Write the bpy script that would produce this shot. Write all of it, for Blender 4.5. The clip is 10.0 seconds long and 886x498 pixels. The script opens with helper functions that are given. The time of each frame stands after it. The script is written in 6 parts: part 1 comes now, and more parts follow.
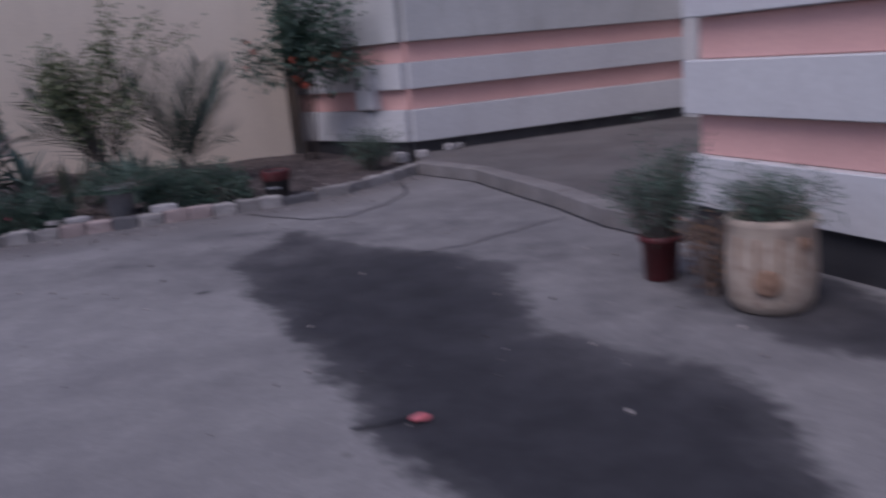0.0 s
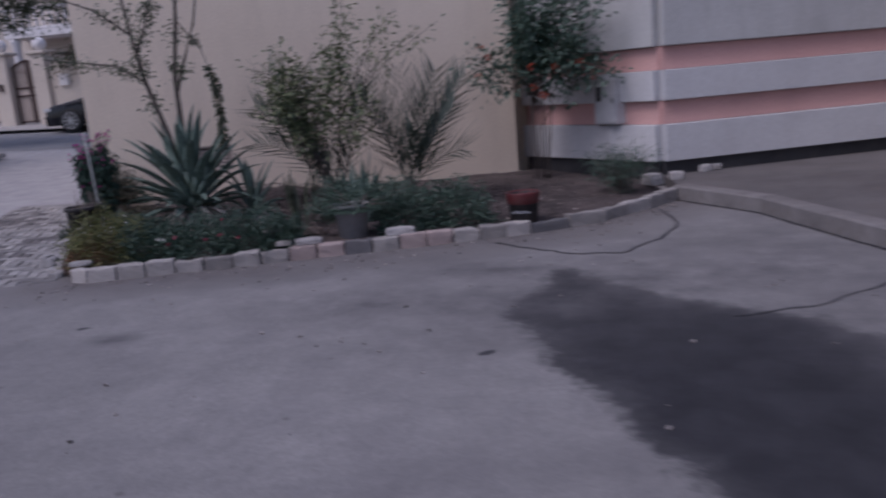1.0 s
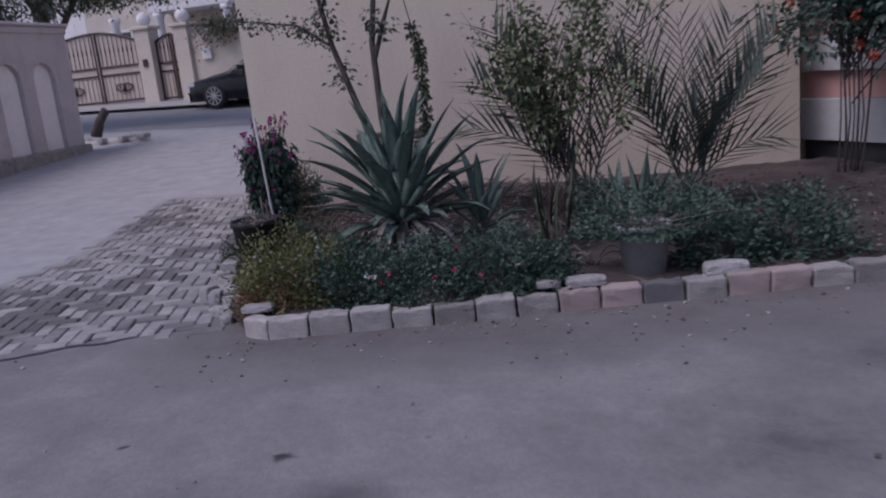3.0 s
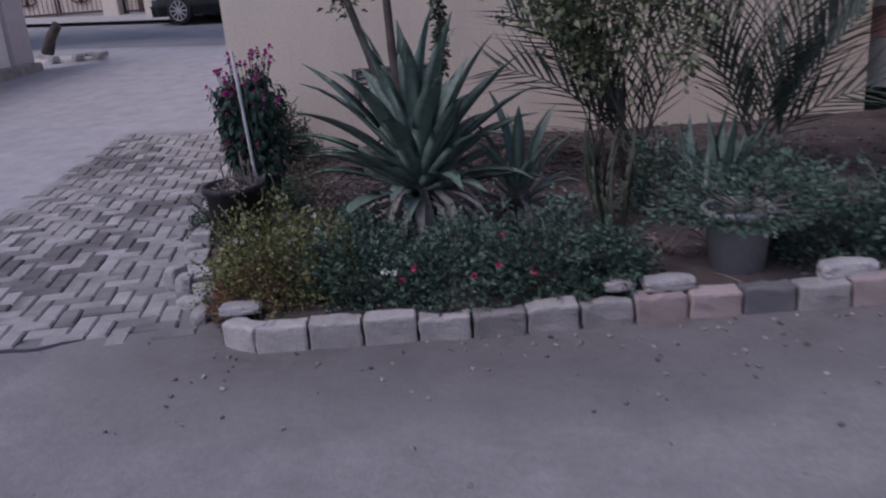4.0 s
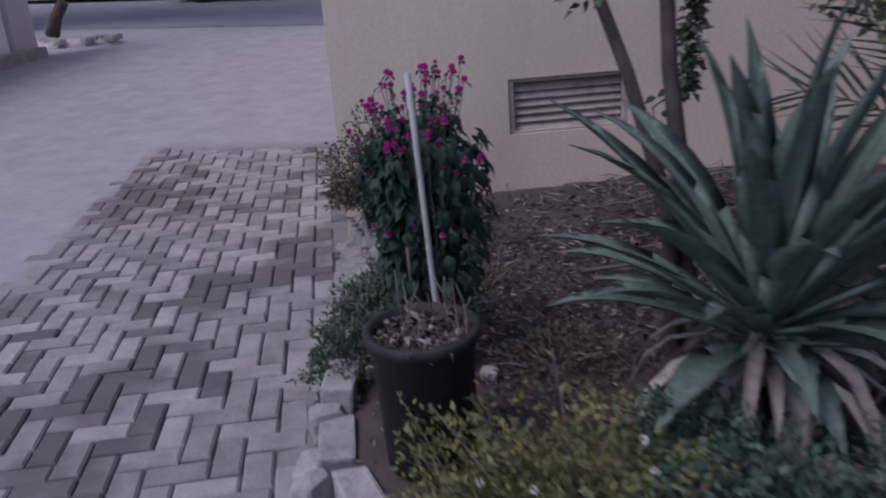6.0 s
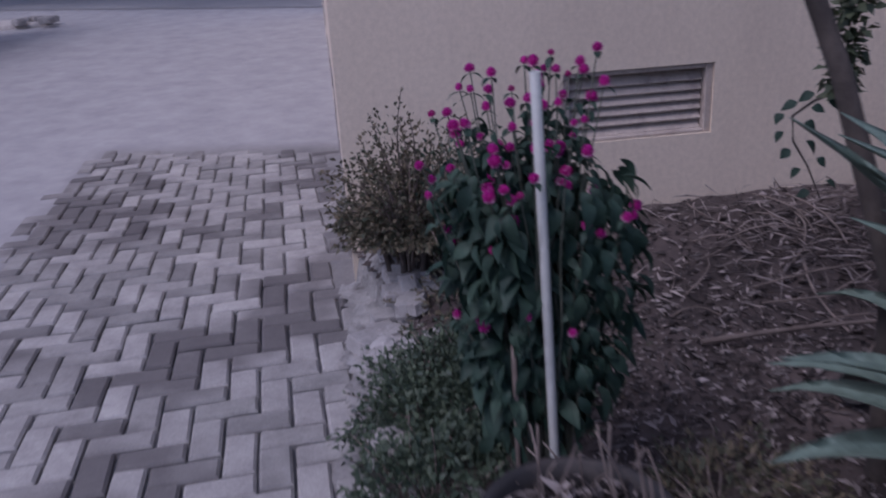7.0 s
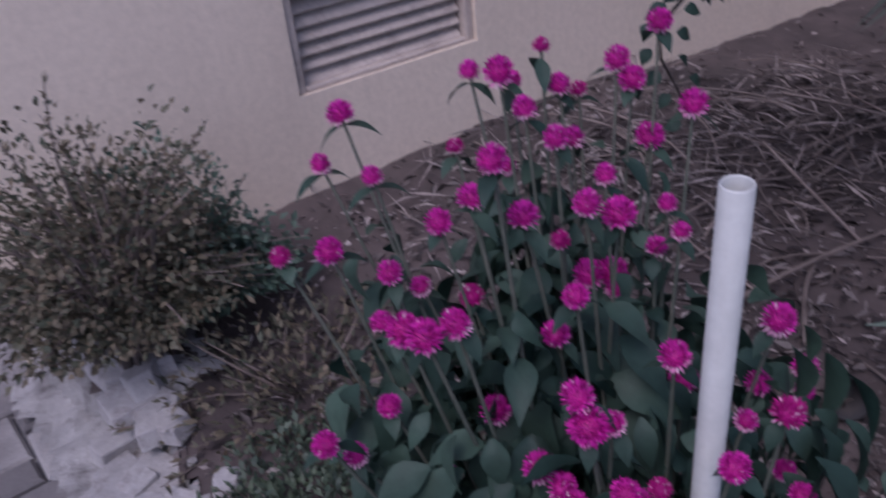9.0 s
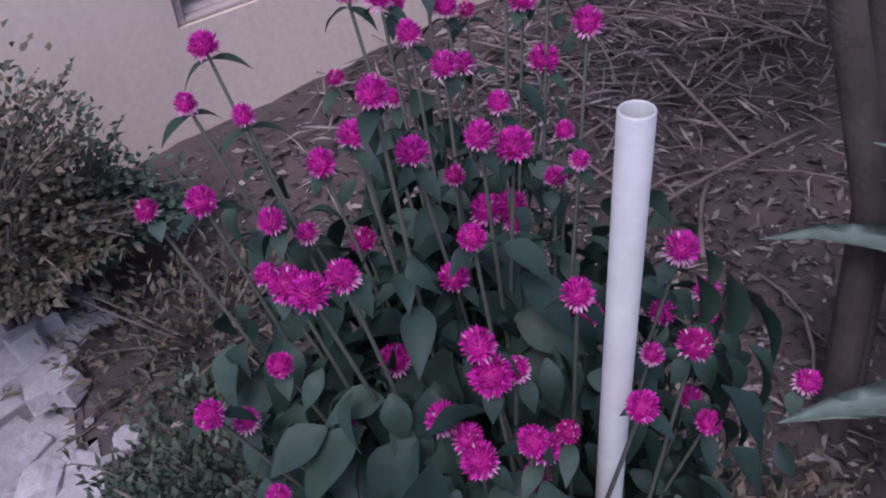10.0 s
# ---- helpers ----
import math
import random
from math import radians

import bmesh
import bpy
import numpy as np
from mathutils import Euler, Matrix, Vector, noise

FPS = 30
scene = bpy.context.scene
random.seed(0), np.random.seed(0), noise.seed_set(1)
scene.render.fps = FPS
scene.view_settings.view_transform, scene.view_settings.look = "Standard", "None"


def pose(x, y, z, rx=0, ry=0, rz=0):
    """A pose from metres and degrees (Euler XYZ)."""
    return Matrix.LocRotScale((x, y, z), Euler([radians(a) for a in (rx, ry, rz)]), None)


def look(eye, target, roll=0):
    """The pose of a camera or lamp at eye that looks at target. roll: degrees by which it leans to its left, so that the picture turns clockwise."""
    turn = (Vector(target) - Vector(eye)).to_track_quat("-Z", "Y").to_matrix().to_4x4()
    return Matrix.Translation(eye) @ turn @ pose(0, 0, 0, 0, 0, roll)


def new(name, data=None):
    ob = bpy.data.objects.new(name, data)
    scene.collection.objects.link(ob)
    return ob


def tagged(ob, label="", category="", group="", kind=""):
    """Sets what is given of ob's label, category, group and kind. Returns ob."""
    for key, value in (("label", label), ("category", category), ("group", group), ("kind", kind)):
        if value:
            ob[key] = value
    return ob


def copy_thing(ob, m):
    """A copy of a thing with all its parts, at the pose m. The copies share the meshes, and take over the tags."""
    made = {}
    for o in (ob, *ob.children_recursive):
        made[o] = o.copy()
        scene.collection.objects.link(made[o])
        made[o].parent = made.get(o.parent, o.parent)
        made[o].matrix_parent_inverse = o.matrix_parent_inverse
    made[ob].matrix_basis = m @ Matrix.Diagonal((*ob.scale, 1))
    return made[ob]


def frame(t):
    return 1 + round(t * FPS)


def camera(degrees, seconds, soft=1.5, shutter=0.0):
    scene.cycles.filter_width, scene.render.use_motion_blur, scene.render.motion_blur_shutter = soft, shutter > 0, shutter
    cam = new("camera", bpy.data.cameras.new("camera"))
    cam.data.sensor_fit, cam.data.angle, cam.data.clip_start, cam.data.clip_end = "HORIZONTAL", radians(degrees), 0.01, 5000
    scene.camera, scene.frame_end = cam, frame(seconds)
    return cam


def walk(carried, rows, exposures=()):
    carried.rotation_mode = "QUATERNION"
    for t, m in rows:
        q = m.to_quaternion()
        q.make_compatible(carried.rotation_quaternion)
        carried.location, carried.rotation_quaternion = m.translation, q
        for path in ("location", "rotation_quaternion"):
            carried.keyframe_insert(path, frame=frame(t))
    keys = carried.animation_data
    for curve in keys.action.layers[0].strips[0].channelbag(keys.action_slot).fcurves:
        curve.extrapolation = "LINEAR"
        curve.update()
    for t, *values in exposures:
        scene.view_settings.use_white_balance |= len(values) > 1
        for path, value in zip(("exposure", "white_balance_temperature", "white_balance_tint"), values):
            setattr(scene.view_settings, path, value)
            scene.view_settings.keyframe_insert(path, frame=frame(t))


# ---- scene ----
EXPO, KELVIN, TINT = 0.12, 5750, 24
cam = camera(56.7, 10.0, 2.0, 0.5)
PATH = [
    (0, (-0.201, 0.4, 1.304), (-0.136, 2.345, 0.841), -5.2),
    (0.5, (-0.688, 1.035, 1.339), (-0.929, 2.98, 0.938), -4.8),
    (1, (-1.079, 1.551, 1.314), (-1.399, 3.485, 0.913), -4.9),
    (1.3, (-1.298, 1.881, 1.296), (-1.966, 3.729, 0.926), -8.9),
    (1.5, (-1.437, 2.091, 1.292), (-2.137, 3.927, 0.919), -8.6),
    (2, (-1.822, 2.55, 1.303), (-2.424, 4.414, 0.897), -7.3),
    (2.5, (-2.245, 3.103, 1.337), (-2.855, 4.963, 0.93), -5.9),
    (2.7, (-2.402, 3.293, 1.343), (-3.016, 5.152, 0.932), -6.0),
    (3.8, (-3.091, 4.367, 1.397), (-3.627, 6.198, 0.795), -5.2),
    (4, (-3.213, 4.547, 1.408), (-3.747, 6.369, 0.779), -4.5),
    (4.5, (-3.567, 5.058, 1.391), (-4.097, 6.882, 0.767), -3.8),
    (5, (-3.936, 5.457, 1.369), (-4.523, 7.269, 0.758), -2.5),
    (5.5, (-4.322, 5.786, 1.42), (-4.865, 7.605, 0.791), -3.9),
    (5.7, (-4.48, 5.971, 1.451), (-5.024, 7.781, 0.796), -4.3),
    (7, (-5.287, 7.113, 1.343), (-5.71, 8.932, 0.626), -3.5),
    (7.5, (-5.538, 7.448, 1.347), (-5.794, 9.286, 0.602), -3.3),
    (8, (-5.668, 7.724, 1.32), (-5.663, 9.538, 0.477), -2.5),
    (8.5, (-5.677, 8.08, 1.336), (-5.443, 9.816, 0.372), -4.2),
    (9, (-5.665, 8.17, 1.327), (-5.288, 9.828, 0.274), -6.0),
    (9.5, (-5.649, 8.195, 1.304), (-5.126, 9.731, 0.135), -4.0),
    (10, (-5.642, 8.206, 1.309), (-5.096, 9.7, 0.097), -5.1),
]
walk(cam, [(t, look(eye, target, roll)) for t, eye, target, roll in PATH], [(0.0, EXPO, KELVIN, TINT), (2.5, EXPO + 0.03, KELVIN, TINT), (4.0, EXPO + 0.12, KELVIN, TINT), (5.5, EXPO + 0.06, KELVIN, TINT), (7.0, EXPO + 0.10, 5550, 28), (7.5, EXPO + 0.13, 5550, 28), (8.5, EXPO + 0.32, 5580, 28), (9.0, EXPO + 0.46, 5610, 29), (9.5, EXPO + 0.74, 5650, 31), (10.0, EXPO + 0.80, 5650, 32)])

# ---- light ----
world = bpy.data.worlds.new("dusk")
scene.world = world
world.use_nodes = True
wn, wl = world.node_tree.nodes, world.node_tree.links
wn.clear()
sky = wn.new("ShaderNodeTexSky")
sky.sky_type, sky.sun_disc = "NISHITA", False
sky.sun_elevation, sky.sun_rotation = radians(58), radians(220)
sky.air_density, sky.dust_density, sky.ozone_density = 1.0, 3.0, 1.0
bg = wn.new("ShaderNodeBackground")
bg.inputs["Strength"].default_value = 0.10
wout = wn.new("ShaderNodeOutputWorld")
wl.new(sky.outputs[0], bg.inputs[0])
wl.new(bg.outputs[0], wout.inputs[0])
sun_data = bpy.data.lights.new("sun", "SUN")
sun_data.energy, sun_data.angle, sun_data.color = 0.9, radians(25), (1.0, 0.93, 0.86)
sun = new("sun", sun_data)
sun.matrix_world = look((-14, -4, 22), (-4, 8, 0))

# ---- materials ----
MATS = {}


def tree_of(name):
    m = bpy.data.materials.new(name)
    m.use_nodes = True
    t = m.node_tree
    return m, t, t.nodes["Principled BSDF"]


def ramp(t, fac, stops):
    r = t.nodes.new("ShaderNodeValToRGB")
    el = r.color_ramp.elements
    while len(el) < len(stops):
        el.new(0.5)
    for e, (p, c) in zip(el, stops):
        e.position, e.color = p, (*c, 1)
    t.links.new(fac, r.inputs[0])
    return r.outputs[0]


def noise_node(t, scale, detail=4.0, rough=0.6, coord="Object", stretch=None):
    tc = t.nodes.new("ShaderNodeNewGeometry" if coord == "Position" else "ShaderNodeTexCoord")
    n = t.nodes.new("ShaderNodeTexNoise")
    n.inputs["Scale"].default_value, n.inputs["Detail"].default_value, n.inputs["Roughness"].default_value = scale, detail, rough
    if stretch:
        mp = t.nodes.new("ShaderNodeMapping")
        mp.inputs["Scale"].default_value = stretch
        t.links.new(tc.outputs[coord], mp.inputs[0])
        t.links.new(mp.outputs[0], n.inputs["Vector"])
    else:
        t.links.new(tc.outputs[coord], n.inputs["Vector"])
    return n.outputs["Fac"]


def mix(t, a, b, fac, blend="MIX"):
    n = t.nodes.new("ShaderNodeMix")
    n.data_type, n.blend_type = "RGBA", blend
    for socket, v in ((n.inputs[0], fac), (n.inputs[6], a), (n.inputs[7], b)):
        if isinstance(v, (int, float)):
            socket.default_value = v
        elif isinstance(v, tuple):
            socket.default_value = (*v, 1)
        else:
            t.links.new(v, socket)
    return n.outputs[2]


def bump(t, bsdf, height, strength=0.3, dist=0.01):
    b = t.nodes.new("ShaderNodeBump")
    b.inputs["Strength"].default_value, b.inputs["Distance"].default_value = strength, dist
    t.links.new(height, b.inputs["Height"])
    t.links.new(b.outputs[0], bsdf.inputs["Normal"])


def rough_paint(name, a, b, scale=3.0, fine=60.0, rough=0.85, bumps=0.25, streak=None, dirt=(0.12, 0.1, 0.09), dirt_amount=0.25, metal=0.0, per_object=0.0, per_island=0.0):
    """Two tones at a large scale, a fine grain, dirt in blotches or streaks, and a bump."""
    m, t, p = tree_of(name)
    big = noise_node(t, scale, 5, 0.6)
    col = ramp(t, big, [(0.3, a), (0.7, b)])
    grain = noise_node(t, fine, 3, 0.7)
    col = mix(t, col, ramp(t, grain, [(0.3, (0.75, 0.75, 0.75)), (0.7, (1.0, 1.0, 1.0))]), 0.6, "MULTIPLY")
    if dirt_amount:
        d = noise_node(t, scale * 2.3, 6, 0.7, stretch=streak)
        r = ramp(t, d, [(0.5, (0, 0, 0)), (0.75, (dirt_amount,) * 3)])
        col = mix(t, col, dirt, r)
    if per_object or per_island:
        src = t.nodes.new("ShaderNodeObjectInfo" if per_object else "ShaderNodeNewGeometry")
        hs = t.nodes.new("ShaderNodeHueSaturation")
        mr = t.nodes.new("ShaderNodeMapRange")
        amount = per_object or per_island
        mr.inputs["To Min"].default_value, mr.inputs["To Max"].default_value = 1 - amount, 1 + amount
        t.links.new(src.outputs["Random" if per_object else "Random Per Island"], mr.inputs["Value"])
        t.links.new(mr.outputs[0], hs.inputs["Value"])
        t.links.new(col, hs.inputs["Color"])
        col = hs.outputs[0]
    t.links.new(col, p.inputs["Base Color"])
    p.inputs["Roughness"].default_value, p.inputs["Metallic"].default_value = rough, metal
    if bumps:
        bump(t, p, grain, bumps, 0.004)
    return m


def leaf_mat(name, a, b, rough=0.5, gloss=0.5, power=1.0):
    """Leaf green that varies leaf by leaf, and lets some light through."""
    m, t, p = tree_of(name)
    g = t.nodes.new("ShaderNodeNewGeometry")
    lean = t.nodes.new("ShaderNodeMath")
    lean.operation = "POWER"
    lean.inputs[1].default_value = power
    t.links.new(g.outputs["Random Per Island"], lean.inputs[0])
    col = ramp(t, lean.outputs[0], [(0.0, a), (1.0, b)])
    n = noise_node(t, 30.0, 4, 0.7)
    col = mix(t, col, ramp(t, n, [(0.3, (0.55, 0.55, 0.55)), (0.7, (1.2, 1.2, 1.2))]), 0.8, "MULTIPLY")
    bump(t, p, noise_node(t, 140.0, 2, 0.6), 0.25, 0.002)
    t.links.new(col, p.inputs["Base Color"])
    p.inputs["Roughness"].default_value = rough
    p.inputs["Specular IOR Level"].default_value = gloss
    tr = t.nodes.new("ShaderNodeBsdfTranslucent")
    t.links.new(col, tr.inputs["Color"])
    ms = t.nodes.new("ShaderNodeMixShader")
    ms.inputs[0].default_value = 0.2
    t.links.new(p.outputs[0], ms.inputs[1])
    t.links.new(tr.outputs[0], ms.inputs[2])
    t.links.new(ms.outputs[0], t.nodes["Material Output"].inputs["Surface"])
    return m


def plain(name, col, rough=0.6, metal=0.0):
    return rough_paint(name, tuple(c * 0.85 for c in col), tuple(min(1, c * 1.1) for c in col), 6.0, 80.0, rough, 0.1, dirt_amount=0.12, metal=metal)


def ground_material():
    """Worn concrete yard, dark where oily water has dried in, browner near the kerb."""
    m, t, p = tree_of("yard_concrete")
    big = noise_node(t, 0.55, 6, 0.6)
    col = ramp(t, big, [(0.3, (0.195, 0.19, 0.19)), (0.7, (0.295, 0.287, 0.285))])
    mid = noise_node(t, 4.0, 6, 0.7)
    col = mix(t, col, ramp(t, mid, [(0.35, (0.80, 0.79, 0.80)), (0.65, (1.04, 1.03, 1.02))]), 0.8, "MULTIPLY")
    grain = noise_node(t, 90.0, 3, 0.8)
    col = mix(t, col, ramp(t, grain, [(0.35, (0.7, 0.7, 0.7)), (0.65, (1.08, 1.08, 1.08))]), 0.6, "MULTIPLY")
    pits = noise_node(t, 26.0, 6, 0.8)
    col = mix(t, col, ramp(t, pits, [(0.36, (0.70, 0.69, 0.70)), (0.56, (1.0, 1.0, 1.0)), (0.72, (1.12, 1.12, 1.11))]), 0.45, "MULTIPLY")
    spots = t.nodes.new("ShaderNodeTexVoronoi")
    tc = t.nodes.new("ShaderNodeTexCoord")
    t.links.new(tc.outputs["Object"], spots.inputs["Vector"])
    spots.inputs["Scale"].default_value = 3.1
    spots.inputs["Randomness"].default_value = 1.0
    col = mix(t, col, (0.08, 0.07, 0.07), ramp(t, spots.outputs["Distance"], [(0.03, (0.6, 0.6, 0.6)), (0.065, (0, 0, 0))]))
    # oil and water
    at = t.nodes.new("ShaderNodeAttribute")
    at.attribute_name = "wet"
    n1, n2 = noise_node(t, 2.2, 6, 0.65), noise_node(t, 14.0, 4, 0.7)
    s1 = t.nodes.new("ShaderNodeMath")
    s1.operation = "MULTIPLY_ADD"
    t.links.new(n1, s1.inputs[0])
    s1.inputs[1].default_value = 0.62
    t.links.new(at.outputs["Fac"], s1.inputs[2])
    s2 = t.nodes.new("ShaderNodeMath")
    s2.operation = "MULTIPLY_ADD"
    t.links.new(n2, s2.inputs[0])
    s2.inputs[1].default_value = 0.3
    t.links.new(s1.outputs[0], s2.inputs[2])
    s3 = t.nodes.new("ShaderNodeMath")
    s3.operation = "MULTIPLY"
    s3.inputs[1].default_value = 0.6
    t.links.new(s2.outputs[0], s3.inputs[0])
    wet = ramp(t, s3.outputs[0], [(0.51, (0, 0, 0)), (0.60, (0.86, 0.86, 0.86)), (0.72, (1, 1, 1))])
    faint = noise_node(t, 0.9, 5, 0.6)
    col = mix(t, col, (0.10, 0.095, 0.105), ramp(t, faint, [(0.48, (0, 0, 0)), (0.74, (0.45, 0.45, 0.45))]))
    dark = ramp(t, mid, [(0.3, (0.011, 0.011, 0.0145)), (0.75, (0.034, 0.033, 0.040))])
    col = mix(t, col, dark, wet)
    # old damp marks
    ad = t.nodes.new("ShaderNodeAttribute")
    ad.attribute_name = "damp"
    dm = t.nodes.new("ShaderNodeMath")
    dm.operation = "MULTIPLY"
    t.links.new(ad.outputs["Fac"], dm.inputs[0])
    t.links.new(ramp(t, noise_node(t, 1.6, 7, 0.7), [(0.32, (0.05, 0.05, 0.05)), (0.62, (1, 1, 1))]), dm.inputs[1])
    col = mix(t, col, ramp(t, mid, [(0.3, (0.06, 0.057, 0.063)), (0.75, (0.12, 0.115, 0.12))]), dm.outputs[0])
    # earth washed out along the kerb
    ae = t.nodes.new("ShaderNodeAttribute")
    ae.attribute_name = "earth"
    em = t.nodes.new("ShaderNodeMath")
    em.operation = "MULTIPLY"
    t.links.new(ae.outputs["Fac"], em.inputs[0])
    t.links.new(ramp(t, mid, [(0.3, (0.25, 0.25, 0.25)), (0.7, (1, 1, 1))]), em.inputs[1])
    col = mix(t, col, (0.080, 0.066, 0.064), em.outputs[0])
    tar = t.nodes.new("ShaderNodeAttribute")
    tar.attribute_name = "tar"
    col = mix(t, col, ramp(t, mid, [(0.3, (0.27, 0.265, 0.28)), (0.7, (0.37, 0.365, 0.375))]), tar.outputs["Fac"])
    t.links.new(col, p.inputs["Base Color"])
    t.links.new(ramp(t, wet, [(0, (0.9,) * 3), (1, (0.8,) * 3)]), p.inputs["Roughness"])
    bump(t, p, grain, 0.35, 0.004)
    return m


M_GROUND = ground_material()
M_ASPHALT = rough_paint("lane_asphalt", (0.23, 0.23, 0.24), (0.31, 0.305, 0.31), 0.6, 70.0, 0.9, 0.4)
M_VILLA = rough_paint("cream_render", (0.70, 0.595, 0.48), (0.76, 0.65, 0.535), 0.8, 45.0, 0.9, 0.16, streak=(1, 1, 0.25), dirt=(0.35, 0.29, 0.25), dirt_amount=0.25)
M_WHITE = rough_paint("white_panel_paint", (0.54, 0.54, 0.555), (0.62, 0.62, 0.63), 0.9, 35.0, 0.7, 0.15, streak=(1, 1, 0.3), dirt=(0.4, 0.38, 0.38), dirt_amount=0.25)
M_PINK = rough_paint("salmon_panel_paint", (0.62, 0.36, 0.33), (0.69, 0.42, 0.385), 0.9, 35.0, 0.75, 0.15, streak=(1, 1, 0.3), dirt=(0.4, 0.26, 0.25), dirt_amount=0.25)
M_BLACK = rough_paint("black_plinth_paint", (0.02, 0.02, 0.025), (0.045, 0.045, 0.05), 2.0, 50.0, 0.6, 0.2, dirt=(0.12, 0.11, 0.1), dirt_amount=0.3)
M_SOIL = rough_paint("garden_soil", (0.034, 0.026, 0.026), (0.105, 0.082, 0.078), 3.0, 38.0, 0.95, 0.9, dirt=(0.02, 0.016, 0.014), dirt_amount=0.6)
M_KERB = rough_paint("kerb_concrete", (0.25, 0.235, 0.23), (0.43, 0.405, 0.385), 6.0, 70.0, 0.9, 0.8, dirt=(0.10, 0.085, 0.085), dirt_amount=0.75, per_object=0.32)
M_KERB_PINK = rough_paint("kerb_concrete_pinkish", (0.31, 0.25, 0.24), (0.40, 0.325, 0.305), 5.0, 70.0, 0.9, 0.5, dirt=(0.12, 0.10, 0.10), dirt_amount=0.4, per_object=0.15)
M_KERB_DARK = rough_paint("kerb_concrete_dark", (0.10, 0.10, 0.11), (0.19, 0.18, 0.18), 5.0, 70.0, 0.9, 0.5, dirt_amount=0.4, per_object=0.15)


def paver_material(name, source, socket):
    """Worn concrete pavers: each a little different, dark stains that spread over many, scuffed pale edges."""
    m, t, p = tree_of(name)
    src = t.nodes.new(source)
    col = ramp(t, src.outputs[socket], [(0.0, (0.20, 0.195, 0.195)), (0.18, (0.27, 0.265, 0.26)), (0.8, (0.36, 0.35, 0.345)), (1.0, (0.42, 0.41, 0.40))])
    mid = noise_node(t, 7.0, 6, 0.7, "Position")
    col = mix(t, col, ramp(t, mid, [(0.3, (0.62, 0.60, 0.61)), (0.65, (1.08, 1.07, 1.06))]), 0.85, "MULTIPLY")
    grain = noise_node(t, 120.0, 3, 0.8, "Position")
    col = mix(t, col, ramp(t, grain, [(0.3, (0.62, 0.62, 0.62)), (0.7, (1.1, 1.1, 1.1))]), 0.6, "MULTIPLY")
    # stains: wide soaked areas, broken up by each paver's own soak
    big = noise_node(t, 0.95, 4, 0.55, "Position")
    own = t.nodes.new("ShaderNodeMath")
    own.operation = "MULTIPLY_ADD"
    t.links.new(src.outputs[socket], own.inputs[0])
    own.inputs[1].default_value = -0.16
    t.links.new(big, own.inputs[2])
    fine = t.nodes.new("ShaderNodeMath")
    fine.operation = "MULTIPLY_ADD"
    t.links.new(mid, fine.inputs[0])
    fine.inputs[1].default_value = 0.22
    t.links.new(own.outputs[0], fine.inputs[2])
    col = mix(t, col, (0.075, 0.066, 0.070), ramp(t, fine.outputs[0], [(0.535, (0, 0, 0)), (0.62, (0.68, 0.68, 0.68))]))
    t.links.new(col, p.inputs["Base Color"])
    p.inputs["Roughness"].default_value = 0.9
    bump(t, p, mid, 0.5, 0.008)
    return m


M_PAVER = paver_material("paver_concrete", "ShaderNodeObjectInfo", "Random")
M_PAVER_REST = paver_material("paver_concrete_joined", "ShaderNodeNewGeometry", "Random Per Island")
M_STONE = rough_paint("whitewashed_stone", (0.26, 0.25, 0.25), (0.46, 0.445, 0.44), 9.0, 60.0, 0.9, 0.8, dirt=(0.14, 0.12, 0.115), dirt_amount=0.8, per_object=0.15)
M_FARWALL = rough_paint("lilac_boundary_paint", (0.46, 0.42, 0.435), (0.55, 0.505, 0.515), 0.7, 30.0, 0.9, 0.2, dirt_amount=0.3)
M_NICHE = rough_paint("pale_niche_paint", (0.76, 0.735, 0.735), (0.83, 0.80, 0.795), 0.7, 30.0, 0.9, 0.2, dirt_amount=0.2)
M_CREAM2 = rough_paint("cream_gatehouse_paint", (0.60, 0.53, 0.46), (0.68, 0.61, 0.54), 0.6, 30.0, 0.9, 0.2, dirt_amount=0.2)

# ---- mesh helpers ----


def mesh_of(name, bm, mat):
    me = bpy.data.meshes.new(name)
    bm.to_mesh(me)
    bm.free()
    for m in (mat if isinstance(mat, (list, tuple)) else [mat]):
        me.materials.append(m)
    return me


def part(name, bm, mat, parent, label=""):
    ob = new(name, mesh_of(name, bm, mat))
    if parent is not None:
        ob.parent = parent
    if label:
        ob["label"] = label
    return ob


def piece(name, me, parent, m):
    ob = new(name, me)
    ob.parent = parent
    ob.matrix_basis = m
    return ob


def thing(name, x, y, z, label, category, group="", kind="", rz=0.0):
    ob = new(name)
    ob.matrix_world = pose(x, y, z, 0, 0, rz)
    ob.empty_display_size = 0.1
    return tagged(ob, label, category, group, kind)


def smooth(bm):
    for f in bm.faces:
        f.smooth = True
    return bm


def box(bm, x0, x1, y0, y1, z0, z1, bevel=0.0, m=None, seg=1):
    """A box, optionally bevelled and moved by m, added to bm."""
    b = bmesh.new()
    bmesh.ops.create_cube(b, size=1.0, matrix=Matrix.Translation(((x0 + x1) / 2, (y0 + y1) / 2, (z0 + z1) / 2)) @ Matrix.Diagonal((x1 - x0, y1 - y0, z1 - z0, 1)))
    if bevel:
        bmesh.ops.bevel(b, geom=b.edges[:], offset=bevel, segments=seg, affect="EDGES", profile=0.6)
    if m is not None:
        b.transform(m)
    add(bm, b)
    return bm


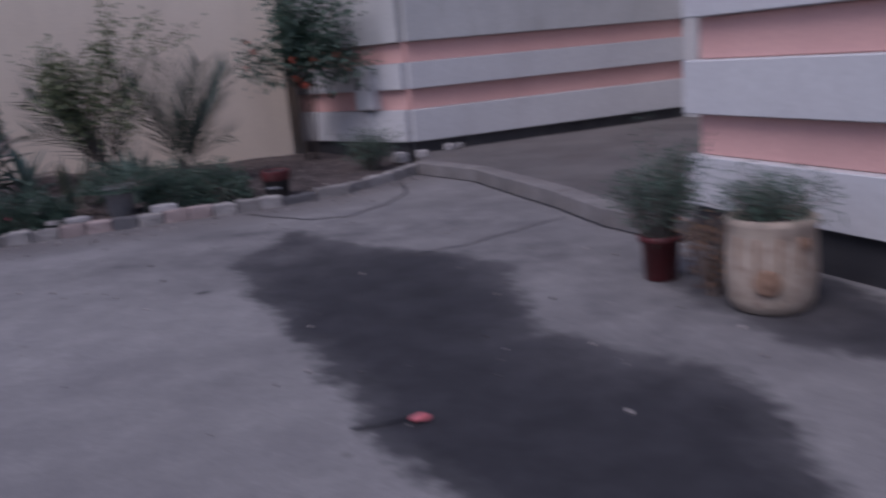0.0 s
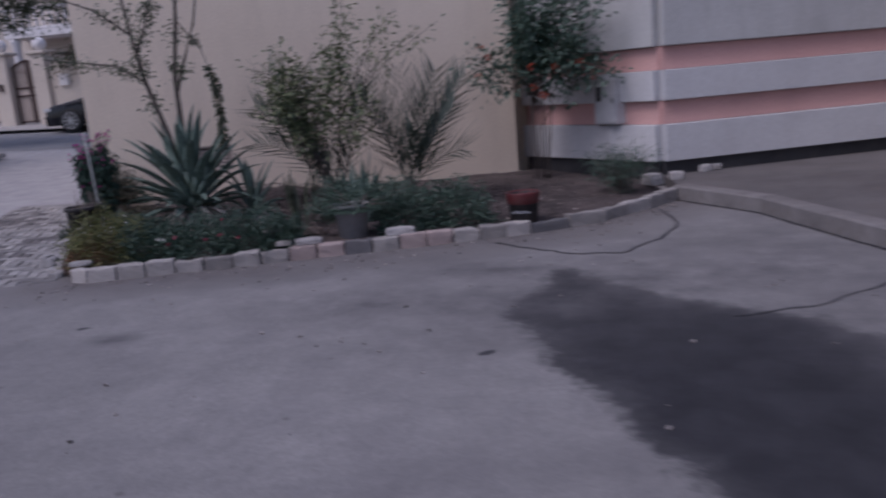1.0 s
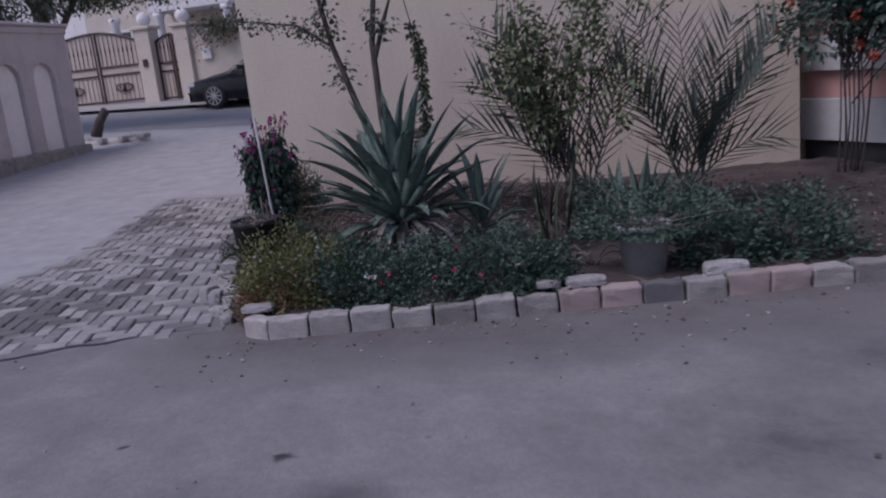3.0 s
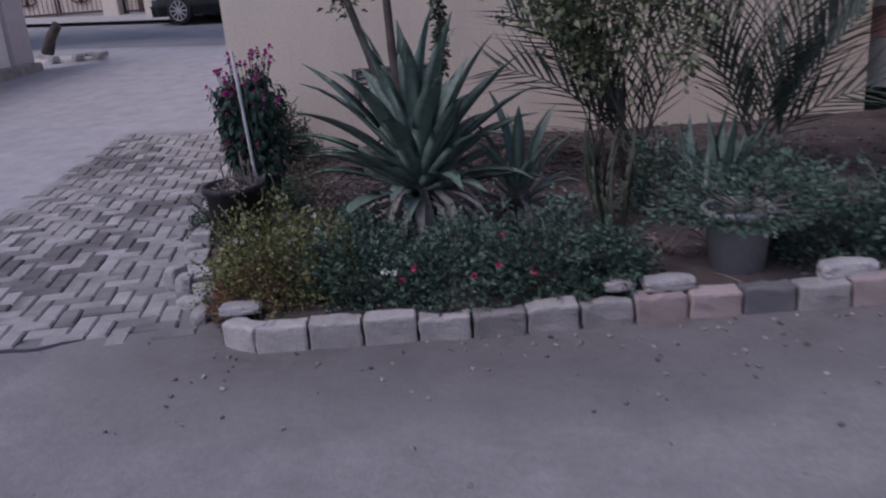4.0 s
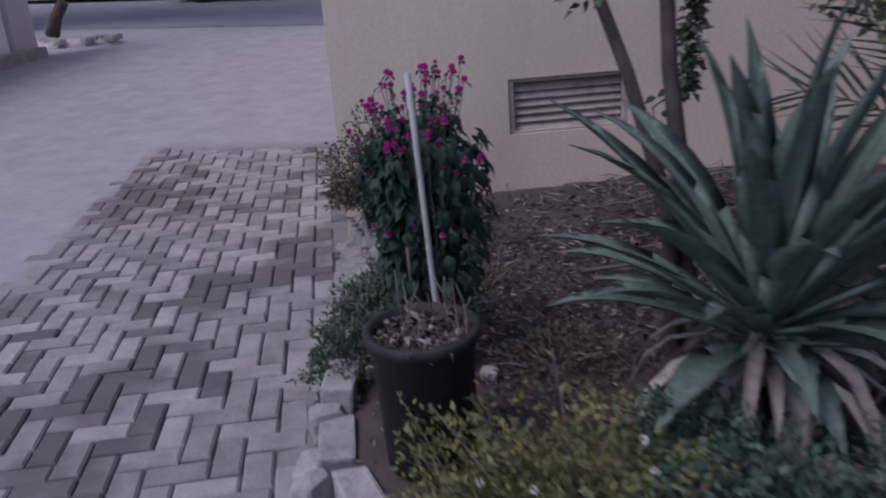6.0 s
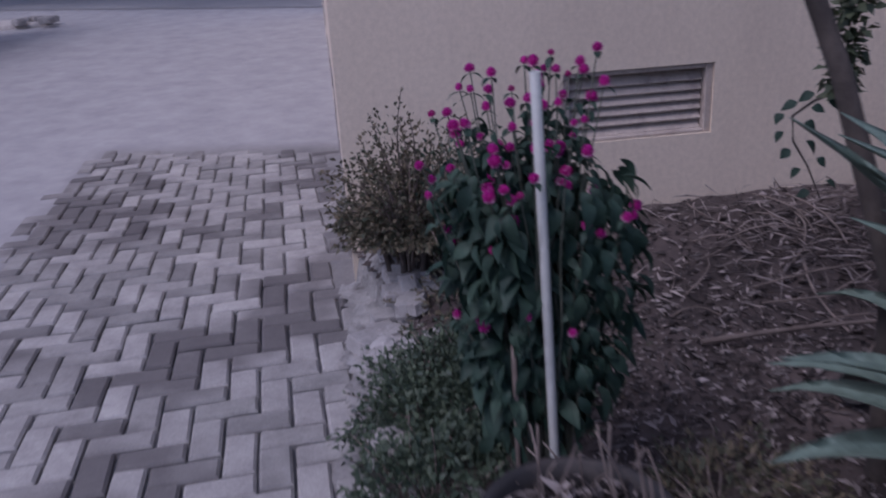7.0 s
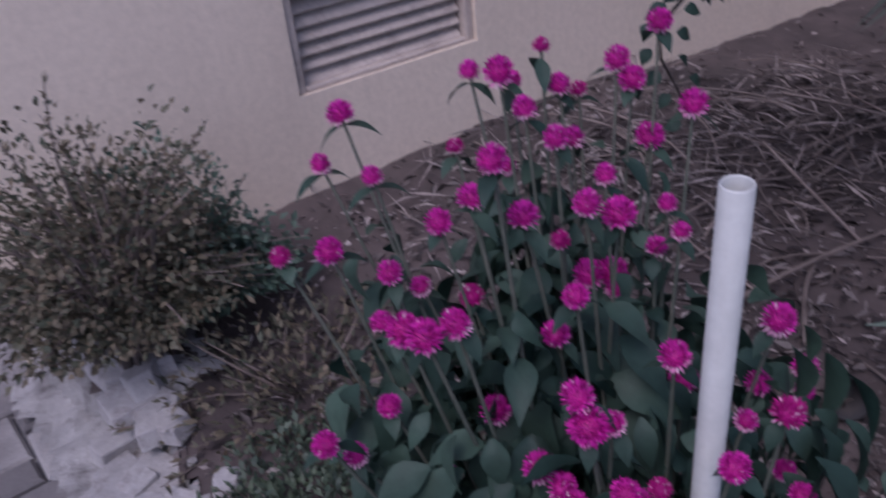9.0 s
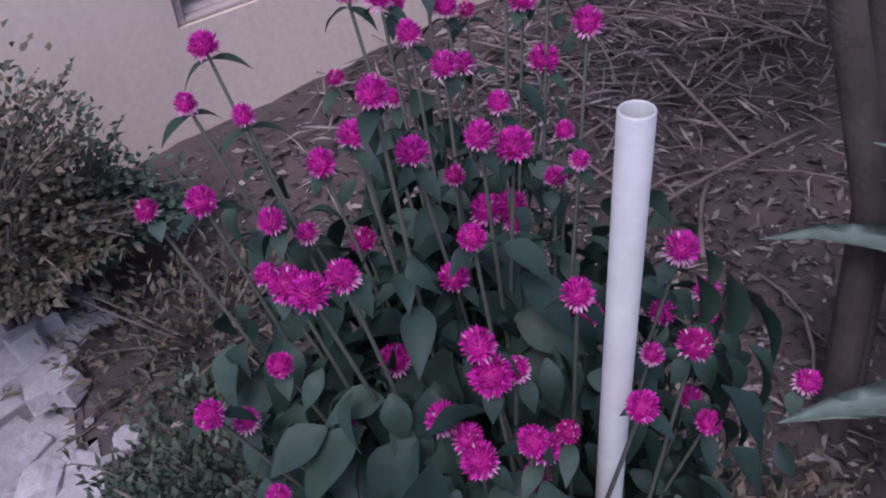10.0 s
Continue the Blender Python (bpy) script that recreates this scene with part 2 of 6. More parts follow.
def add(bm, b, mat_index=0):
    """Joins the faces of b into bm and frees b."""
    vs = [bm.verts.new(v.co) for v in b.verts]
    for i, v in enumerate(b.verts):
        v.index = i
    for f in b.faces:
        try:
            nf = bm.faces.new([vs[v.index] for v in f.verts])
            nf.smooth = f.smooth
            nf.material_index = f.material_index or mat_index
        except ValueError:
            pass
    b.free()
    return bm


def tube(bm, pts, radii, sides=8, cap=True, mat_index=0):
    """A tapered tube through the points."""
    pts = [Vector(p) for p in pts]
    rings = []
    for i, p in enumerate(pts):
        d = (pts[min(i + 1, len(pts) - 1)] - pts[max(i - 1, 0)]).normalized()
        side = d.orthogonal().normalized() if abs(d.z) > 0.95 else d.cross(Vector((0, 0, 1))).normalized()
        up = side.cross(d).normalized()
        r = radii[i] if isinstance(radii, (list, tuple)) else radii
        rings.append([bm.verts.new(p + r * (math.cos(a) * side + math.sin(a) * up)) for a in (2 * math.pi * k / sides for k in range(sides))])
    for a, b in zip(rings, rings[1:]):
        for k in range(sides):
            f = bm.faces.new((a[k], a[(k + 1) % sides], b[(k + 1) % sides], b[k]))
            f.smooth = True
            f.material_index = mat_index
    if cap:
        for ring in (rings[0][::-1], rings[-1]):
            f = bm.faces.new(ring)
            f.material_index = mat_index
    return bm


def lathe(bm, profile, sides=24, wobble=0.0):
    """A turned shape from (radius, height) pairs."""
    rings = []
    for r, z in profile:
        rings.append([bm.verts.new(((r + wobble * noise.noise((3 * math.cos(a), 3 * math.sin(a), 8 * z))) * math.cos(a), (r + wobble * noise.noise((3 * math.cos(a), 3 * math.sin(a), 8 * z + 5))) * math.sin(a), z)) for a in (2 * math.pi * k / sides for k in range(sides))])
    for a, b in zip(rings, rings[1:]):
        for k in range(sides):
            bm.faces.new((a[k], a[(k + 1) % sides], b[(k + 1) % sides], b[k])).smooth = True
    bm.faces.new(rings[0][::-1])
    bm.faces.new(rings[-1])
    return bm


def frame_at(p, d, roll=0.0):
    """A matrix at p whose y axis runs along d and whose z axis looks up."""
    d = Vector(d).normalized()
    s = d.cross(Vector((0, 0, 1)))
    s = s.normalized() if s.length > 1e-4 else Vector((1, 0, 0))
    n = s.cross(d)
    m = Matrix((s, d, n)).transposed().to_4x4()
    m.translation = p
    return m @ Matrix.Rotation(roll, 4, "Y")


class Leaves:
    """Collects many small leaves as plain vertex and face lists; each is a separate island."""

    def __init__(self):
        self.v, self.f = [], []

    def leaf(self, m, length, width, fold=0.15, droop=0.2):
        n = len(self.v)
        w, l = width / 2, length
        for x, y, z in ((0, 0, 0), (-w, 0.45 * l, fold * w), (0, 0.5 * l, 0), (w, 0.45 * l, fold * w), (0, l, -droop * l)):
            self.v.append(m @ Vector((x, y, z)))
        self.f += [(n, n + 2, n + 1), (n, n + 3, n + 2), (n + 1, n + 2, n + 4), (n + 2, n + 3, n + 4)]

    def big_leaf(self, m, length, width, fold=0.25, droop=0.5, steps=7, wave=0.0):
        """A longer ovate leaf with a midrib fold and a wavy margin that bends down towards its tip."""
        n = len(self.v)
        shape = (0.14, 0.58, 0.90, 1.0, 0.90, 0.66, 0.34, 0.03)
        for i in range(steps + 1):
            u = i / steps
            w = width / 2 * shape[i]
            y, z = length * u * (1 - 0.25 * droop * u), -droop * length * u * u * 0.6
            k = wave * w * math.sin(7.0 * u + n)
            for x, h in ((-w, fold * w + k), (0, 0), (w, fold * w - k)):
                self.v.append(m @ Vector((x, y, z + h)))
        for i in range(steps):
            a = n + 3 * i
            self.f += [(a, a + 1, a + 4, a + 3), (a + 1, a + 2, a + 5, a + 4)]

    def blade(self, pts, width, fold=0.35, thick=0.0, shape=None):
        """A long strap leaf through points, with a trough section."""
        n = len(self.v)
        pts = [Vector(p) for p in pts]
        k = len(pts) - 1
        for i, p in enumerate(pts):
            u = i / k
            d = (pts[min(i + 1, k)] - pts[max(i - 1, 0)]).normalized()
            s = d.cross(Vector((0, 0, 1)))
            s = s.normalized() if s.length > 0.05 else Vector((1, 0, 0))
            up = s.cross(d)
            w = width / 2 * (shape(u) if shape else (0.55 + 1.1 * u) if u < 0.4 else (0.99 * (1 - ((u - 0.4) / 0.6) ** 1.6) + 0.01))
            for x, h in ((-1, fold), (-0.5, fold * 0.35), (0, 0), (0.5, fold * 0.35), (1, fold)):
                self.v.append(p + s * (x * w) + up * (h * w))
            if thick:
                self.v.append(p - up * thick * (1 - 0.8 * u))
        c = 6 if thick else 5
        for i in range(k):
            a = n + c * i
            for j in range(4):
                self.f.append((a + j, a + j + 1, a + j + 1 + c, a + j + c))
            if thick:
                self.f += [(a, a + c, a + c + 5, a + 5), (a + 5, a + c + 5, a + c + 4, a + 4)]

    def object(self, name, mat, parent, label="", smooth_faces=True):
        me = bpy.data.meshes.new(name)
        me.from_pydata([tuple(v) for v in self.v], [], self.f)
        me.materials.append(mat)
        if smooth_faces:
            me.polygons.foreach_set("use_smooth", [True] * len(me.polygons))
        ob = new(name, me)
        ob.parent = parent
        if label:
            ob["label"] = label
        return ob


rnd = random.Random(7)


def ang(a, b):
    return rnd.uniform(a, b)

# ---- the lie of the land ----
LANE = Vector((-0.55, 0.835))


def gz(x, y):
    """Height of the ground: level in the yard, rising gently up the lane."""
    s = (x + 5.0) * LANE.x + (y - 8.0) * LANE.y - 4.5
    left = max(0.0, min(1.0, (2.0 - x) / 4.0))
    return 0.055 * left * (math.log1p(math.exp(2.0 * s)) / 2.0 if s < 8 else s)


def inside(poly, x, y):
    hit, j = False, len(poly) - 1
    for i in range(len(poly)):
        (xa, ya), (xb, yb) = poly[i], poly[j]
        if (ya > y) != (yb > y) and x < (xb - xa) * (y - ya) / (yb - ya) + xa:
            hit = not hit
        j = i
    return hit


def gap_to(poly, x, y, closed=True):
    best = 1e9
    for i in range(len(poly) if closed else len(poly) - 1):
        (xa, ya), (xb, yb) = poly[i], poly[(i + 1) % len(poly)]
        dx, dy = xb - xa, yb - ya
        u = max(0, min(1, ((x - xa) * dx + (y - ya) * dy) / (dx * dx + dy * dy)))
        best = min(best, math.hypot(x - xa - u * dx, y - ya - u * dy))
    return best


STAIN = [(-1.46, 5.97), (-1.2, 5.25), (-0.75, 4.1), (-0.52, 3.6), (-0.46, 3.2), (-0.25, 2.8), (-0.12, 2.5), (0.2, 1.6), (0.85, 2.3), (0.95, 2.75), (1.0, 3.0), (0.95, 3.42), (0.66, 3.68), (0.34, 4.0), (0.34, 4.65), (0.33, 5.3), (0.06, 5.72), (-0.55, 6.1), (-1.19, 7.04), (-1.33, 6.5)]
STAIN2 = [(1.05, 4.75), (1.2, 4.0), (1.25, 3.55), (1.8, 3.1), (2.1, 3.6), (1.9, 4.5), (1.5, 4.9)]
KERB_LINE = [(-5.03, 7.33), (-4.84, 7.275), (-3.97, 7.505), (-3.12, 7.79), (-2.45, 7.98), (-1.6, 8.25), (-0.9, 8.62), (-0.15, 9.55)]
SIDE_LINE = [(-5.05, 7.37), (-5.42, 7.72), (-5.70, 8.12), (-5.82, 8.55), (-5.90, 8.95), (-6.03, 9.55), (-6.10, 10.15)]
PAVED = [(-5.15, 7.44), (-5.35, 7.39), (-5.9, 7.24), (-6.55, 7.0), (-7.9, 6.6), (-7.95, 9.3), (-8.9, 12.1), (-7.15, 12.2), (-6.39, 10.08), (-6.13, 10.17), (-6.06, 9.55), (-5.93, 8.95), (-5.85, 8.55), (-5.73, 8.12), (-5.45, 7.72)]


def wetness(x, y):
    w = -9.0
    for poly, k in ((STAIN, 1.0), (STAIN2, 0.75)):
        d = gap_to(poly, x, y) * (1 if inside(poly, x, y) else -1)
        w = max(w, min(d, 0.35) * 1.5 + 0.5 - (1 - k) * 0.32)
    for cx, cy, ra in ((-4.11, 6.02, 0.028), (-4.81, 6.06, 0.016), (-1.54, 5.34, 0.016)):
        w = max(w, 1.1 - math.hypot((x - cx) * 0.6, y - cy) / ra * 0.45)
    return max(0.0, min(1.0, w))


def damped(x, y):
    w = 0.0
    for cx, cy, ra, rb, k in ((-2.2, 6.3, 1.1, 0.5, 0.8), (-1.4, 6.2, 0.9, 0.6, 0.8), (0.9, 4.0, 0.8, 0.8, 0.8), (-1.6, 7.1, 0.9, 0.5, 0.7), (1.2, 4.3, 0.7, 1.1, 0.85), (-1.6, 5.9, 1.2, 0.8, 0.45), (-3.7, 7.3, 1.2, 0.35, 0.6), (-3.76, 5.78, 0.17, 0.12, 0.95), (-0.6, 6.6, 1.0, 0.8, 0.85), (0.5, 5.6, 0.6, 1.0, 0.85), (0.95, 5.0, 0.5, 0.9, 0.8), (0.2, 6.6, 0.7, 0.6, 0.7), (0.3, 7.2, 0.7, 1.2, 0.6)):
        w = max(w, k * max(0.0, 1.25 - math.hypot((x - cx) / ra, (y - cy) / rb)))
    return min(1.0, w)


def sheet(name, xs, ys, height, mat, attrs=()):
    nx, ny = len(xs), len(ys)
    verts = [(x, y, height(x, y)) for y in ys for x in xs]
    faces = [(j * nx + i, j * nx + i + 1, (j + 1) * nx + i + 1, (j + 1) * nx + i) for j in range(ny - 1) for i in range(nx - 1)]
    me = bpy.data.meshes.new(name)
    me.from_pydata(verts, [], faces)
    me.materials.append(mat)
    for key, fn in attrs:
        a = me.attributes.new(key, "FLOAT", "POINT")
        a.data.foreach_set("value", [fn(x, y) for x, y, _ in verts])
    me.polygons.foreach_set("use_smooth", [True] * len(me.polygons))
    return new(name, me)


def steps(a, b, d):
    n = max(1, round((b - a) / d))
    return [a + (b - a) * i / n for i in range(n + 1)]


def earthy(x, y):
    if not (-6 < x < 0.3 and 6 < y < 9.8):
        return 0.0
    d = gap_to(KERB_LINE, x, y, False)
    return max(0.0, 1.0 - d / 0.75) ** 0.8 * 0.95


def ground_height(x, y):
    z = gz(x, y)
    if -9 < x < 3 and 0 < y < 12:
        z += 0.006 * noise.noise((x * 1.3, y * 1.3, 0.0))
    if inside(PAVED, x, y) and gap_to(PAVED, x, y) > 0.1:
        z -= 0.016
    return z


gx = [-400, -160, -70, -45, -35, -28, -24] + steps(-20.0, -9.75, 0.25) + steps(-9.5, 3.0, 0.07) + [3.5, 4, 5, 6, 8, 12, 20, 40, 100, 400]
gy = [-400, -150, -50, -20, -10, -5, -2, 0] + steps(0.5, 12.5, 0.07) + steps(12.75, 28.0, 0.5) + [32, 36, 42, 60, 150, 400]
LANE_LEFT = [(-9.2, 5.6), (-7.8, 6.6), (-7.85, 9.4), (-8.8, 12.1), (-6.3, 12.5), (-6.0, 16.0), (8, 18.0), (60, 18.0), (60, 25.0), (-60, 25.0), (-60, 19.0), (-15, 18.0), (-12.0, 4.0)]


def tarred(x, y):
    d = gap_to(LANE_LEFT, x, y) * (1 if inside(LANE_LEFT, x, y) else -1)
    return max(0.0, min(1.0, 0.5 + d * 4))


ground = sheet("ground", gx, gy, ground_height, M_GROUND, (("wet", wetness), ("damp", damped), ("earth", earthy), ("tar", tarred)))
tagged(ground, "worn grey concrete yard with dark oily stain", "ground", kind="structure")

# ---- the lane's asphalt, the paved strip, the raised slab ----
def draped(name, poly, lift, mat, d):
    """A thin flat layer inside an outline that follows the ground."""
    xs = steps(min(p[0] for p in poly), max(p[0] for p in poly), d)
    ys = steps(min(p[1] for p in poly), max(p[1] for p in poly), d)
    verts, faces, at = [], [], {}
    for j in range(len(ys) - 1):
        for i in range(len(xs) - 1):
            if inside(poly, (xs[i] + xs[i + 1]) / 2, (ys[j] + ys[j + 1]) / 2):
                f = []
                for a, b in ((i, j), (i + 1, j), (i + 1, j + 1), (i, j + 1)):
                    if (a, b) not in at:
                        at[a, b] = len(verts)
                        verts.append((xs[a], ys[b], gz(xs[a], ys[b]) + lift))
                    f.append(at[a, b])
                faces.append(f)
    me = bpy.data.meshes.new(name)
    me.from_pydata(verts, [], faces)
    me.materials.append(mat)
    return new(name, me)


road = draped("road", [(-34, 19.2), (12, 19.2), (12, 23.4), (-34, 23.4)], 0.008, M_ASPHALT, 0.4)
tagged(road, "worn grey asphalt street beyond the lane", "road", kind="structure")
far_pavement = draped("pavement", [(-30, 23.6), (6, 23.6), (6, 25.45), (-30, 25.45)], 0.10, rough_paint("pale_pavement", (0.36, 0.34, 0.33), (0.44, 0.42, 0.40), 1.0, 40.0), 0.45)
tagged(far_pavement, "pale concrete pavement before the gate", "pavement", kind="structure")

bm = bmesh.new()
SLAB = [(-0.06, 9.75), (0.55, 8.72), (1.06, 6.95), (1.25, 6.1), (1.54, 5.43), (4.3, 5.4), (4.6, 12.50), (4.25, 12.28), (-0.1, 10.67)]
top = [bm.verts.new((x, y, 0.12)) for x, y in SLAB]
low = [bm.verts.new((x, y, -0.05)) for x, y in SLAB]
bm.faces.new(top)
for i in range(len(SLAB)):
    j = (i + 1) % len(SLAB)
    bm.faces.new((top[j], top[i], low[i], low[j]))
bmesh.ops.recalc_face_normals(bm, faces=bm.faces[:])
bmesh.ops.triangulate(bm, faces=[f for f in bm.faces if len(f.verts) > 4])
slab = part("raised_slab", bm, rough_paint("slab_concrete", (0.085, 0.077, 0.077), (0.17, 0.158, 0.155), 1.1, 60.0, 0.9, 0.5, dirt_amount=0.7), None)
tagged(slab, "raised dirty concrete slab along the striped wall", "slab", kind="structure")
# edge stones of the slab
edge_mat = rough_paint("slab_edge_concrete", (0.15, 0.138, 0.136), (0.24, 0.225, 0.22), 3.0, 60.0, 0.9, 0.5, dirt_amount=0.7, per_object=0.12)
for (xa, ya), (xb, yb) in zip(SLAB[:4], SLAB[1:5]):
    n = max(1, round(math.hypot(xb - xa, yb - ya) / 0.9))
    for i in range(n):
        pa, pb = Vector((xa + (xb - xa) * i / n, ya + (yb - ya) * i / n)), Vector((xa + (xb - xa) * (i + 1) / n, ya + (yb - ya) * (i + 1) / n))
        d = pb - pa
        b = bmesh.new()
        box(b, 0.004, d.length - 0.004, -0.09, 0.09, -0.05, 0.137 + rnd.uniform(-0.004, 0.006), 0.012)
        ob = part("edge_stone", b, edge_mat, slab)
        ob.matrix_basis = pose(pa.x, pa.y, 0, 0, 0, math.degrees(math.atan2(d.y, d.x)))

# black ribbon that stands in for the shade line under the slab's edge
joint = Leaves()
pts = []
for (xa, ya), (xb, yb) in zip(SLAB[:4], SLAB[1:5]):
    k = math.hypot(xb - xa, yb - ya)
    nx, ny = (yb - ya) / k, -(xb - xa) / k
    if nx > 0:
        nx, ny = -nx, -ny
    for i in range(20):
        x, y = xa + (xb - xa) * i / 20 + 0.105 * nx, ya + (yb - ya) * i / 20 + 0.105 * ny
        pts.append(Vector((x + 0.012 * noise.noise((x * 6, y * 6, 0)), y, ground_height(x, y) + 0.005)))
joint.blade(pts, 0.045, 0.0, 0, lambda u: 0.55 + 0.5 * abs(noise.noise((u * 40, 0, 5))))
tagged(joint.object("joint_dirt", M_BLACK, None), "black strip standing in for shade at the slab's foot", "joint", kind="structure")

# old cracks in the concrete, filled with dirt
def crack_along(way, width, label):
    crack = Leaves()
    pts = []
    for (xa, ya), (xb, yb) in zip(way, way[1:]):
        for k in range(12):
            x, y = xa + (xb - xa) * k / 12, ya + (yb - ya) * k / 12
            pts.append(Vector((x + 0.05 * noise.noise((x * 5, y * 5, 0)), y + 0.05 * noise.noise((x * 5, y * 5, 9)), ground_height(x, y) + 0.004)))
    crack.blade(pts, width, 0.0, 0, lambda u: 0.5 + 0.5 * abs(noise.noise((u * 30, 0, 0))) + 0.2)
    tagged(crack.object("crack", M_BLACK, None), label, "crack", kind="structure")


crack_along([(-1.75, 8.05), (-1.35, 7.65), (-1.05, 7.45), (-0.76, 7.42), (-0.45, 7.85), (-0.24, 8.35), (-0.31, 9.2)], 0.030, "dirt-filled crack curving across the concrete")
crack_along([(-0.31, 5.78), (-0.21, 5.79), (0.14, 5.92), (0.26, 5.99), (0.51, 6.22), (0.79, 6.45), (1.01, 6.54)], 0.018, "thin crack running from the stain to the slab")
crack_along([(-6.45, 6.85), (-5.94, 7.20), (-5.78, 7.31), (-5.60, 7.40), (-5.34, 7.50)], 0.040, "dark joint where concrete meets the pavers")

# ---- the cream villa ----
C0, C1 = Vector((-6.355, 10.075)), Vector((-1.735, 11.775))
U = (C1 - C0).normalized()
V = Vector((-U.y, U.x))
LEN = (C1 - C0).length
VILLA = pose(C0.x, C0.y, 0, 0, 0, math.degrees(math.atan2(U.y, U.x)))
T, H = 0.25, 6.2
VENT = (0.887, 1.515, 0.515, 0.80)


def wall_panel(x0, x1, z0, z1, holes):
    """Wall of thickness T in its own plane, front face at y = 0, with rectangular holes cut through."""
    b = bmesh.new()
    xs = sorted({x0, x1, *[h[0] for h in holes], *[h[1] for h in holes]})
    zs = sorted({z0, z1, *[h[2] for h in holes], *[h[3] for h in holes]})
    for xa, xb in zip(xs, xs[1:]):
        for za, zb in zip(zs, zs[1:]):
            cx, cz = (xa + xb) / 2, (za + zb) / 2
            if not any(h[0] < cx < h[1] and h[2] < cz < h[3] for h in holes):
                box(b, xa, xb, 0, T, za, zb)
    bmesh.ops.remove_doubles(b, verts=b.verts[:], dist=1e-5)
    seen = {}
    for f in b.faces:
        seen.setdefault(tuple(round(c, 4) for c in f.calc_center_median()), []).append(f)
    bmesh.ops.delete(b, geom=[f for fs in seen.values() if len(fs) > 1 for f in fs], context="FACES")
    return b


wall_front = part("wall_south", wall_panel(0, LEN, -0.3, H, [VENT]), M_VILLA, None)
wall_front.matrix_world = VILLA
tagged(wall_front, "plain cream rendered villa wall with a low vent", "wall", kind="structure")
b = box(bmesh.new(), 0, T, T, 9.0, -0.3, H)
wall_side = part("wall_west", b, M_VILLA, None)
wall_side.matrix_world = VILLA
tagged(wall_side, "cream rendered villa side wall along the lane", "wall", kind="structure")
b = box(bmesh.new(), LEN - T, LEN, T, 6.0, -0.3, H)
wall_e = part("wall_east", b, M_VILLA, None)
wall_e.matrix_world = VILLA
tagged(wall_e, "cream rendered villa wall beside the passage", "wall", kind="structure")
b = box(bmesh.new(), 0, LEN, 6.0, 6.2, -0.3, H)
box(b, T + 0.003, LEN - T - 0.003, T + 0.003, 6.0, H - 0.2, H)
roof = part("roof", b, M_VILLA, None)
roof.matrix_world = VILLA
tagged(roof, "flat villa roof and back wall", "roof", kind="structure")

# plaster peeled off in patches low on the lane side
M_PEEL = rough_paint("bare_grey_plaster", (0.17, 0.16, 0.165), (0.30, 0.285, 0.285), 7.0, 60.0, 0.95, 0.8, dirt=(0.06, 0.05, 0.05), dirt_amount=0.7)
r = random.Random(17)
for y, z, sy, sz in ((2.45, 0.62, 0.55, 0.14), (1.55, 0.34, 0.30, 0.16), (0.85, 0.26, 0.22, 0.17), (3.6, 0.85, 0.45, 0.10), (0.40, 0.13, 0.16, 0.10), (1.15, 0.62, 0.14, 0.10), (2.0, 0.22, 0.35, 0.10)):
    b = bmesh.new()
    rim = []
    for k in range(28):
        a = 2 * math.pi * k / 28
        q = 1 + 0.55 * noise.noise((1.6 * math.cos(a) + y * 5, 1.6 * math.sin(a), z * 9)) + 0.25 * noise.noise((5 * math.cos(a), 5 * math.sin(a), y))
        rim.append((y + sy * q * math.cos(a), z + sz * q * math.sin(a)))
    top = [b.verts.new((-0.004, py, pz)) for py, pz in rim]
    low = [b.verts.new((0.002, py + 0.006 * (py - y), pz)) for py, pz in rim]
    mid = b.verts.new((-0.003, y, z))
    for k in range(28):
        b.faces.new((top[k], mid, top[(k + 1) % 28]))
        b.faces.new((top[k], top[(k + 1) % 28], low[(k + 1) % 28], low[k]))
    bmesh.ops.recalc_face_normals(b, faces=b.faces[:])
    part("peeled_patch", b, M_PEEL, wall_side, "bare grey plaster where paint has peeled")

# vent with louvres
M_VENT = rough_paint("vent_paint", (0.42, 0.355, 0.315), (0.52, 0.45, 0.40), 4.0, 60.0, 0.8, 0.3, dirt=(0.1, 0.08, 0.07), dirt_amount=0.6)
vent = thing("wall_vent", 0, 0, 0, "dusty brown louvred vent set in the cream wall", "vent")
vent.matrix_world = VILLA
x0, x1, z0, z1 = VENT
b = bmesh.new()
for f in ((x0, x0 + 0.03, z0, z1), (x1 - 0.03, x1, z0, z1)):
    box(b, f[0], f[1], 0.012, 0.10, f[2], f[3], 0.004)
for f in ((x0 + 0.031, x1 - 0.031, z1 - 0.022, z1), (x0 + 0.031, x1 - 0.031, z0, z0 + 0.016)):
    box(b, f[0], f[1], 0.012, 0.10, f[2], f[3], 0.004)
part("frame", b, M_VENT, vent)
part("backing", box(bmesh.new(), x0 + 0.002, x1 - 0.002, 0.13, 0.15, z0 + 0.002, z1 - 0.002), M_BLACK, vent)
for i in range(6):
    zc = z0 + 0.04 + i * (z1 - z0 - 0.065) / 5.5
    b = box(bmesh.new(), x0 + 0.032, x1 - 0.032, -0.035, 0.035, -0.005, 0.005, 0.003, pose(0, 0.062, zc, 50))
    part("slat", b, M_VENT, vent)

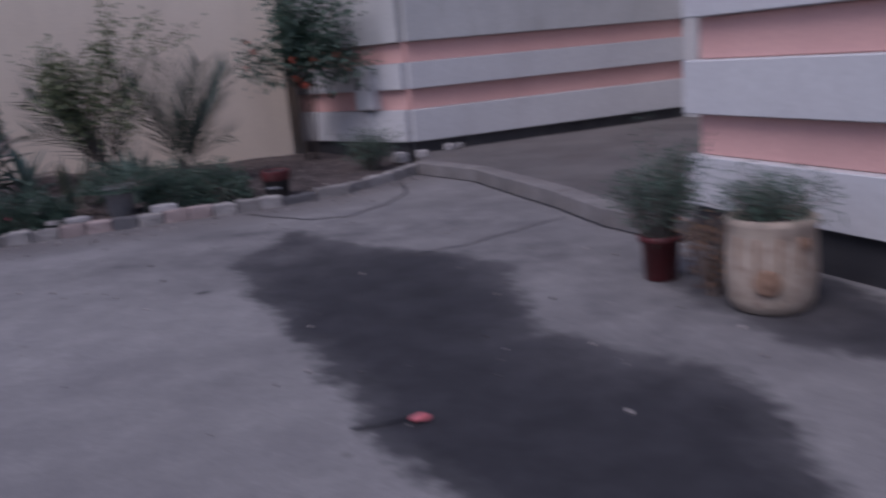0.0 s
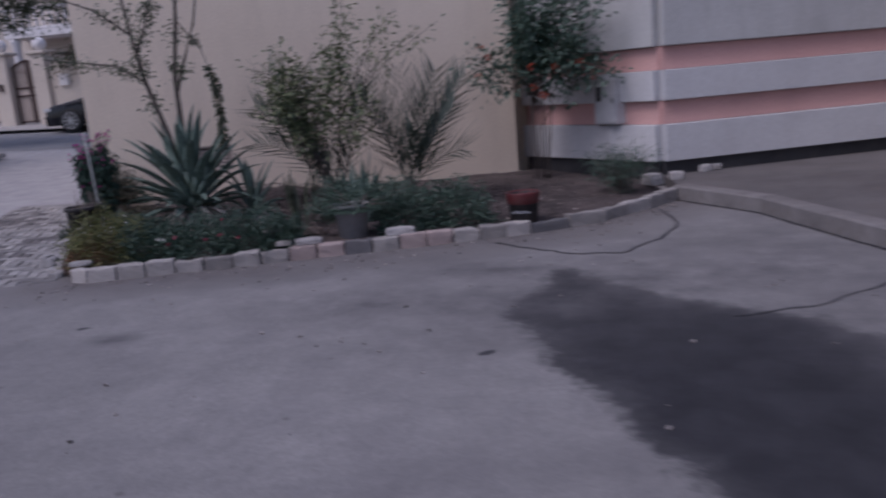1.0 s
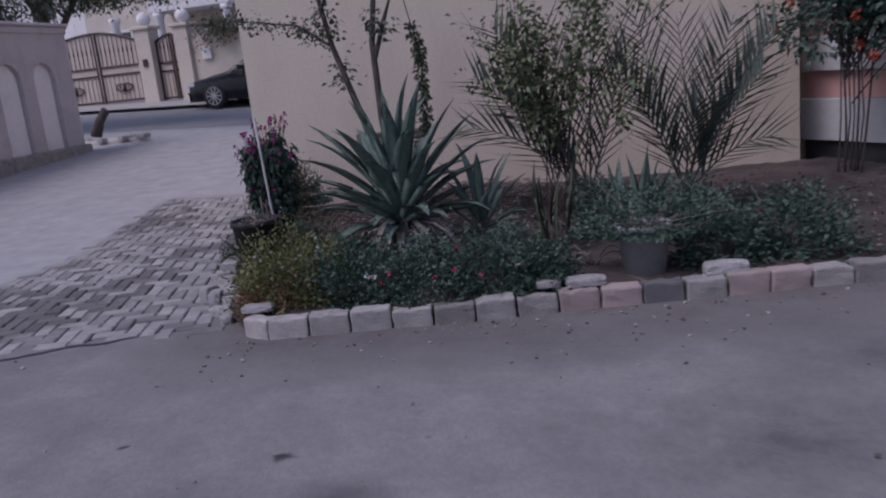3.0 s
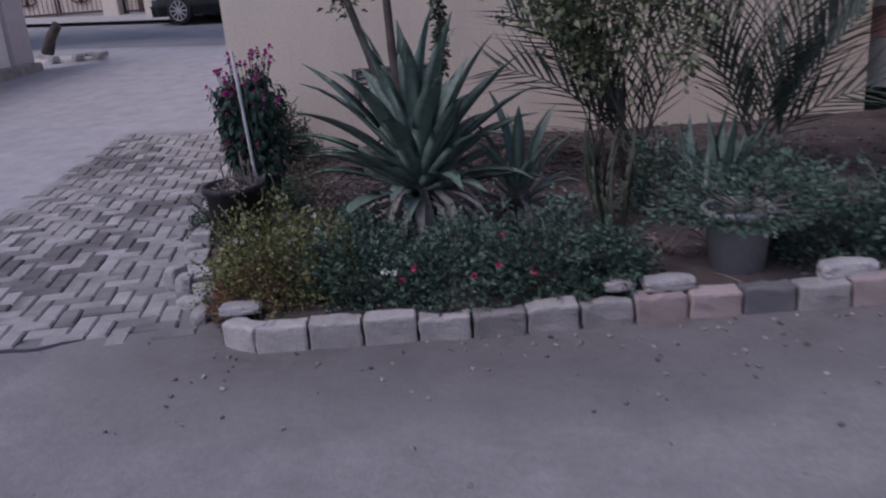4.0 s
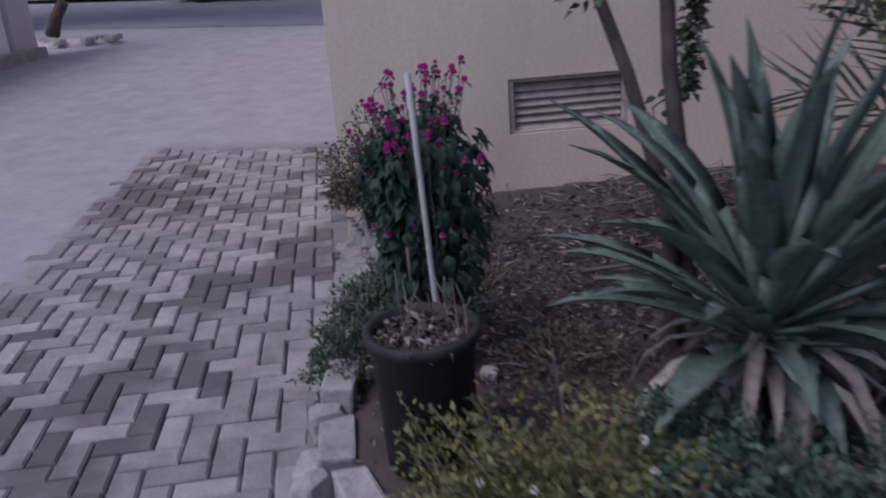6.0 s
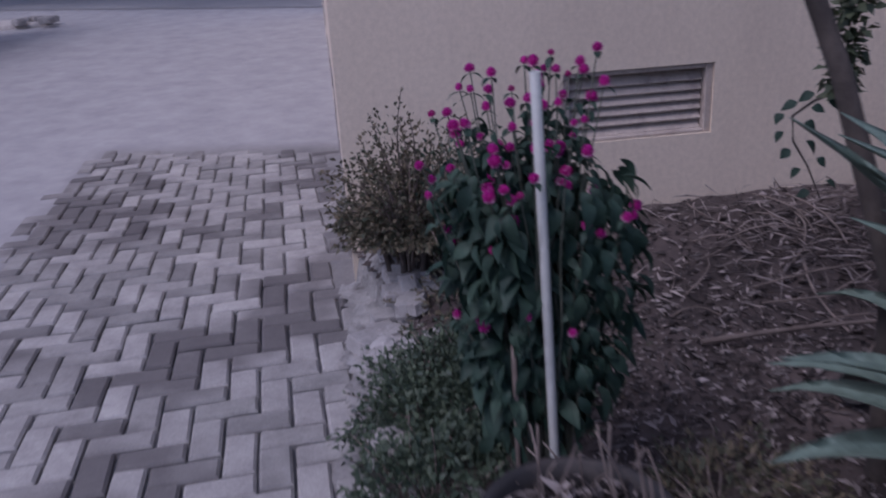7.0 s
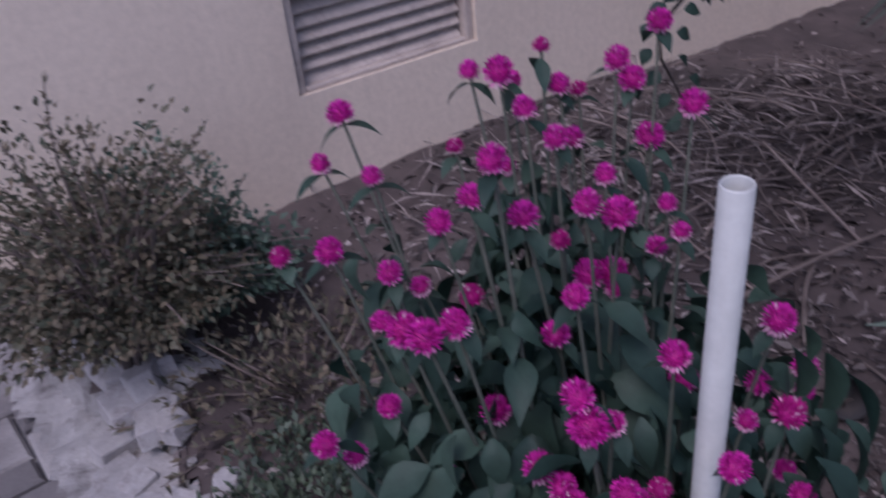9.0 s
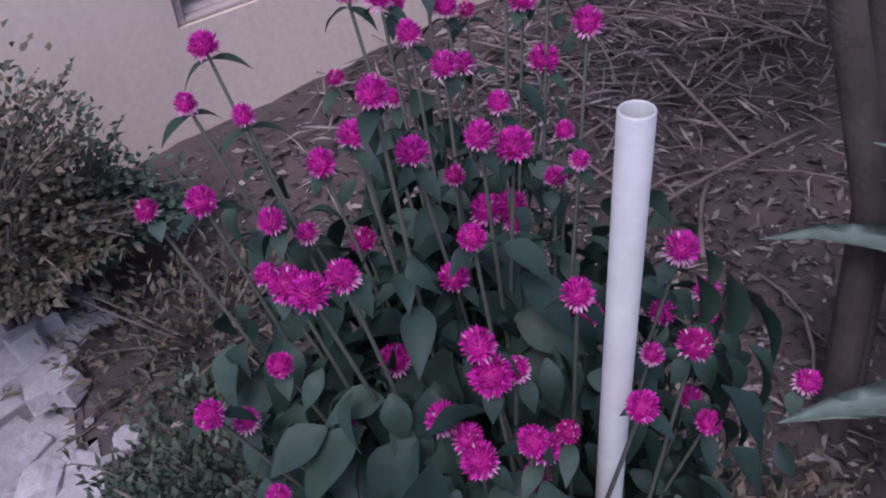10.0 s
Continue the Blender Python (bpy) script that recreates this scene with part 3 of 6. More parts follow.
# ---- the striped walls: white bands stand proud of the salmon ones ----
BANDS = [(0.10, 0.265, 0), (0.265, 0.66, 1), (0.66, 0.91, 2), (0.91, 1.23, 1), (1.23, 1.475, 2), (1.475, 4.2, 3)]
# upper wall: greyer than the white bands, with stronger streaks
M_UPPER = rough_paint("grey_white_upper_wall", (0.46, 0.46, 0.455), (0.55, 0.55, 0.545), 0.8, 35.0, 0.8, 0.2, streak=(1, 1, 0.25), dirt=(0.27, 0.26, 0.25), dirt_amount=0.5)


def striped_wall(name, ax, ay, bx, by, lift, label, ends=(0, 0), upper=M_UPPER, plinth=0.265):
    """A wall from a to b, raised by lift; its face lies to the right of that way, each band a mesh of its own."""
    d = Vector((bx - ax, by - ay))
    ob = thing(name, ax, ay, lift, label, "wall", kind="structure", rz=math.degrees(math.atan2(d.y, d.x)))
    n = d.length
    for za, zb, kind in BANDS:
        za, zb = (plinth if za == 0.265 else za), (plinth if zb == 0.265 else zb)
        out = (0.02, 0.07, 0.0, 0.07)[kind]
        b = bmesh.new()
        e0, e1 = (out if ends[0] else 0), (out if ends[1] else 0)
        box(b, -e0, n + e1, -out, 0.25, za - (0.3 if kind == 0 else 0), zb - 0.002, 0.006)
        part(("plinth", "white_band", "salmon_band", "upper_wall")[kind], b, (M_BLACK, M_WHITE, M_PINK, upper)[kind], ob)
    return ob


striped_wall("wall_north", -0.1, 10.65, 4.22, 12.25, 0.0, "white and salmon striped wall with black plinth")
striped_wall("wall_northwest", -1.62, 12.3, -0.13, 10.66, 0.0, "short white and salmon striped wall behind the bed")
striped_wall("wall_near", 1.605, 5.38, 2.95, 1.70, -0.10, "white and salmon striped wall beside the planters", (1, 0), M_WHITE, 0.35)
b = box(bmesh.new(), -2.3, -0.6, 12.45, 12.6, -0.2, 5)
wall_p = part("wall_passage", b, M_VILLA, None)
tagged(wall_p, "shaded cream wall closing the passage", "wall", kind="structure")
b = box(bmesh.new(), 0, 0.3, 0, 8.3, -0.2, 4.2, 0.01)
wall_r = part("wall_east_return", b, M_WHITE, None)
wall_r.matrix_world = pose(1.95, 5.60, 0, 0, 0, -19)
tagged(wall_r, "plain white return wall round the recess", "wall", kind="structure")
b = box(bmesh.new(), -0.14, 0.14, -0.14, 0.14, 0.08, 4.2, 0.012)
pil = part("pilaster", b, M_WHITE, None)
pil.matrix_world = pose(3.97, 12.0, 0, 0, 0, 20)
tagged(pil, "pale grey pilaster at the wall's end", "pilaster", kind="structure")
# plain walls that close the yard behind the camera
for name, m, n in (("wall_yard_south", pose(-16, -9, 0, 0, 0, 0), 24.0), ("wall_yard_east", pose(8, -9, 0, 0, 0, 90), 12.0)):
    w = part(name, box(bmesh.new(), 0, n, 0, 0.25, -0.3, 3.2, 0.01), M_VILLA, None)
    w.matrix_world = m
    tagged(w, "plain cream wall closing the yard", "wall", kind="structure")

# ---- garden bed ----
BED = [(x, y + 0.05) for x, y in KERB_LINE] + [(-0.2, 10.6), (-1.5, 12.15), (-1.75, 11.9), (-6.40, 10.17)] + [(x + 0.06, y) for x, y in SIDE_LINE[::-1][1:-1]]


def soil_z(x, y):
    """Height of the earth in the bed: kerb height in front, a little higher at the wall, with a litter heap."""
    d = (Vector((x, y)) - C0).dot(V)
    a = (Vector((x, y)) - C0).dot(U)
    u = max(0.0, min(1.0, 1 + d / 2.3))
    z = 0.085 + 0.12 * u * max(0.25, min(1.0, 1.2 - a / 6.0))
    z += 0.10 * math.exp(-(((x + 4.35) / 0.75) ** 2 + ((y - 10.35) / 0.45) ** 2))
    z += 0.022 * noise.noise((x * 2.1, y * 2.1, 1.0)) + 0.012 * noise.noise((x * 7, y * 7, 2.0))
    e = gap_to(BED, x, y)
    return z - 0.06 * max(0.0, 1 - e / 0.12)


def soil_sheet():
    d = 0.04
    xs, ys = steps(-6.6, 0.0, d), steps(7.2, 12.3, d)
    verts, faces, at = [], [], {}
    for j in range(len(ys) - 1):
        for i in range(len(xs) - 1):
            if inside(BED, (xs[i] + xs[i + 1]) / 2, (ys[j] + ys[j + 1]) / 2):
                f = []
                for a, c in ((i, j), (i + 1, j), (i + 1, j + 1), (i, j + 1)):
                    if (a, c) not in at:
                        at[a, c] = len(verts)
                        verts.append((xs[a], ys[c], soil_z(xs[a], ys[c])))
                    f.append(at[a, c])
                faces.append(f)
    me = bpy.data.meshes.new("garden_soil")
    me.from_pydata(verts, [], faces)
    me.materials.append(M_SOIL)
    me.polygons.foreach_set("use_smooth", [True] * len(me.polygons))
    return new("garden_soil", me)


tagged(soil_sheet(), "dark dry earth filling the planting bed", "soil", kind="structure")

# kerb blocks
kerb = thing("kerb", KERB_LINE[1][0], KERB_LINE[1][1], 0, "row of worn concrete kerb blocks edging the bed", "kerb", kind="structure")
KM = {0: M_KERB, 1: M_KERB_PINK, 2: M_KERB_DARK}
KIND = {3: 0, 8: 1, 9: 1, 10: 2, 11: 0, 12: 1, 13: 1, 17: 2}


def along(line, s):
    for (xa, ya), (xb, yb) in zip(line, line[1:]):
        n = math.hypot(xb - xa, yb - ya)
        if s <= n:
            return Vector((xa + (xb - xa) * s / n, ya + (yb - ya) * s / n)), Vector(((xb - xa) / n, (yb - ya) / n))
        s -= n
    return Vector(line[-1]), Vector((xb - xa, yb - ya)).normalized()


s = 0.0
for i in range(24):
    w = 0.195 if i == 0 else 0.223 if i < 17 else 0.36
    p, d = along(KERB_LINE, s + w / 2)
    hgt = 0.110 + rnd.uniform(-0.012, 0.012)
    if i == 17:
        hgt = 0.085
    b = bmesh.new()
    box(b, -w / 2 + 0.005, w / 2 - 0.005, 0.0, 0.10, -0.04, hgt, 0.013, seg=2)
    bmesh.ops.subdivide_edges(b, edges=[e for e in b.edges if e.calc_length() > 0.05], cuts=3, use_grid_fill=True)
    for v in b.verts:
        q = v.co + Vector((i * 3.1, 0, 0))
        v.co += 0.008 * Vector(noise.noise_vector(q * 11)) + 0.0035 * Vector(noise.noise_vector(q * 40))
        if v.co.z > hgt - 0.02 and noise.noise(q * 9) > 0.22:
            v.co.z -= 0.012
    ob = part("kerb_block", b, KM[KIND.get(i, 0)], kerb)
    ob.matrix_parent_inverse = kerb.matrix_world.inverted()
    ob.matrix_world = pose(p.x, p.y, gz(p.x, p.y), rnd.uniform(-2, 2), rnd.uniform(-1.5, 1.5), math.degrees(math.atan2(d.y, d.x)) + rnd.uniform(-2.0, 2.0))
    s += w
    if s > 6.3:
        break

# ---- far boundary wall with arched niches ----
LW0, LW1 = Vector((-13.62, 16.45)), Vector((-12.35, 6.0))
d = LW1 - LW0
left_wall = thing("wall_boundary", LW0.x, LW0.y, gz(LW0.x, LW0.y), "lilac boundary wall with pale arched niches and coping", "wall", kind="structure", rz=math.degrees(math.atan2(d.y, d.x)))
n = d.length
WH = 2.30


def niche_panel(length, height, centres, half, bottom, spring, depth):
    """Front skin of the wall with arched recesses; the face looks along +y."""
    b = bmesh.new()
    box(b, 0, length, -0.20, -depth, -0.8, height, 0.0)
    x = 0.0
    cuts = sorted(centres)
    arc = [(math.cos(math.pi * k / 12), math.sin(math.pi * k / 12)) for k in range(13)]

    def prism(outline):
        f0 = [b.verts.new((px, 0.0, pz)) for px, pz in outline]
        f1 = [b.verts.new((px, -depth, pz)) for px, pz in outline]
        b.faces.new(f0)
        for i in range(len(outline)):
            j = (i + 1) % len(outline)
            b.faces.new((f0[i], f0[j], f1[j], f1[i]))

    for c in cuts:
        prism([(x, -0.8), (c - half, -0.8), (c - half, height), (x, height)])
        prism([(c - half, -0.8), (c + half, -0.8), (c + half, bottom), (c - half, bottom)])
        prism([(c - half, spring)] + [(c - half * px, spring + half * pz) for px, pz in arc[1:7]] + [(c, height), (c - half, height)])
        prism([(c + half, height), (c, height)] + [(c + half * px, spring + half * pz) for px, pz in arc[6::-1]])
        x = c + half
    prism([(x, -0.8), (length, -0.8), (length, height), (x, height)])
    bmesh.ops.recalc_face_normals(b, faces=b.faces[:])
    bmesh.ops.triangulate(b, faces=[f for f in b.faces if len(f.verts) > 4])
    return b


NICHES = [0.80, 1.72, 3.30, 4.22, 5.80, 6.72, 8.30, 9.22]
part("wall_face", niche_panel(n, WH - 0.16, NICHES, 0.30, 0.10, 1.34, 0.10), M_FARWALL, left_wall)
for c in NICHES:
    bb = box(bmesh.new(), c - 0.292, c + 0.292, -0.097, -0.088, 0.105, 1.34)
    fan = [bb.verts.new((c + 0.292 * math.cos(math.pi * k / 14), -0.088, 1.34 + 0.292 * math.sin(math.pi * k / 14))) for k in range(15)]
    bb.faces.new(fan)
    part("niche", bb, M_NICHE, left_wall, "pale arched niche")
part("coping", box(bmesh.new(), -0.02, n, -0.22, 0.04, WH - 0.16, WH - 0.04, 0.015), M_FARWALL, left_wall)
part("coping_cap", box(bmesh.new(), -0.06, n, -0.26, 0.09, WH - 0.038, WH + 0.02, 0.02), M_FARWALL, left_wall)
part("footing", box(bmesh.new(), -0.04, n, 0.005, 0.12, -0.8, 0.14, 0.02), M_KERB, left_wall, "rough footing course")

# ---- plants ----
M_GOM = leaf_mat("amaranth_leaf", (0.014, 0.036, 0.028), (0.048, 0.086, 0.062), 0.6, 0.3)
M_AGAVE = leaf_mat("agave_leaf", (0.115, 0.168, 0.142), (0.205, 0.280, 0.235), 0.5, 0.35)
M_DRY = leaf_mat("dry_leaf", (0.25, 0.215, 0.19), (0.64, 0.58, 0.53), 0.8)
M_DARKLEAF = leaf_mat("dark_shrub_leaf", (0.042, 0.085, 0.064), (0.108, 0.168, 0.122), 0.55)
M_YELLOWLEAF = leaf_mat("yellowing_leaf", (0.08, 0.115, 0.04), (0.24, 0.225, 0.08), 0.55)
M_RUSTLEAF = leaf_mat("rusty_leaf", (0.12, 0.075, 0.035), (0.22, 0.10, 0.05), 0.6)
M_PALM = leaf_mat("date_palm_leaflet", (0.055, 0.078, 0.062), (0.108, 0.136, 0.105), 0.5)
M_VINELEAF = leaf_mat("vine_leaf", (0.075, 0.105, 0.055), (0.215, 0.245, 0.125), 0.5)
M_CLIMBLEAF = leaf_mat("climber_leaf", (0.040, 0.058, 0.034), (0.115, 0.140, 0.078), 0.5)
M_FARLEAF = leaf_mat("street_tree_leaf", (0.025, 0.045, 0.02), (0.06, 0.085, 0.035), 0.5)
M_STRAP = leaf_mat("snake_plant_leaf", (0.05, 0.065, 0.045), (0.10, 0.115, 0.075), 0.5)
M_BUSHDRY = leaf_mat("dusty_bush_leaf", (0.055, 0.07, 0.045), (0.17, 0.135, 0.09), 0.7)
M_COVER = leaf_mat("groundcover_leaf", (0.034, 0.060, 0.042), (0.090, 0.125, 0.076), 0.6)
M_ORANGE = leaf_mat("orange_blossom", (0.34, 0.05, 0.028), (0.50, 0.10, 0.05), 0.5)
M_REDFL = leaf_mat("red_blossom", (0.50, 0.02, 0.08), (0.66, 0.06, 0.17), 0.5)
M_WHITEFL = leaf_mat("white_blossom", (0.62, 0.62, 0.60), (0.75, 0.74, 0.70), 0.6)
M_BRACT = leaf_mat("magenta_bract", (0.34, 0.004, 0.19), (0.86, 0.06, 0.56), 0.55, 0.3)
M_BRACT_PALE = leaf_mat("pale_pink_bract", (0.66, 0.20, 0.46), (0.80, 0.58, 0.68), 0.6)
M_BRACT_DK = leaf_mat("dark_magenta_bract", (0.38, 0.006, 0.18), (0.60, 0.025, 0.31), 0.55, 0.3)
M_LITTER = leaf_mat("leaf_litter", (0.030, 0.023, 0.023), (0.42, 0.365, 0.35), 0.85, power=2.6)
M_STRAW = leaf_mat("dead_palm_straw", (0.07, 0.055, 0.052), (0.44, 0.38, 0.36), 0.85, power=1.3)
M_STEM = rough_paint("green_stem", (0.05, 0.065, 0.05), (0.10, 0.105, 0.08), 20.0, 90.0, 0.7, 0.2, dirt_amount=0.3)
M_BARK = rough_paint("grey_brown_bark", (0.036, 0.029, 0.026), (0.085, 0.069, 0.060), 9.0, 70.0, 0.9, 0.8, streak=(1, 1, 0.15), dirt_amount=0.5)
M_TWIG = rough_paint("dry_twig", (0.10, 0.076, 0.068), (0.25, 0.205, 0.185), 9.0, 70.0, 0.9, 0.5, dirt_amount=0.3, per_island=0.3)


def bend(a, b, sag=0.0, side=0.0, n=6):
    """Points from a to b on a curve; sag lifts the middle, side pushes it sideways."""
    a, b = Vector(a), Vector(b)
    d = b - a
    s = Vector((-d.y, d.x, 0))
    s = s.normalized() if s.length > 1e-5 else Vector((1, 0, 0))
    return [a.lerp(b, i / n) + (Vector((0, 0, sag)) + s * side) * math.sin(math.pi * i / n) for i in range(n + 1)]


def shrub(name, x, y, z, rx, ry, h, count, length, width, mat, label, category="shrub", group="", bare=0.12, up=0.6, stems=14, lumps=0.35, seed=1, dense=0.55, wood=None):
    """A shrub of twigs and many small leaves, uneven in outline. Leaves gather in sprays at twig ends."""
    r = random.Random(seed)
    ob = thing(name, x, y, z, label, category, group)
    wd, lv = bmesh.new(), Leaves()
    ends = []
    for i in range(stems):
        a, e = r.uniform(0, 2 * math.pi), math.sqrt(r.random())
        k = 1 + lumps * noise.noise((1.7 * math.cos(a) + seed, 1.7 * math.sin(a), 3 * e))
        tip = Vector((rx * e * k * math.cos(a), ry * e * k * math.sin(a), h * (0.55 + 0.5 * (1 - e * e) ** 0.5) * r.uniform(0.75, 1.12) * k))
        root = Vector((rx * 0.18 * math.cos(a) * r.random(), ry * 0.18 * math.sin(a) * r.random(), -0.03))
        pts = bend(root, tip, 0.06 * h, r.uniform(-0.1, 0.1) * rx, 5)
        tube(wd, pts, [0.008 * (1 - 0.8 * j / 5) for j in range(6)], 5, False)
        ends.append((pts, tip))
    per = max(1, count // stems)
    for pts, tip in ends:
        for _ in range(per):
            u = r.random() ** dense
            u = bare + (1 - bare) * u
            f = u * 5
            i = min(4, int(f))
            p = pts[i].lerp(pts[i + 1], f - i)
            spread = 0.36 * rx * (0.35 + 0.65 * u)
            off = Vector((r.gauss(0, 1), r.gauss(0, 1), r.gauss(0, 0.7))) * spread * 0.45
            q = p + off
            q.z = max(0.005, q.z)
            d = (off.normalized() * 0.8 if off.length > 1e-5 else Vector()) + Vector((r.uniform(-1, 1), r.uniform(-1, 1), r.uniform(-0.5, 1) * up + 0.1))
            lv.leaf(frame_at(q, d, r.uniform(-1.2, 1.2)), length * r.uniform(0.6, 1.3), width * r.uniform(0.7, 1.25), 0.3, r.uniform(0, 0.4))
    part("twig_frame", wd, wood or M_TWIG, ob)
    lv.object("foliage", mat, ob)
    return ob


def mound(name, x, y, z, rx, ry, h, count, length, width, mat, label, category="shrub", group="", seed=1, lumps=0.5, sprigs=30, wood=None, low=-0.1, hollow=0.45):
    """A dense low shrub: leaves fill the outer part of a lumpy dome, with sprigs that break its outline."""
    r = random.Random(seed)
    ob = thing(name, x, y, z, label, category, group)
    wd, lv = bmesh.new(), Leaves()

    def place(d, k):
        q = 1 + lumps * noise.noise((d.x * 1.9 + seed * 3.7, d.y * 1.9, d.z * 1.9)) + 0.5 * lumps * noise.noise((d.x * 4.5 + seed, d.y * 4.5, d.z * 4.5))
        return Vector((rx * d.x, ry * d.y, h * max(d.z, low))) * q * k

    def some():
        return Vector((r.gauss(0, 1), r.gauss(0, 1), abs(r.gauss(0, 0.9)) + low)).normalized()

    for _ in range(count):
        d = some()
        k = hollow + (1 - hollow) * r.random() ** 0.6
        p = place(d, k)
        p.z = max(p.z, 0.0)
        aim = d + Vector((r.uniform(-0.9, 0.9), r.uniform(-0.9, 0.9), r.uniform(-0.6, 0.9)))
        lv.leaf(frame_at(p, aim, r.uniform(-1.3, 1.3)), length * r.uniform(0.55, 1.3), width * r.uniform(0.7, 1.25), 0.3, r.uniform(0, 0.4))
    for i in range(sprigs):
        d = some()
        a, b = place(d, 0.1), place(d, r.uniform(0.95, 1.3))
        b.z = max(b.z, 0.02)
        pts = bend(a, b, 0.04 * h, r.uniform(-0.03, 0.03), 5)
        tube(wd, pts, [0.005, 0.0045, 0.004, 0.003, 0.002, 0.0015], 4, False)
        for j in range(18):
            u = r.uniform(2.5, 5)
            q = pts[min(4, int(u))].lerp(pts[min(4, int(u)) + 1], u - min(4, int(u)))
            aim = (b - a).normalized() * 0.6 + Vector((r.uniform(-1, 1), r.uniform(-1, 1), r.uniform(-0.6, 0.8)))
            lv.leaf(frame_at(q, aim, r.uniform(-1.2, 1.2)), length * r.uniform(0.5, 1.1), width * r.uniform(0.6, 1.1), 0.3, 0.2)
    part("twig_frame", wd, wood or M_TWIG, ob)
    lv.object("foliage", mat, ob)
    return ob


def sprinkle(ob, name, mat, spots, size, seed, label=""):
    """Small blossoms on a shrub, each a tuft of petals of its own."""
    r = random.Random(seed)
    for p in spots:
        lv = Leaves()
        for k in range(22):
            d = Vector((r.gauss(0, 1), r.gauss(0, 1), r.gauss(0.1, 0.8)))
            lv.leaf(frame_at(Vector((0, 0, 0)) + 0.3 * size * d.normalized(), d, r.uniform(-1, 1)), size * r.uniform(0.35, 0.65), size * 0.4, 0.3, 0.2)
        o = lv.object(name, mat, ob, label)
        o.matrix_basis = Matrix.Translation(p)


# globe amaranth, the subject of the shot
PIPE_BASE, PIPE_TOP = Vector((-5.401, 8.528, 0.10)), Vector((-5.433, 8.495, 1.12))


def flower_mesh(name, mat, size, petals, seed, squash=0.92, skirt=0.10):
    """A globe of narrow papery bracts that point up and out, on a paler skirt of older ones."""
    r = random.Random(seed)
    lv = Leaves()
    for k in range(petals):
        u = (k + 0.5) / petals
        z = 1 - 1.8 * u
        a = k * 2.39996
        ring = math.sqrt(max(0, 1 - z * z))
        d = Vector((ring * math.cos(a), ring * math.sin(a), z * squash))
        aim = (d * (0.75 + 0.4 * u) + Vector((0, 0, 0.75 - 0.35 * u)) + 0.20 * Vector((r.uniform(-1, 1), r.uniform(-1, 1), r.uniform(-1, 1)))).normalized()
        lv.leaf(frame_at(d * size * 0.66, aim, r.uniform(-0.5, 0.5)), size * 0.52 * r.uniform(0.8, 1.2), size * 0.22, 0.7, -0.05)
    me = bpy.data.meshes.new(name)
    b = bmesh.new()
    bmesh.ops.create_icosphere(b, subdivisions=2, radius=size * 0.70)
    n = len(lv.v)
    vs = [tuple(v) for v in lv.v] + [(v.co.x, v.co.y, v.co.z * squash) for v in b.verts]
    for i, v in enumerate(b.verts):
        v.index = i
    fs = lv.f + [tuple(n + v.index for v in f.verts) for f in b.faces]
    b.free()
    me.from_pydata(vs, [], fs)
    for m in (mat, M_BRACT_PALE, M_BRACT_DK):
        me.materials.append(m)
    for k in range(petals):
        pale = k > (1 - skirt) * petals or r.random() < 0.05
        for j in range(4):
            me.polygons[4 * k + j].material_index = 1 if pale else 0
    for f in me.polygons[4 * petals:]:
        f.material_index = 2
    return me


def clear_of_pipe(p):
    """Whether a leaf root at p (from the plant's foot) leaves the pipe's sunny face open."""
    w = p + BASE
    u = max(0.0, min(1.0, (w.z - PIPE_BASE.z) / (PIPE_TOP.z - PIPE_BASE.z)))
    c = PIPE_BASE.lerp(PIPE_TOP, u)
    return not (abs(w.x - c.x) < 0.050 and c.y - 0.16 < w.y < c.y + 0.02)


amaranth = thing("globe_amaranth", -5.44, 8.58, 0.10, "globe amaranth with magenta flower heads and dark leaves", "plant")
BASE = Vector((-5.44, 8.58, 0.10))
heads = [(-5.597, 8.785, 1.082), (-5.62, 8.779, 1.045), (-5.587, 8.729, 1.05), (-5.631, 8.703, 1.009), (-5.667, 8.72, 1.003), (-5.59, 8.689, 0.987), (-5.565, 8.702, 0.959), (-5.603, 8.68, 0.95), (-5.598, 8.61, 0.991), (-5.592, 8.569, 1.013), (-5.571, 8.571, 1.016), (-5.549, 8.686, 1.023), (-5.536, 8.637, 1.065), (-5.51, 8.768, 1.042), (-5.526, 8.617, 1.1), (-5.466, 8.768, 1.014)]
heads2 = [(-5.497, 8.645, 1.037), (-5.455, 8.75, 1.071), (-5.447, 8.802, 1.076), (-5.466, 8.777, 1.095), (-5.486, 8.793, 1.094), (-5.42, 8.763, 1.08), (-5.397, 8.775, 1.068), (-5.447, 8.705, 1.062), (-5.407, 8.767, 1.028), (-5.364, 8.744, 1.081), (-5.324, 8.716, 1.062), (-5.349, 8.739, 1.029), (-5.41, 8.695, 1.027), (-5.46, 8.62, 1.051), (-5.435, 8.622, 1.036), (-5.458, 8.673, 0.992)]
heads3 = [(-5.36, 8.685, 0.995), (-5.377, 8.635, 1.0), (-5.381, 8.662, 0.972), (-5.428, 8.687, 0.943), (-5.408, 8.683, 0.943), (-5.409, 8.672, 0.934), (-5.485, 8.582, 1.006), (-5.492, 8.6, 0.963), (-5.527, 8.691, 0.946), (-5.512, 8.518, 0.981), (-5.489, 8.516, 0.952), (-5.508, 8.511, 0.961), (-5.438, 8.533, 0.978), (-5.389, 8.597, 0.89), (-5.348, 8.551, 0.968), (-5.261, 8.615, 0.847)]
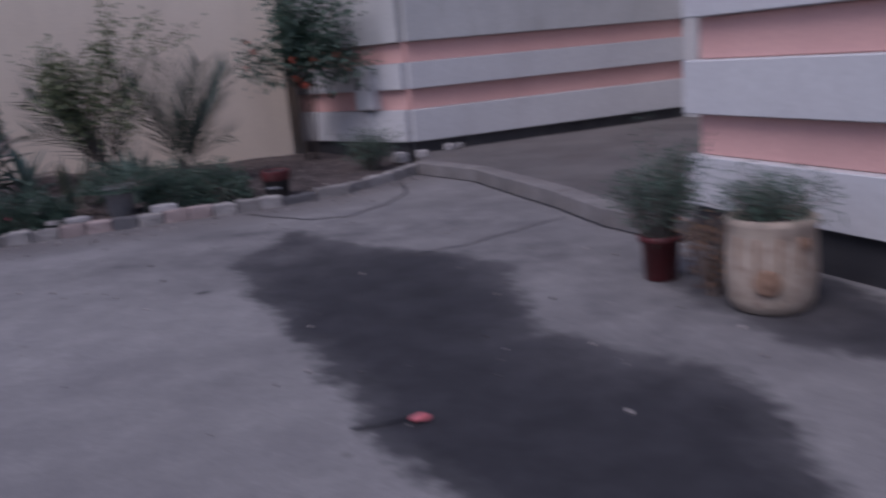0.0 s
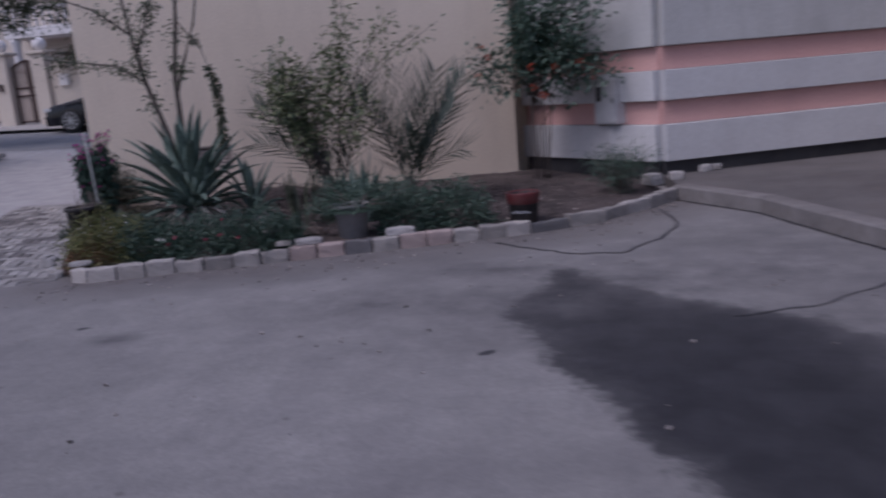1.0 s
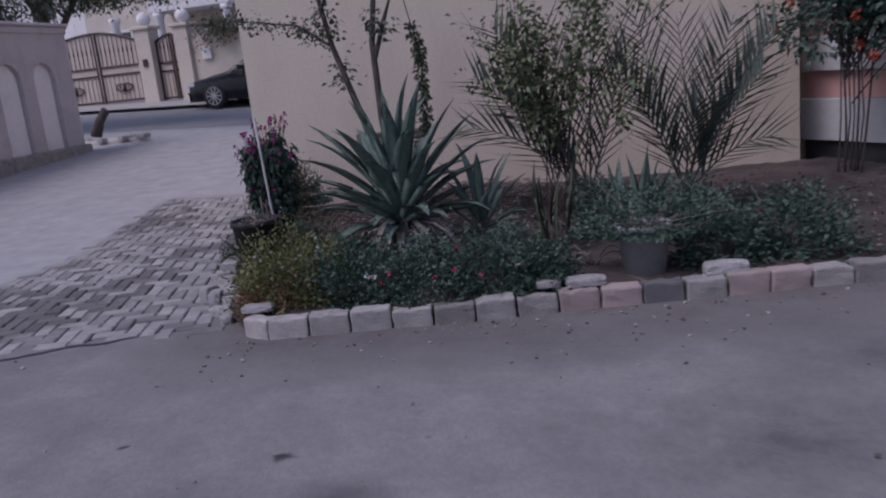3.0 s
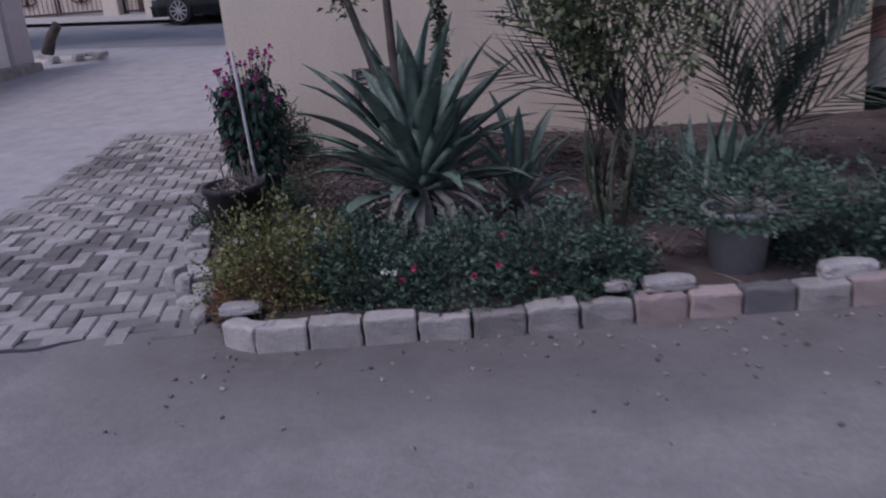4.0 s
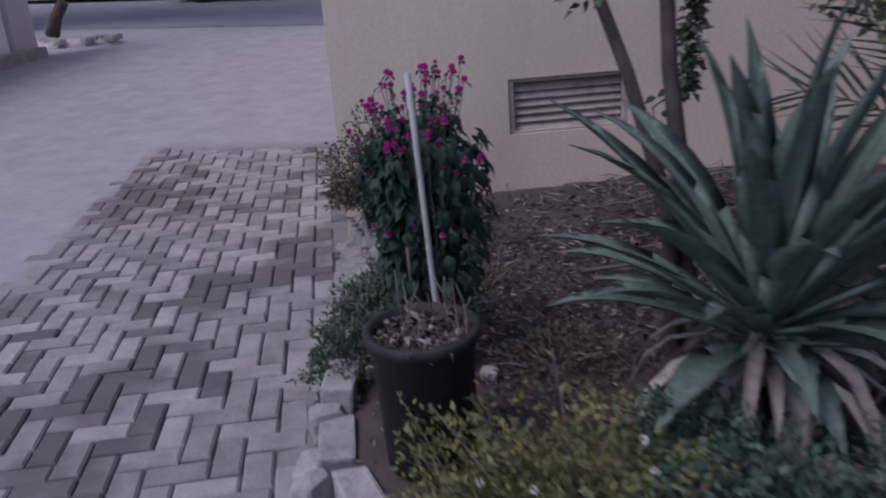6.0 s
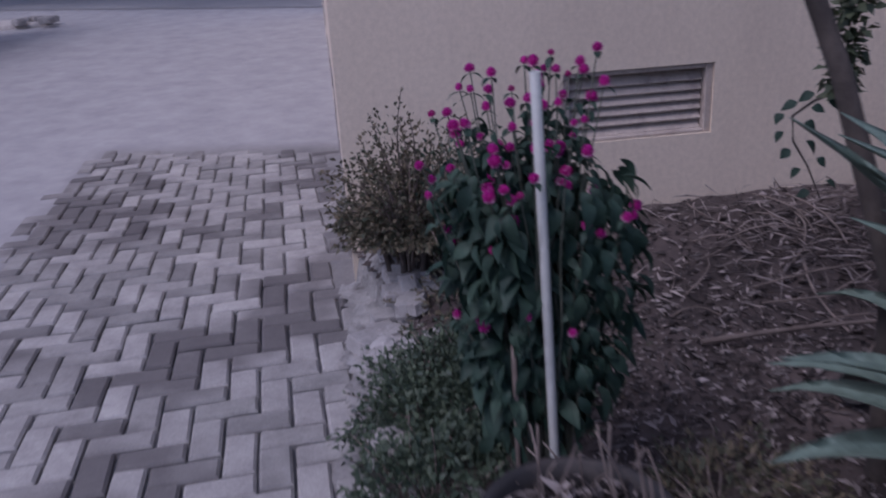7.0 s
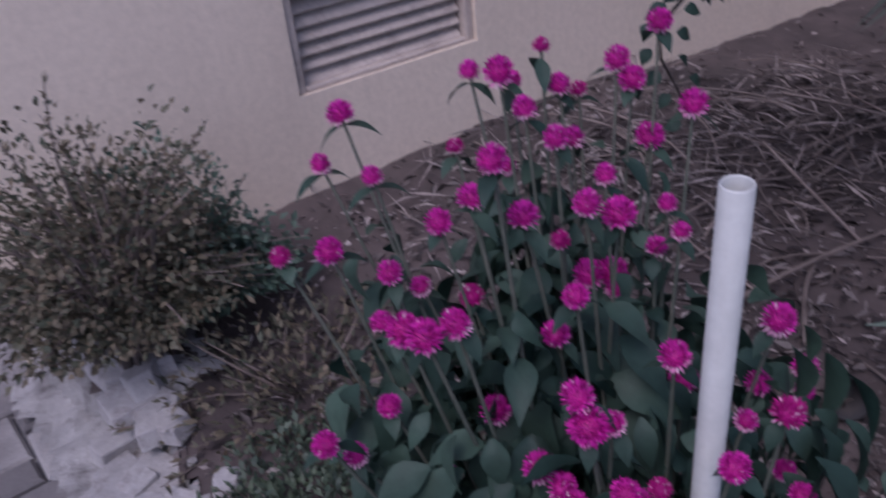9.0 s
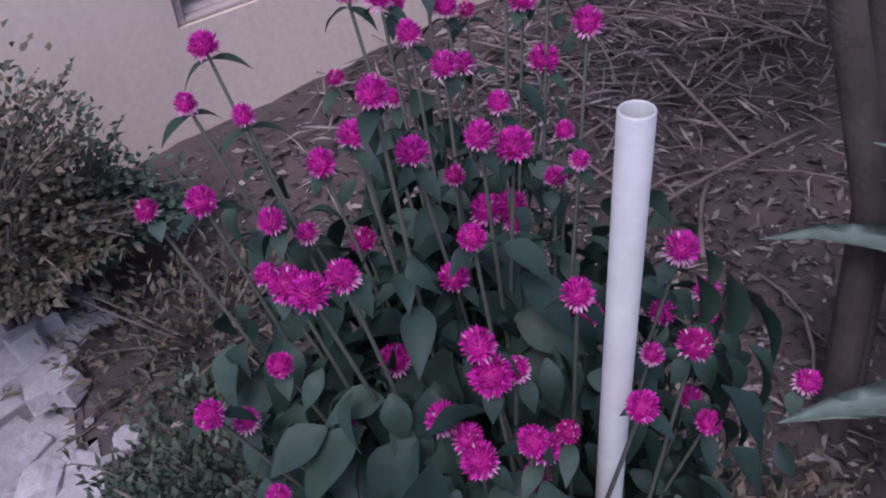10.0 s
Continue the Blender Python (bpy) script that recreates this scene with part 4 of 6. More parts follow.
heads4 = [(-5.266, 8.606, 0.831), (-5.382, 8.488, 0.949), (-5.338, 8.575, 0.888), (-5.393, 8.513, 0.924), (-5.434, 8.465, 0.943), (-5.278, 8.486, 0.868), (-5.347, 8.5, 0.847), (-5.529, 8.544, 0.9), (-5.522, 8.52, 0.902), (-5.491, 8.492, 0.914), (-5.463, 8.498, 0.901), (-5.477, 8.512, 0.848), (-5.583, 8.595, 0.859), (-5.665, 8.584, 0.933), (-5.646, 8.601, 0.9), (-5.614, 8.624, 0.916)]
heads5 = [(-5.537, 8.613, 0.895), (-5.641, 8.543, 0.887), (-5.339, 8.75, 1.122), (-5.43, 8.774, 1.111), (-5.372, 8.756, 1.095)]
heads = [Vector(h) for h in heads + heads2 + heads3 + heads4 + heads5]
r = random.Random(11)
# lower heads all round
heads += [Vector((-5.46 + 0.16 * math.cos(a), 8.60 + 0.10 * math.sin(a), r.uniform(0.62, 0.90))) for a in [r.uniform(2.6, 6.0) for _ in range(12)]]
head_me = [flower_mesh("flower_head", M_BRACT, 0.0126, 150, 1), flower_mesh("flower_head", M_BRACT, 0.0116, 130, 2, 1.05), flower_mesh("flower_head", M_BRACT_DK, 0.0108, 120, 3), flower_mesh("flower_head", M_BRACT, 0.0112, 120, 4, 0.95, 0.42), flower_mesh("flower_head", M_BRACT, 0.0122, 140, 5, 1.1, 0.22)]
lv = Leaves()
for i, hp in enumerate(heads):
    p = hp - BASE
    root = Vector((0.05 * r.uniform(-1, 1), 0.05 * r.uniform(-1, 1), 0.0))
    mid = root.lerp(p, 0.62) + Vector((-0.16 * p.x, -0.16 * p.y, 0.0))
    k1, k2 = Vector((r.uniform(-0.02, 0.02), r.uniform(-0.02, 0.02), 0)), Vector((r.uniform(-0.016, 0.016), r.uniform(-0.016, 0.016), 0))
    pts = [root, root.lerp(mid, 0.5) + k1, mid + k2, mid.lerp(p, 0.5) - 0.6 * k2, p]
    sb = bmesh.new()
    tube(sb, pts, [0.0038, 0.0032, 0.0025, 0.0018, 0.0014], 5, False)
    part("stem", sb, M_STEM, amaranth)
    d = (pts[-1] - pts[-2]).normalized()
    d = (d + Vector((r.uniform(-0.4, 0.4), r.uniform(-0.6, 0.2), 0.2))).normalized()
    o = piece("flower_head", head_me[(0, 4, 1, 0, 2, 1, 3, 0, 4)[i % 9]], amaranth, Matrix.Translation(p) @ d.to_track_quat("Z", "Y").to_matrix().to_4x4() @ Matrix.Rotation(r.uniform(0, 6), 4, "Z") @ Matrix.Scale(r.uniform(0.66, 1.0), 4))
    a = r.uniform(0, 6.28)
    for k in range(2):
        lv.big_leaf(frame_at(p - 0.010 * d, (math.cos(a + 3.14 * k), math.sin(a + 3.14 * k), r.uniform(-0.5, 0.1)), 0), 0.026 * r.uniform(0.7, 1.4), 0.013, 0.3, 0.7)
    # pairs of leaves at the nodes, larger lower down
    for u in (0.46, 0.55, 0.63, 0.69, 0.74, 0.79, 0.84, 0.89):
        u += r.uniform(-0.03, 0.03)
        f = u * 4
        q = pts[min(3, int(f))].lerp(pts[min(3, int(f)) + 1], f - min(3, int(f)))
        a += 1.57 + r.uniform(-0.4, 0.4)
        for k in range(2):
            if r.random() < (0.12 if p.x < 0.07 else 0.45):
                continue
            size = r.uniform(0.055, 0.092) * (1.0 if u < 0.78 else 0.8 if u < 0.86 else 0.5) * (1.0 if p.x < 0.07 else 0.7)
            out = Vector((math.cos(a + 3.14 * k), math.sin(a + 3.14 * k), r.uniform(-0.9, 0.4)))
            q2 = q + 0.010 * out
            if not clear_of_pipe(q2) and q2.z < 0.86:
                continue
            lv.big_leaf(frame_at(q2, out, r.uniform(-0.7, 0.7)), size, size * r.uniform(0.40, 0.54), r.uniform(0.2, 0.6), r.uniform(0.5, 1.5), wave=r.uniform(0.0, 0.3))
# lower, older leaves that hang round the base
for _ in range(620):
    a, z = r.uniform(0, 6.28), 0.26 + 0.56 * r.random() ** 0.7
    rad = (0.05 + 0.13 * min(1, z / 0.6)) * math.sqrt(r.uniform(0.1, 1.15))
    root = Vector((rad * math.cos(a), rad * math.sin(a) * 0.9 + 0.01 + 0.06 * z, z))
    if not clear_of_pipe(root):
        continue
    out = Vector((math.cos(a) + r.uniform(-0.4, 0.4), math.sin(a) + r.uniform(-0.4, 0.4), r.uniform(-1.5, -0.1)))
    size = r.uniform(0.040, 0.078)
    lv.big_leaf(frame_at(root, out, r.uniform(-0.8, 0.8)), size, size * r.uniform(0.38, 0.52), r.uniform(0.2, 0.6), r.uniform(0.5, 1.4), wave=r.uniform(0.0, 0.3))
lv.object("foliage", M_GOM, amaranth)

# white plastic pipe
M_PIPE = rough_paint("white_plastic_pipe", (0.46, 0.47, 0.45), (0.54, 0.55, 0.53), 12.0, 60.0, 0.45, 0.05, streak=(1, 1, 0.1), dirt=(0.33, 0.30, 0.28), dirt_amount=0.35)
d = PIPE_TOP - PIPE_BASE
bm = bmesh.new()
R0, R1, L = 0.0095, 0.0080, d.length
rings = []
for rr, z in ((R0, 0.0), (R0, L * 0.5), (R0, L - 0.001), (R0 - 0.0006, L), (R1 + 0.0005, L), (R1, L - 0.001), (R1, 0.02)):
    rings.append([bm.verts.new((rr * math.cos(a), rr * math.sin(a), z)) for a in (2 * math.pi * k / 28 for k in range(28))])
for ra, rb in zip(rings, rings[1:]):
    for k in range(28):
        bm.faces.new((ra[k], ra[(k + 1) % 28], rb[(k + 1) % 28], rb[k])).smooth = True
pipe = part("plastic_pipe", bm, M_PIPE, None)
pipe.matrix_world = Matrix.Translation(PIPE_BASE) @ d.to_track_quat("Z", "Y").to_matrix().to_4x4()
tagged(pipe, "white plastic pipe standing upright among the flowers", "pipe")

# thin bamboo cane by the pipe
bm = bmesh.new()
tube(bm, [(-5.475, 8.50, 0.09), (-5.48, 8.50, 0.35), (-5.485, 8.51, 0.62)], [0.006, 0.0055, 0.005], 7)
cane = part("garden_cane", bm, M_TWIG, None)
tagged(cane, "thin pale garden cane stuck in the earth", "cane")

# agaves
def agave(name, x, y, count, length, width, seed, label, crown=0.3, dead=18):
    r = random.Random(seed)
    z = soil_z(x, y)
    ob = thing(name, x, y, z, label, "agave", "agaves in the bed")
    part("trunk", smooth(lathe(bmesh.new(), [(0.05, -0.03), (0.085, 0.05), (0.075, crown - 0.14), (0.045, crown - 0.04)], 12, 0.03)), M_BARK, ob)
    for i in range(count):
        u = (i + 0.5) / count
        a = i * 2.39996 + r.uniform(-0.2, 0.2)
        elev = radians(87 - 76 * u ** 0.78 + r.uniform(-7, 7))
        ln = length * (1.0 - 0.30 * u ** 1.5) * r.uniform(0.85, 1.1)
        p = Vector((0.035 * math.cos(a), 0.035 * math.sin(a), crown - 0.17 * u))
        pts = [p.copy()]
        e = elev
        curl = radians(r.uniform(1, 6) + 5 * u)
        for k in range(8):
            p = p + ln / 8 * Vector((math.cos(e) * math.cos(a), math.cos(e) * math.sin(a), math.sin(e)))
            pts.append(p.copy())
            e -= curl * (k / 4) if r.random() < 0.9 else 0
        lv = Leaves()
        lv.blade(pts, width * r.uniform(0.85, 1.1), 0.42, 0.010, lambda q: (0.42 + 0.58 * math.sin(math.pi * q / 1.0)) if q < 0.5 else max(0.012, 1 - ((q - 0.5) / 0.5) ** 1.7))
        lv.object("leaf", M_AGAVE, ob)
    for i in range(dead):
        a = r.uniform(0, 6.28)
        ln = r.uniform(0.30, 0.68) * length
        p = Vector((0.06 * math.cos(a), 0.06 * math.sin(a), crown - r.uniform(0.10, 0.24)))
        e = radians(r.uniform(-45, 15))
        pts = [p.copy()]
        for k in range(5):
            p = p + ln / 5 * Vector((math.cos(e) * math.cos(a), math.cos(e) * math.sin(a), math.sin(e)))
            p.z = max(p.z, 0.01)
            pts.append(p.copy())
            e -= radians(r.uniform(10, 34))
        lv = Leaves()
        lv.blade(pts, width * r.uniform(0.22, 0.55), 0.6)
        lv.object("dead_leaf", M_DRY, ob, "withered tan leaf")
    return ob


agave("large_agave", -4.45, 8.44, 46, 0.80, 0.112, 21, "large grey-green agave with withered lower leaves", crown=0.44, dead=56)
agave("small_agave", -3.98, 8.66, 22, 0.46, 0.062, 22, "smaller agave with withered leaves beside the big one", crown=0.28, dead=52)

# snake plants
def straps(name, x, y, count, h, width, lean, seed, label, mat):
    r = random.Random(seed)
    ob = thing(name, x, y, soil_z(x, y) - 0.02, label, "plant")
    for i in range(count):
        a = r.uniform(0, 6.28)
        b = Vector((0.07 * math.cos(a), 0.07 * math.sin(a), 0))
        k = r.uniform(0.3, 1) * lean
        tip = b + Vector((k * math.cos(a), k * math.sin(a), h * r.uniform(0.65, 1.05)))
        lv = Leaves()
        lv.blade(bend(b, tip, 0.03, r.uniform(-0.04, 0.04), 7), width * r.uniform(0.8, 1.1), 0.35, 0.004)
        lv.object("leaf", mat, ob)
    return ob


straps("snake_plant", -3.53, 8.68, 10, 0.62, 0.050, 0.24, 31, "small snake plant with upright strap leaves", M_STRAP)
straps("agave_offset", -3.02, 8.92, 11, 0.72, 0.085, 0.24, 32, "upright grey strap-leaved agave behind a pot", M_AGAVE)

# low shrubs along the kerb
LS = "low shrubs"
sh = mound("low_shrub", -4.90, 7.76, 0.06, 0.34, 0.29, 0.44, 5600, 0.024, 0.014, M_YELLOWLEAF, "low yellowing shrub spilling towards the kerb", group=LS, seed=41)
sprinkle(sh, "blossom", M_WHITEFL, [Vector((ang(-0.24, 0.2), ang(-0.26, 0.1), ang(0.26, 0.4))) for _ in range(9)], 0.014, 5, "tiny white blossom")
mound("low_shrub", -4.98, 7.60, 0.05, 0.20, 0.16, 0.20, 1500, 0.022, 0.013, M_RUSTLEAF, "rusty low shrub at the kerb corner", group=LS, seed=42)
mound("low_shrub", -5.13, 7.85, 0.04, 0.23, 0.22, 0.36, 2600, 0.022, 0.013, M_YELLOWLEAF, "low yellowing shrub beside the paved strip", group=LS, seed=55)
for x, y, rx, ry, h, sd in ((-4.52, 7.79, 0.31, 0.28, 0.35, 43), (-4.14, 7.85, 0.31, 0.29, 0.33, 44), (-3.74, 7.95, 0.33, 0.29, 0.37, 45), (-4.62, 8.08, 0.24, 0.2, 0.30, 50), (-3.46, 7.95, 0.20, 0.18, 0.28, 56)):
    sh = mound("low_shrub", x, y, 0.05, rx, ry, h * 1.08, 4600, 0.027, 0.016, M_DARKLEAF, "low dark green shrub behind the kerb", group=LS, seed=sd)
    if sd in (44, 45):
        sprinkle(sh, "blossom", M_REDFL, [Vector((ang(-0.2, 0.2), ang(-0.28, -0.2), ang(0.16, 0.32))) for _ in range(3)], 0.020, sd, "small red blossom")
    if sd == 43:
        sprinkle(sh, "blossom", M_WHITEFL, [Vector((0.22 + ang(-0.05, 0.05), -0.24, 0.24 + ang(-0.03, 0.03))) for _ in range(2)], 0.022, sd, "white blossom")
mound("low_shrub", -2.90, 8.22, 0.33, 0.36, 0.26, 0.24, 3200, 0.028, 0.017, M_DARKLEAF, "dark shrub spilling from a concrete pot", group=LS, seed=46, low=-0.5)
mound("low_shrub", -2.52, 8.42, 0.06, 0.28, 0.26, 0.40, 3000, 0.030, 0.018, M_DARKLEAF, "low dark green shrub behind the kerb", group=LS, seed=57)
mound("low_shrub", -2.12, 8.60, 0.06, 0.34, 0.28, 0.38, 3600, 0.032, 0.020, M_DARKLEAF, "low dark green shrub behind the kerb", group=LS, seed=47)
mound("low_shrub", -3.22, 9.15, 0.08, 0.30, 0.26, 0.40, 2600, 0.034, 0.016, M_DARKLEAF, "dark undergrowth behind the concrete pot", group=LS, seed=58)
mound("low_shrub", -2.72, 9.15, 0.08, 0.30, 0.26, 0.36, 2400, 0.034, 0.016, M_DARKLEAF, "dark undergrowth at the palm's foot", group=LS, seed=59)
mound("low_shrub", -5.78, 9.02, 0.05, 0.24, 0.26, 0.20, 4600, 0.022, 0.011, M_COVER, "low fine-leaved groundcover by the stones", group=LS, seed=48)
mound("low_shrub", -5.70, 8.62, 0.05, 0.19, 0.24, 0.23, 4200, 0.022, 0.011, M_COVER, "low fine-leaved groundcover by the stones", group=LS, seed=49)
mound("low_shrub", -5.06, 8.70, 0.10, 0.24, 0.20, 0.14, 700, 0.026, 0.012, M_BUSHDRY, "sparse brown weeds between amaranth and agave", group=LS, seed=51)
mound("low_shrub", -5.45, 9.25, 0.10, 0.25, 0.22, 0.12, 700, 0.024, 0.010, M_BUSHDRY, "sparse dry weeds on the earth", group=LS, seed=60, hollow=0.1)
mound("low_shrub", -5.70, 9.20, 0.08, 0.27, 0.25, 0.20, 5200, 0.022, 0.011, M_COVER, "low fine-leaved groundcover by the stones", group=LS, seed=63)
mound("low_shrub", -5.60, 8.95, 0.08, 0.23, 0.23, 0.20, 4600, 0.022, 0.011, M_COVER, "low fine-leaved groundcover by the amaranth", group=LS, seed=64)
mound("dry_weeds", -5.68, 9.58, 0.12, 0.30, 0.24, 0.22, 1300, 0.030, 0.010, M_BUSHDRY, "tangled dry weeds between bush and amaranth", group=LS, seed=65, hollow=0.1, sprigs=34)
# dusty bush at the corner of the villa
db = mound("dusty_bush", -6.03, 9.82, 0.38, 0.26, 0.25, 0.36, 7000, 0.022, 0.013, M_BUSHDRY, "dusty half-dry bush by the villa corner", seed=52, low=-0.6, sprigs=70, hollow=0.3)
r = random.Random(66)
for k in range(6):
    a = 1.05 * k + r.uniform(-0.2, 0.2)
    b = bmesh.new()
    tube(b, bend((0.07 * math.cos(a), 0.06 * math.sin(a), -0.30), (0.16 * math.cos(a + 0.4), 0.14 * math.sin(a + 0.4), 0.16), 0.0, r.uniform(-0.04, 0.04), 6), [0.017, 0.014, 0.012, 0.011, 0.009, 0.007, 0.005], 7)
    for v in b.verts:
        v.co += 0.006 * Vector(noise.noise_vector(v.co * 25))
    part("stem", b, M_BARK, db, "gnarled woody stem")
shrub("dusty_bush", -6.03, 9.82, 0.08, 0.22, 0.22, 0.50, 900, 0.022, 0.012, M_BUSHDRY, "bare twiggy stems of the dusty bush", stems=40, seed=62, bare=0.5)
mound("dusty_bush", -5.86, 9.92, 0.30, 0.22, 0.17, 0.34, 2800, 0.024, 0.014, M_DARKLEAF, "darker green bush against the cream wall", seed=53, low=-0.8, sprigs=40)
# bush and low plants by the striped wall
shrub("spiky_bush", -0.62, 9.78, 0.08, 0.34, 0.3, 0.46, 1900, 0.07, 0.008, M_DARKLEAF, "dark spiky bush beside the slab corner", stems=36, seed=54, up=1.0)


# small tree with climbers, two trunks
def climber_tree():
    ob = thing("climber_tree", -4.72, 8.87, soil_z(-4.72, 8.87) - 0.03, "small two-stemmed tree wrapped in a leafy climber", "tree")
    r = random.Random(61)
    wd, lv = bmesh.new(), Leaves()
    limbs = [([(0.03, -0.01, 0), (0.01, 0.03, 0.5), (-0.13, 0.09, 0.95), (-0.33, 0.18, 1.45), (-0.45, 0.26, 1.9), (-0.55, 0.3, 2.5)], 0.030),
             ([(0.09, 0.03, 0), (0.06, 0.06, 0.5), (0.0, 0.12, 0.95), (-0.03, 0.18, 1.45), (0.03, 0.24, 2.0), (0.10, 0.26, 2.7)], 0.034),
             ([(-0.03, 0.16, 1.3), (0.07, 0.2, 1.6), (0.21, 0.22, 1.95), (0.30, 0.26, 2.4)], 0.018),
             ([(-0.33, 0.18, 1.45), (-0.55, 0.11, 1.62), (-0.90, 0.06, 1.68), (-1.25, 0.04, 1.74)], 0.010),
             ([(-0.40, 0.21, 1.7), (-0.25, 0.16, 1.95), (-0.13, 0.16, 2.3)], 0.014),
             ([(-0.45, 0.26, 1.9), (-0.75, 0.21, 2.15), (-1.10, 0.16, 2.3)], 0.012),
             ([(0.03, 0.24, 2.0), (0.10, 0.55, 1.75), (0.10, 0.80, 1.35), (0.07, 0.88, 0.98), (0.06, 0.88, 0.76)], 0.005)]
    for pts, rad in limbs:
        pts = [Vector(p) for p in pts]
        n = len(pts) - 1
        tube(wd, pts, [rad * (1 - 0.6 * i / n) for i in range(n + 1)], 8, False)
        for _ in range(int((560 if rad > 0.013 else 260 if rad > 0.006 else 560) * n / 2)):
            f = (0.15 + 0.85 * r.random()) * n
            i = min(n - 1, int(f))
            p = pts[i].lerp(pts[i + 1], f - i)
            if p.z < 1.2 and rad > 0.006:
                continue
            clump = 0.22 + 1.4 * noise.noise((p.x * 3, p.y * 3, p.z * 4.5))
            if r.random() > 0.25 + clump:
                continue
            off = Vector((r.gauss(0, 1), r.gauss(0, 1), r.gauss(-0.2, 1))) * (0.040 if rad > 0.006 else 0.016)
            lv.leaf(frame_at(p + off, (off.x, off.y, r.uniform(-0.03, 0.02)), r.uniform(-1, 1)), r.uniform(0.030, 0.050), r.uniform(0.020, 0.032), 0.2, 0.3)
    part("trunk", wd, M_BARK, ob)
    lv.object("foliage", M_CLIMBLEAF, ob)
    # the low end of the hanging strand, with a few large leaves
    pts = [Vector(p) for p in ((0.06, 0.88, 0.76), (-0.01, 0.87, 0.73), (-0.07, 0.85, 0.69), (-0.06, 0.86, 0.61), (-0.01, 0.87, 0.53), (0.04, 0.88, 0.42))]
    b = bmesh.new()
    tube(b, pts, [0.005, 0.0045, 0.004, 0.0035, 0.003, 0.002], 6, False)
    sprig = part("hanging_sprig", b, M_BARK, ob, "hanging sprig with large dark leaves")
    for i in range(13):
        f = 0.6 + 4.3 * i / 12
        p = pts[min(4, int(f))].lerp(pts[min(4, int(f)) + 1], f - min(4, int(f)))
        side = 1 if i % 2 else -1
        lv = Leaves()
        n = p + Vector((0.03 * side, -0.012, 0.012))
        lv.blade([p, p.lerp(n, 0.5), n], 0.004, 0.1)
        lv.big_leaf(frame_at(n, (side * r.uniform(0.5, 1), r.uniform(-0.5, 0.1), r.uniform(-0.6, 0.1)), side * r.uniform(0.2, 0.9)), 0.052 * r.uniform(0.75, 1.15), 0.034, 0.3, 0.8)
        lv.object("leaf", M_GOM, sprig)


climber_tree()


def branchy(name, x, y, z, limbs, leaf, leafsize, label, category, seed, stem=0.008, density=170, wood=None, spread=0.05, start=0.22):
    """Long thin branches with leaves in loose tufts."""
    r = random.Random(seed)
    ob = thing(name, x, y, z, label, category)
    wd, lv = bmesh.new(), Leaves()
    for a, b, sag in limbs:
        pts = bend(a, b, sag, r.uniform(-0.08, 0.08), 8)
        tube(wd, pts, [stem * (1 - 0.7 * i / 8) for i in range(9)], 5, False)
        n = int(density * (Vector(b) - Vector(a)).length)
        for _ in range(n):
            f = (start + (1 - start) * r.random() ** 0.8) * 8
            i = min(7, int(f))
            p = pts[i].lerp(pts[i + 1], f - i)
            if r.random() > 0.45 + 0.9 * noise.noise((p.x * 5 + seed, p.y * 5, p.z * 6)):
                continue
            off = Vector((r.gauss(0, 1), r.gauss(0, 1), r.gauss(0, 1))) * spread
            lv.leaf(frame_at(p + off, off + Vector((0, 0, r.uniform(-0.03, 0.05))), r.uniform(-1, 1)), leafsize * r.uniform(0.6, 1.3), leafsize * 0.55, 0.2, 0.25)
    part("twig_frame", wd, wood or M_BARK, ob)
    lv.object("foliage", leaf, ob)
    return ob


r = random.Random(71)
limbs = [((r.uniform(-0.28, 0.22), r.uniform(-0.15, 0.12), 0), (r.uniform(-0.85, 0.75), r.uniform(-0.3, 0.25), r.uniform(0.95, 1.75)), 0.12) for _ in range(22)]
limbs += [((0, 0, 0.1), (-0.75, -0.1, 1.12), 0.3), ((0, 0, 0.1), (-0.55, 0.0, 1.35), 0.2), ((0, 0, 0), (0.25, 0.1, 2.0), 0.05), ((0, 0, 0), (0.30, 0.05, 2.3), 0.0), ((0.1, 0.05, 0.9), (0.95, 0.3, 1.72), 0.12), ((0.1, 0.05, 1.0), (1.15, 0.3, 1.80), 0.05), ((0.1, 0.05, 0.9), (0.75, 0.2, 1.95), 0.1)]
branchy("leafy_shrub", -3.46, 9.55, soil_z(-3.46, 9.55) - 0.02, limbs, M_VINELEAF, 0.055, "tall loose green shrub before the cream wall", "shrub", 72, stem=0.0055, density=150, spread=0.055, start=0.45)


# young date palm
def frond(lv, wd, base, tip, sag, leaflet, seed, pairs=26):
    r = random.Random(seed)
    pts = bend(base, tip, sag, r.uniform(-0.05, 0.05), 10)
    tube(wd, pts, [0.008 * (1 - 0.8 * i / 10) for i in range(11)], 5, False)
    for k in range(pairs):
        u = 0.18 + 0.80 * k / pairs
        f = u * 10
        i = min(9, int(f))
        p = pts[i].lerp(pts[i + 1], f - i)
        d = (pts[i + 1] - pts[i]).normalized()
        s = d.cross(Vector((0, -0.6, 0.8))).normalized()
        for side in (-1, 1):
            out = (d * r.uniform(0.95, 1.2) + s * side * r.uniform(0.7, 0.95) + Vector((0, 0, r.uniform(-0.12, 0.2)))).normalized()
            ln = leaflet * (0.55 + 0.6 * math.sin(math.pi * min(1, u * 0.95))) * r.uniform(0.85, 1.1)
            lv.blade(bend(p, p + out * ln, 0.0, 0.0, 3), 0.032, 0.5, 0, lambda q: (0.5 + 1.5 * q) if q < 0.34 else 1.02 - q)


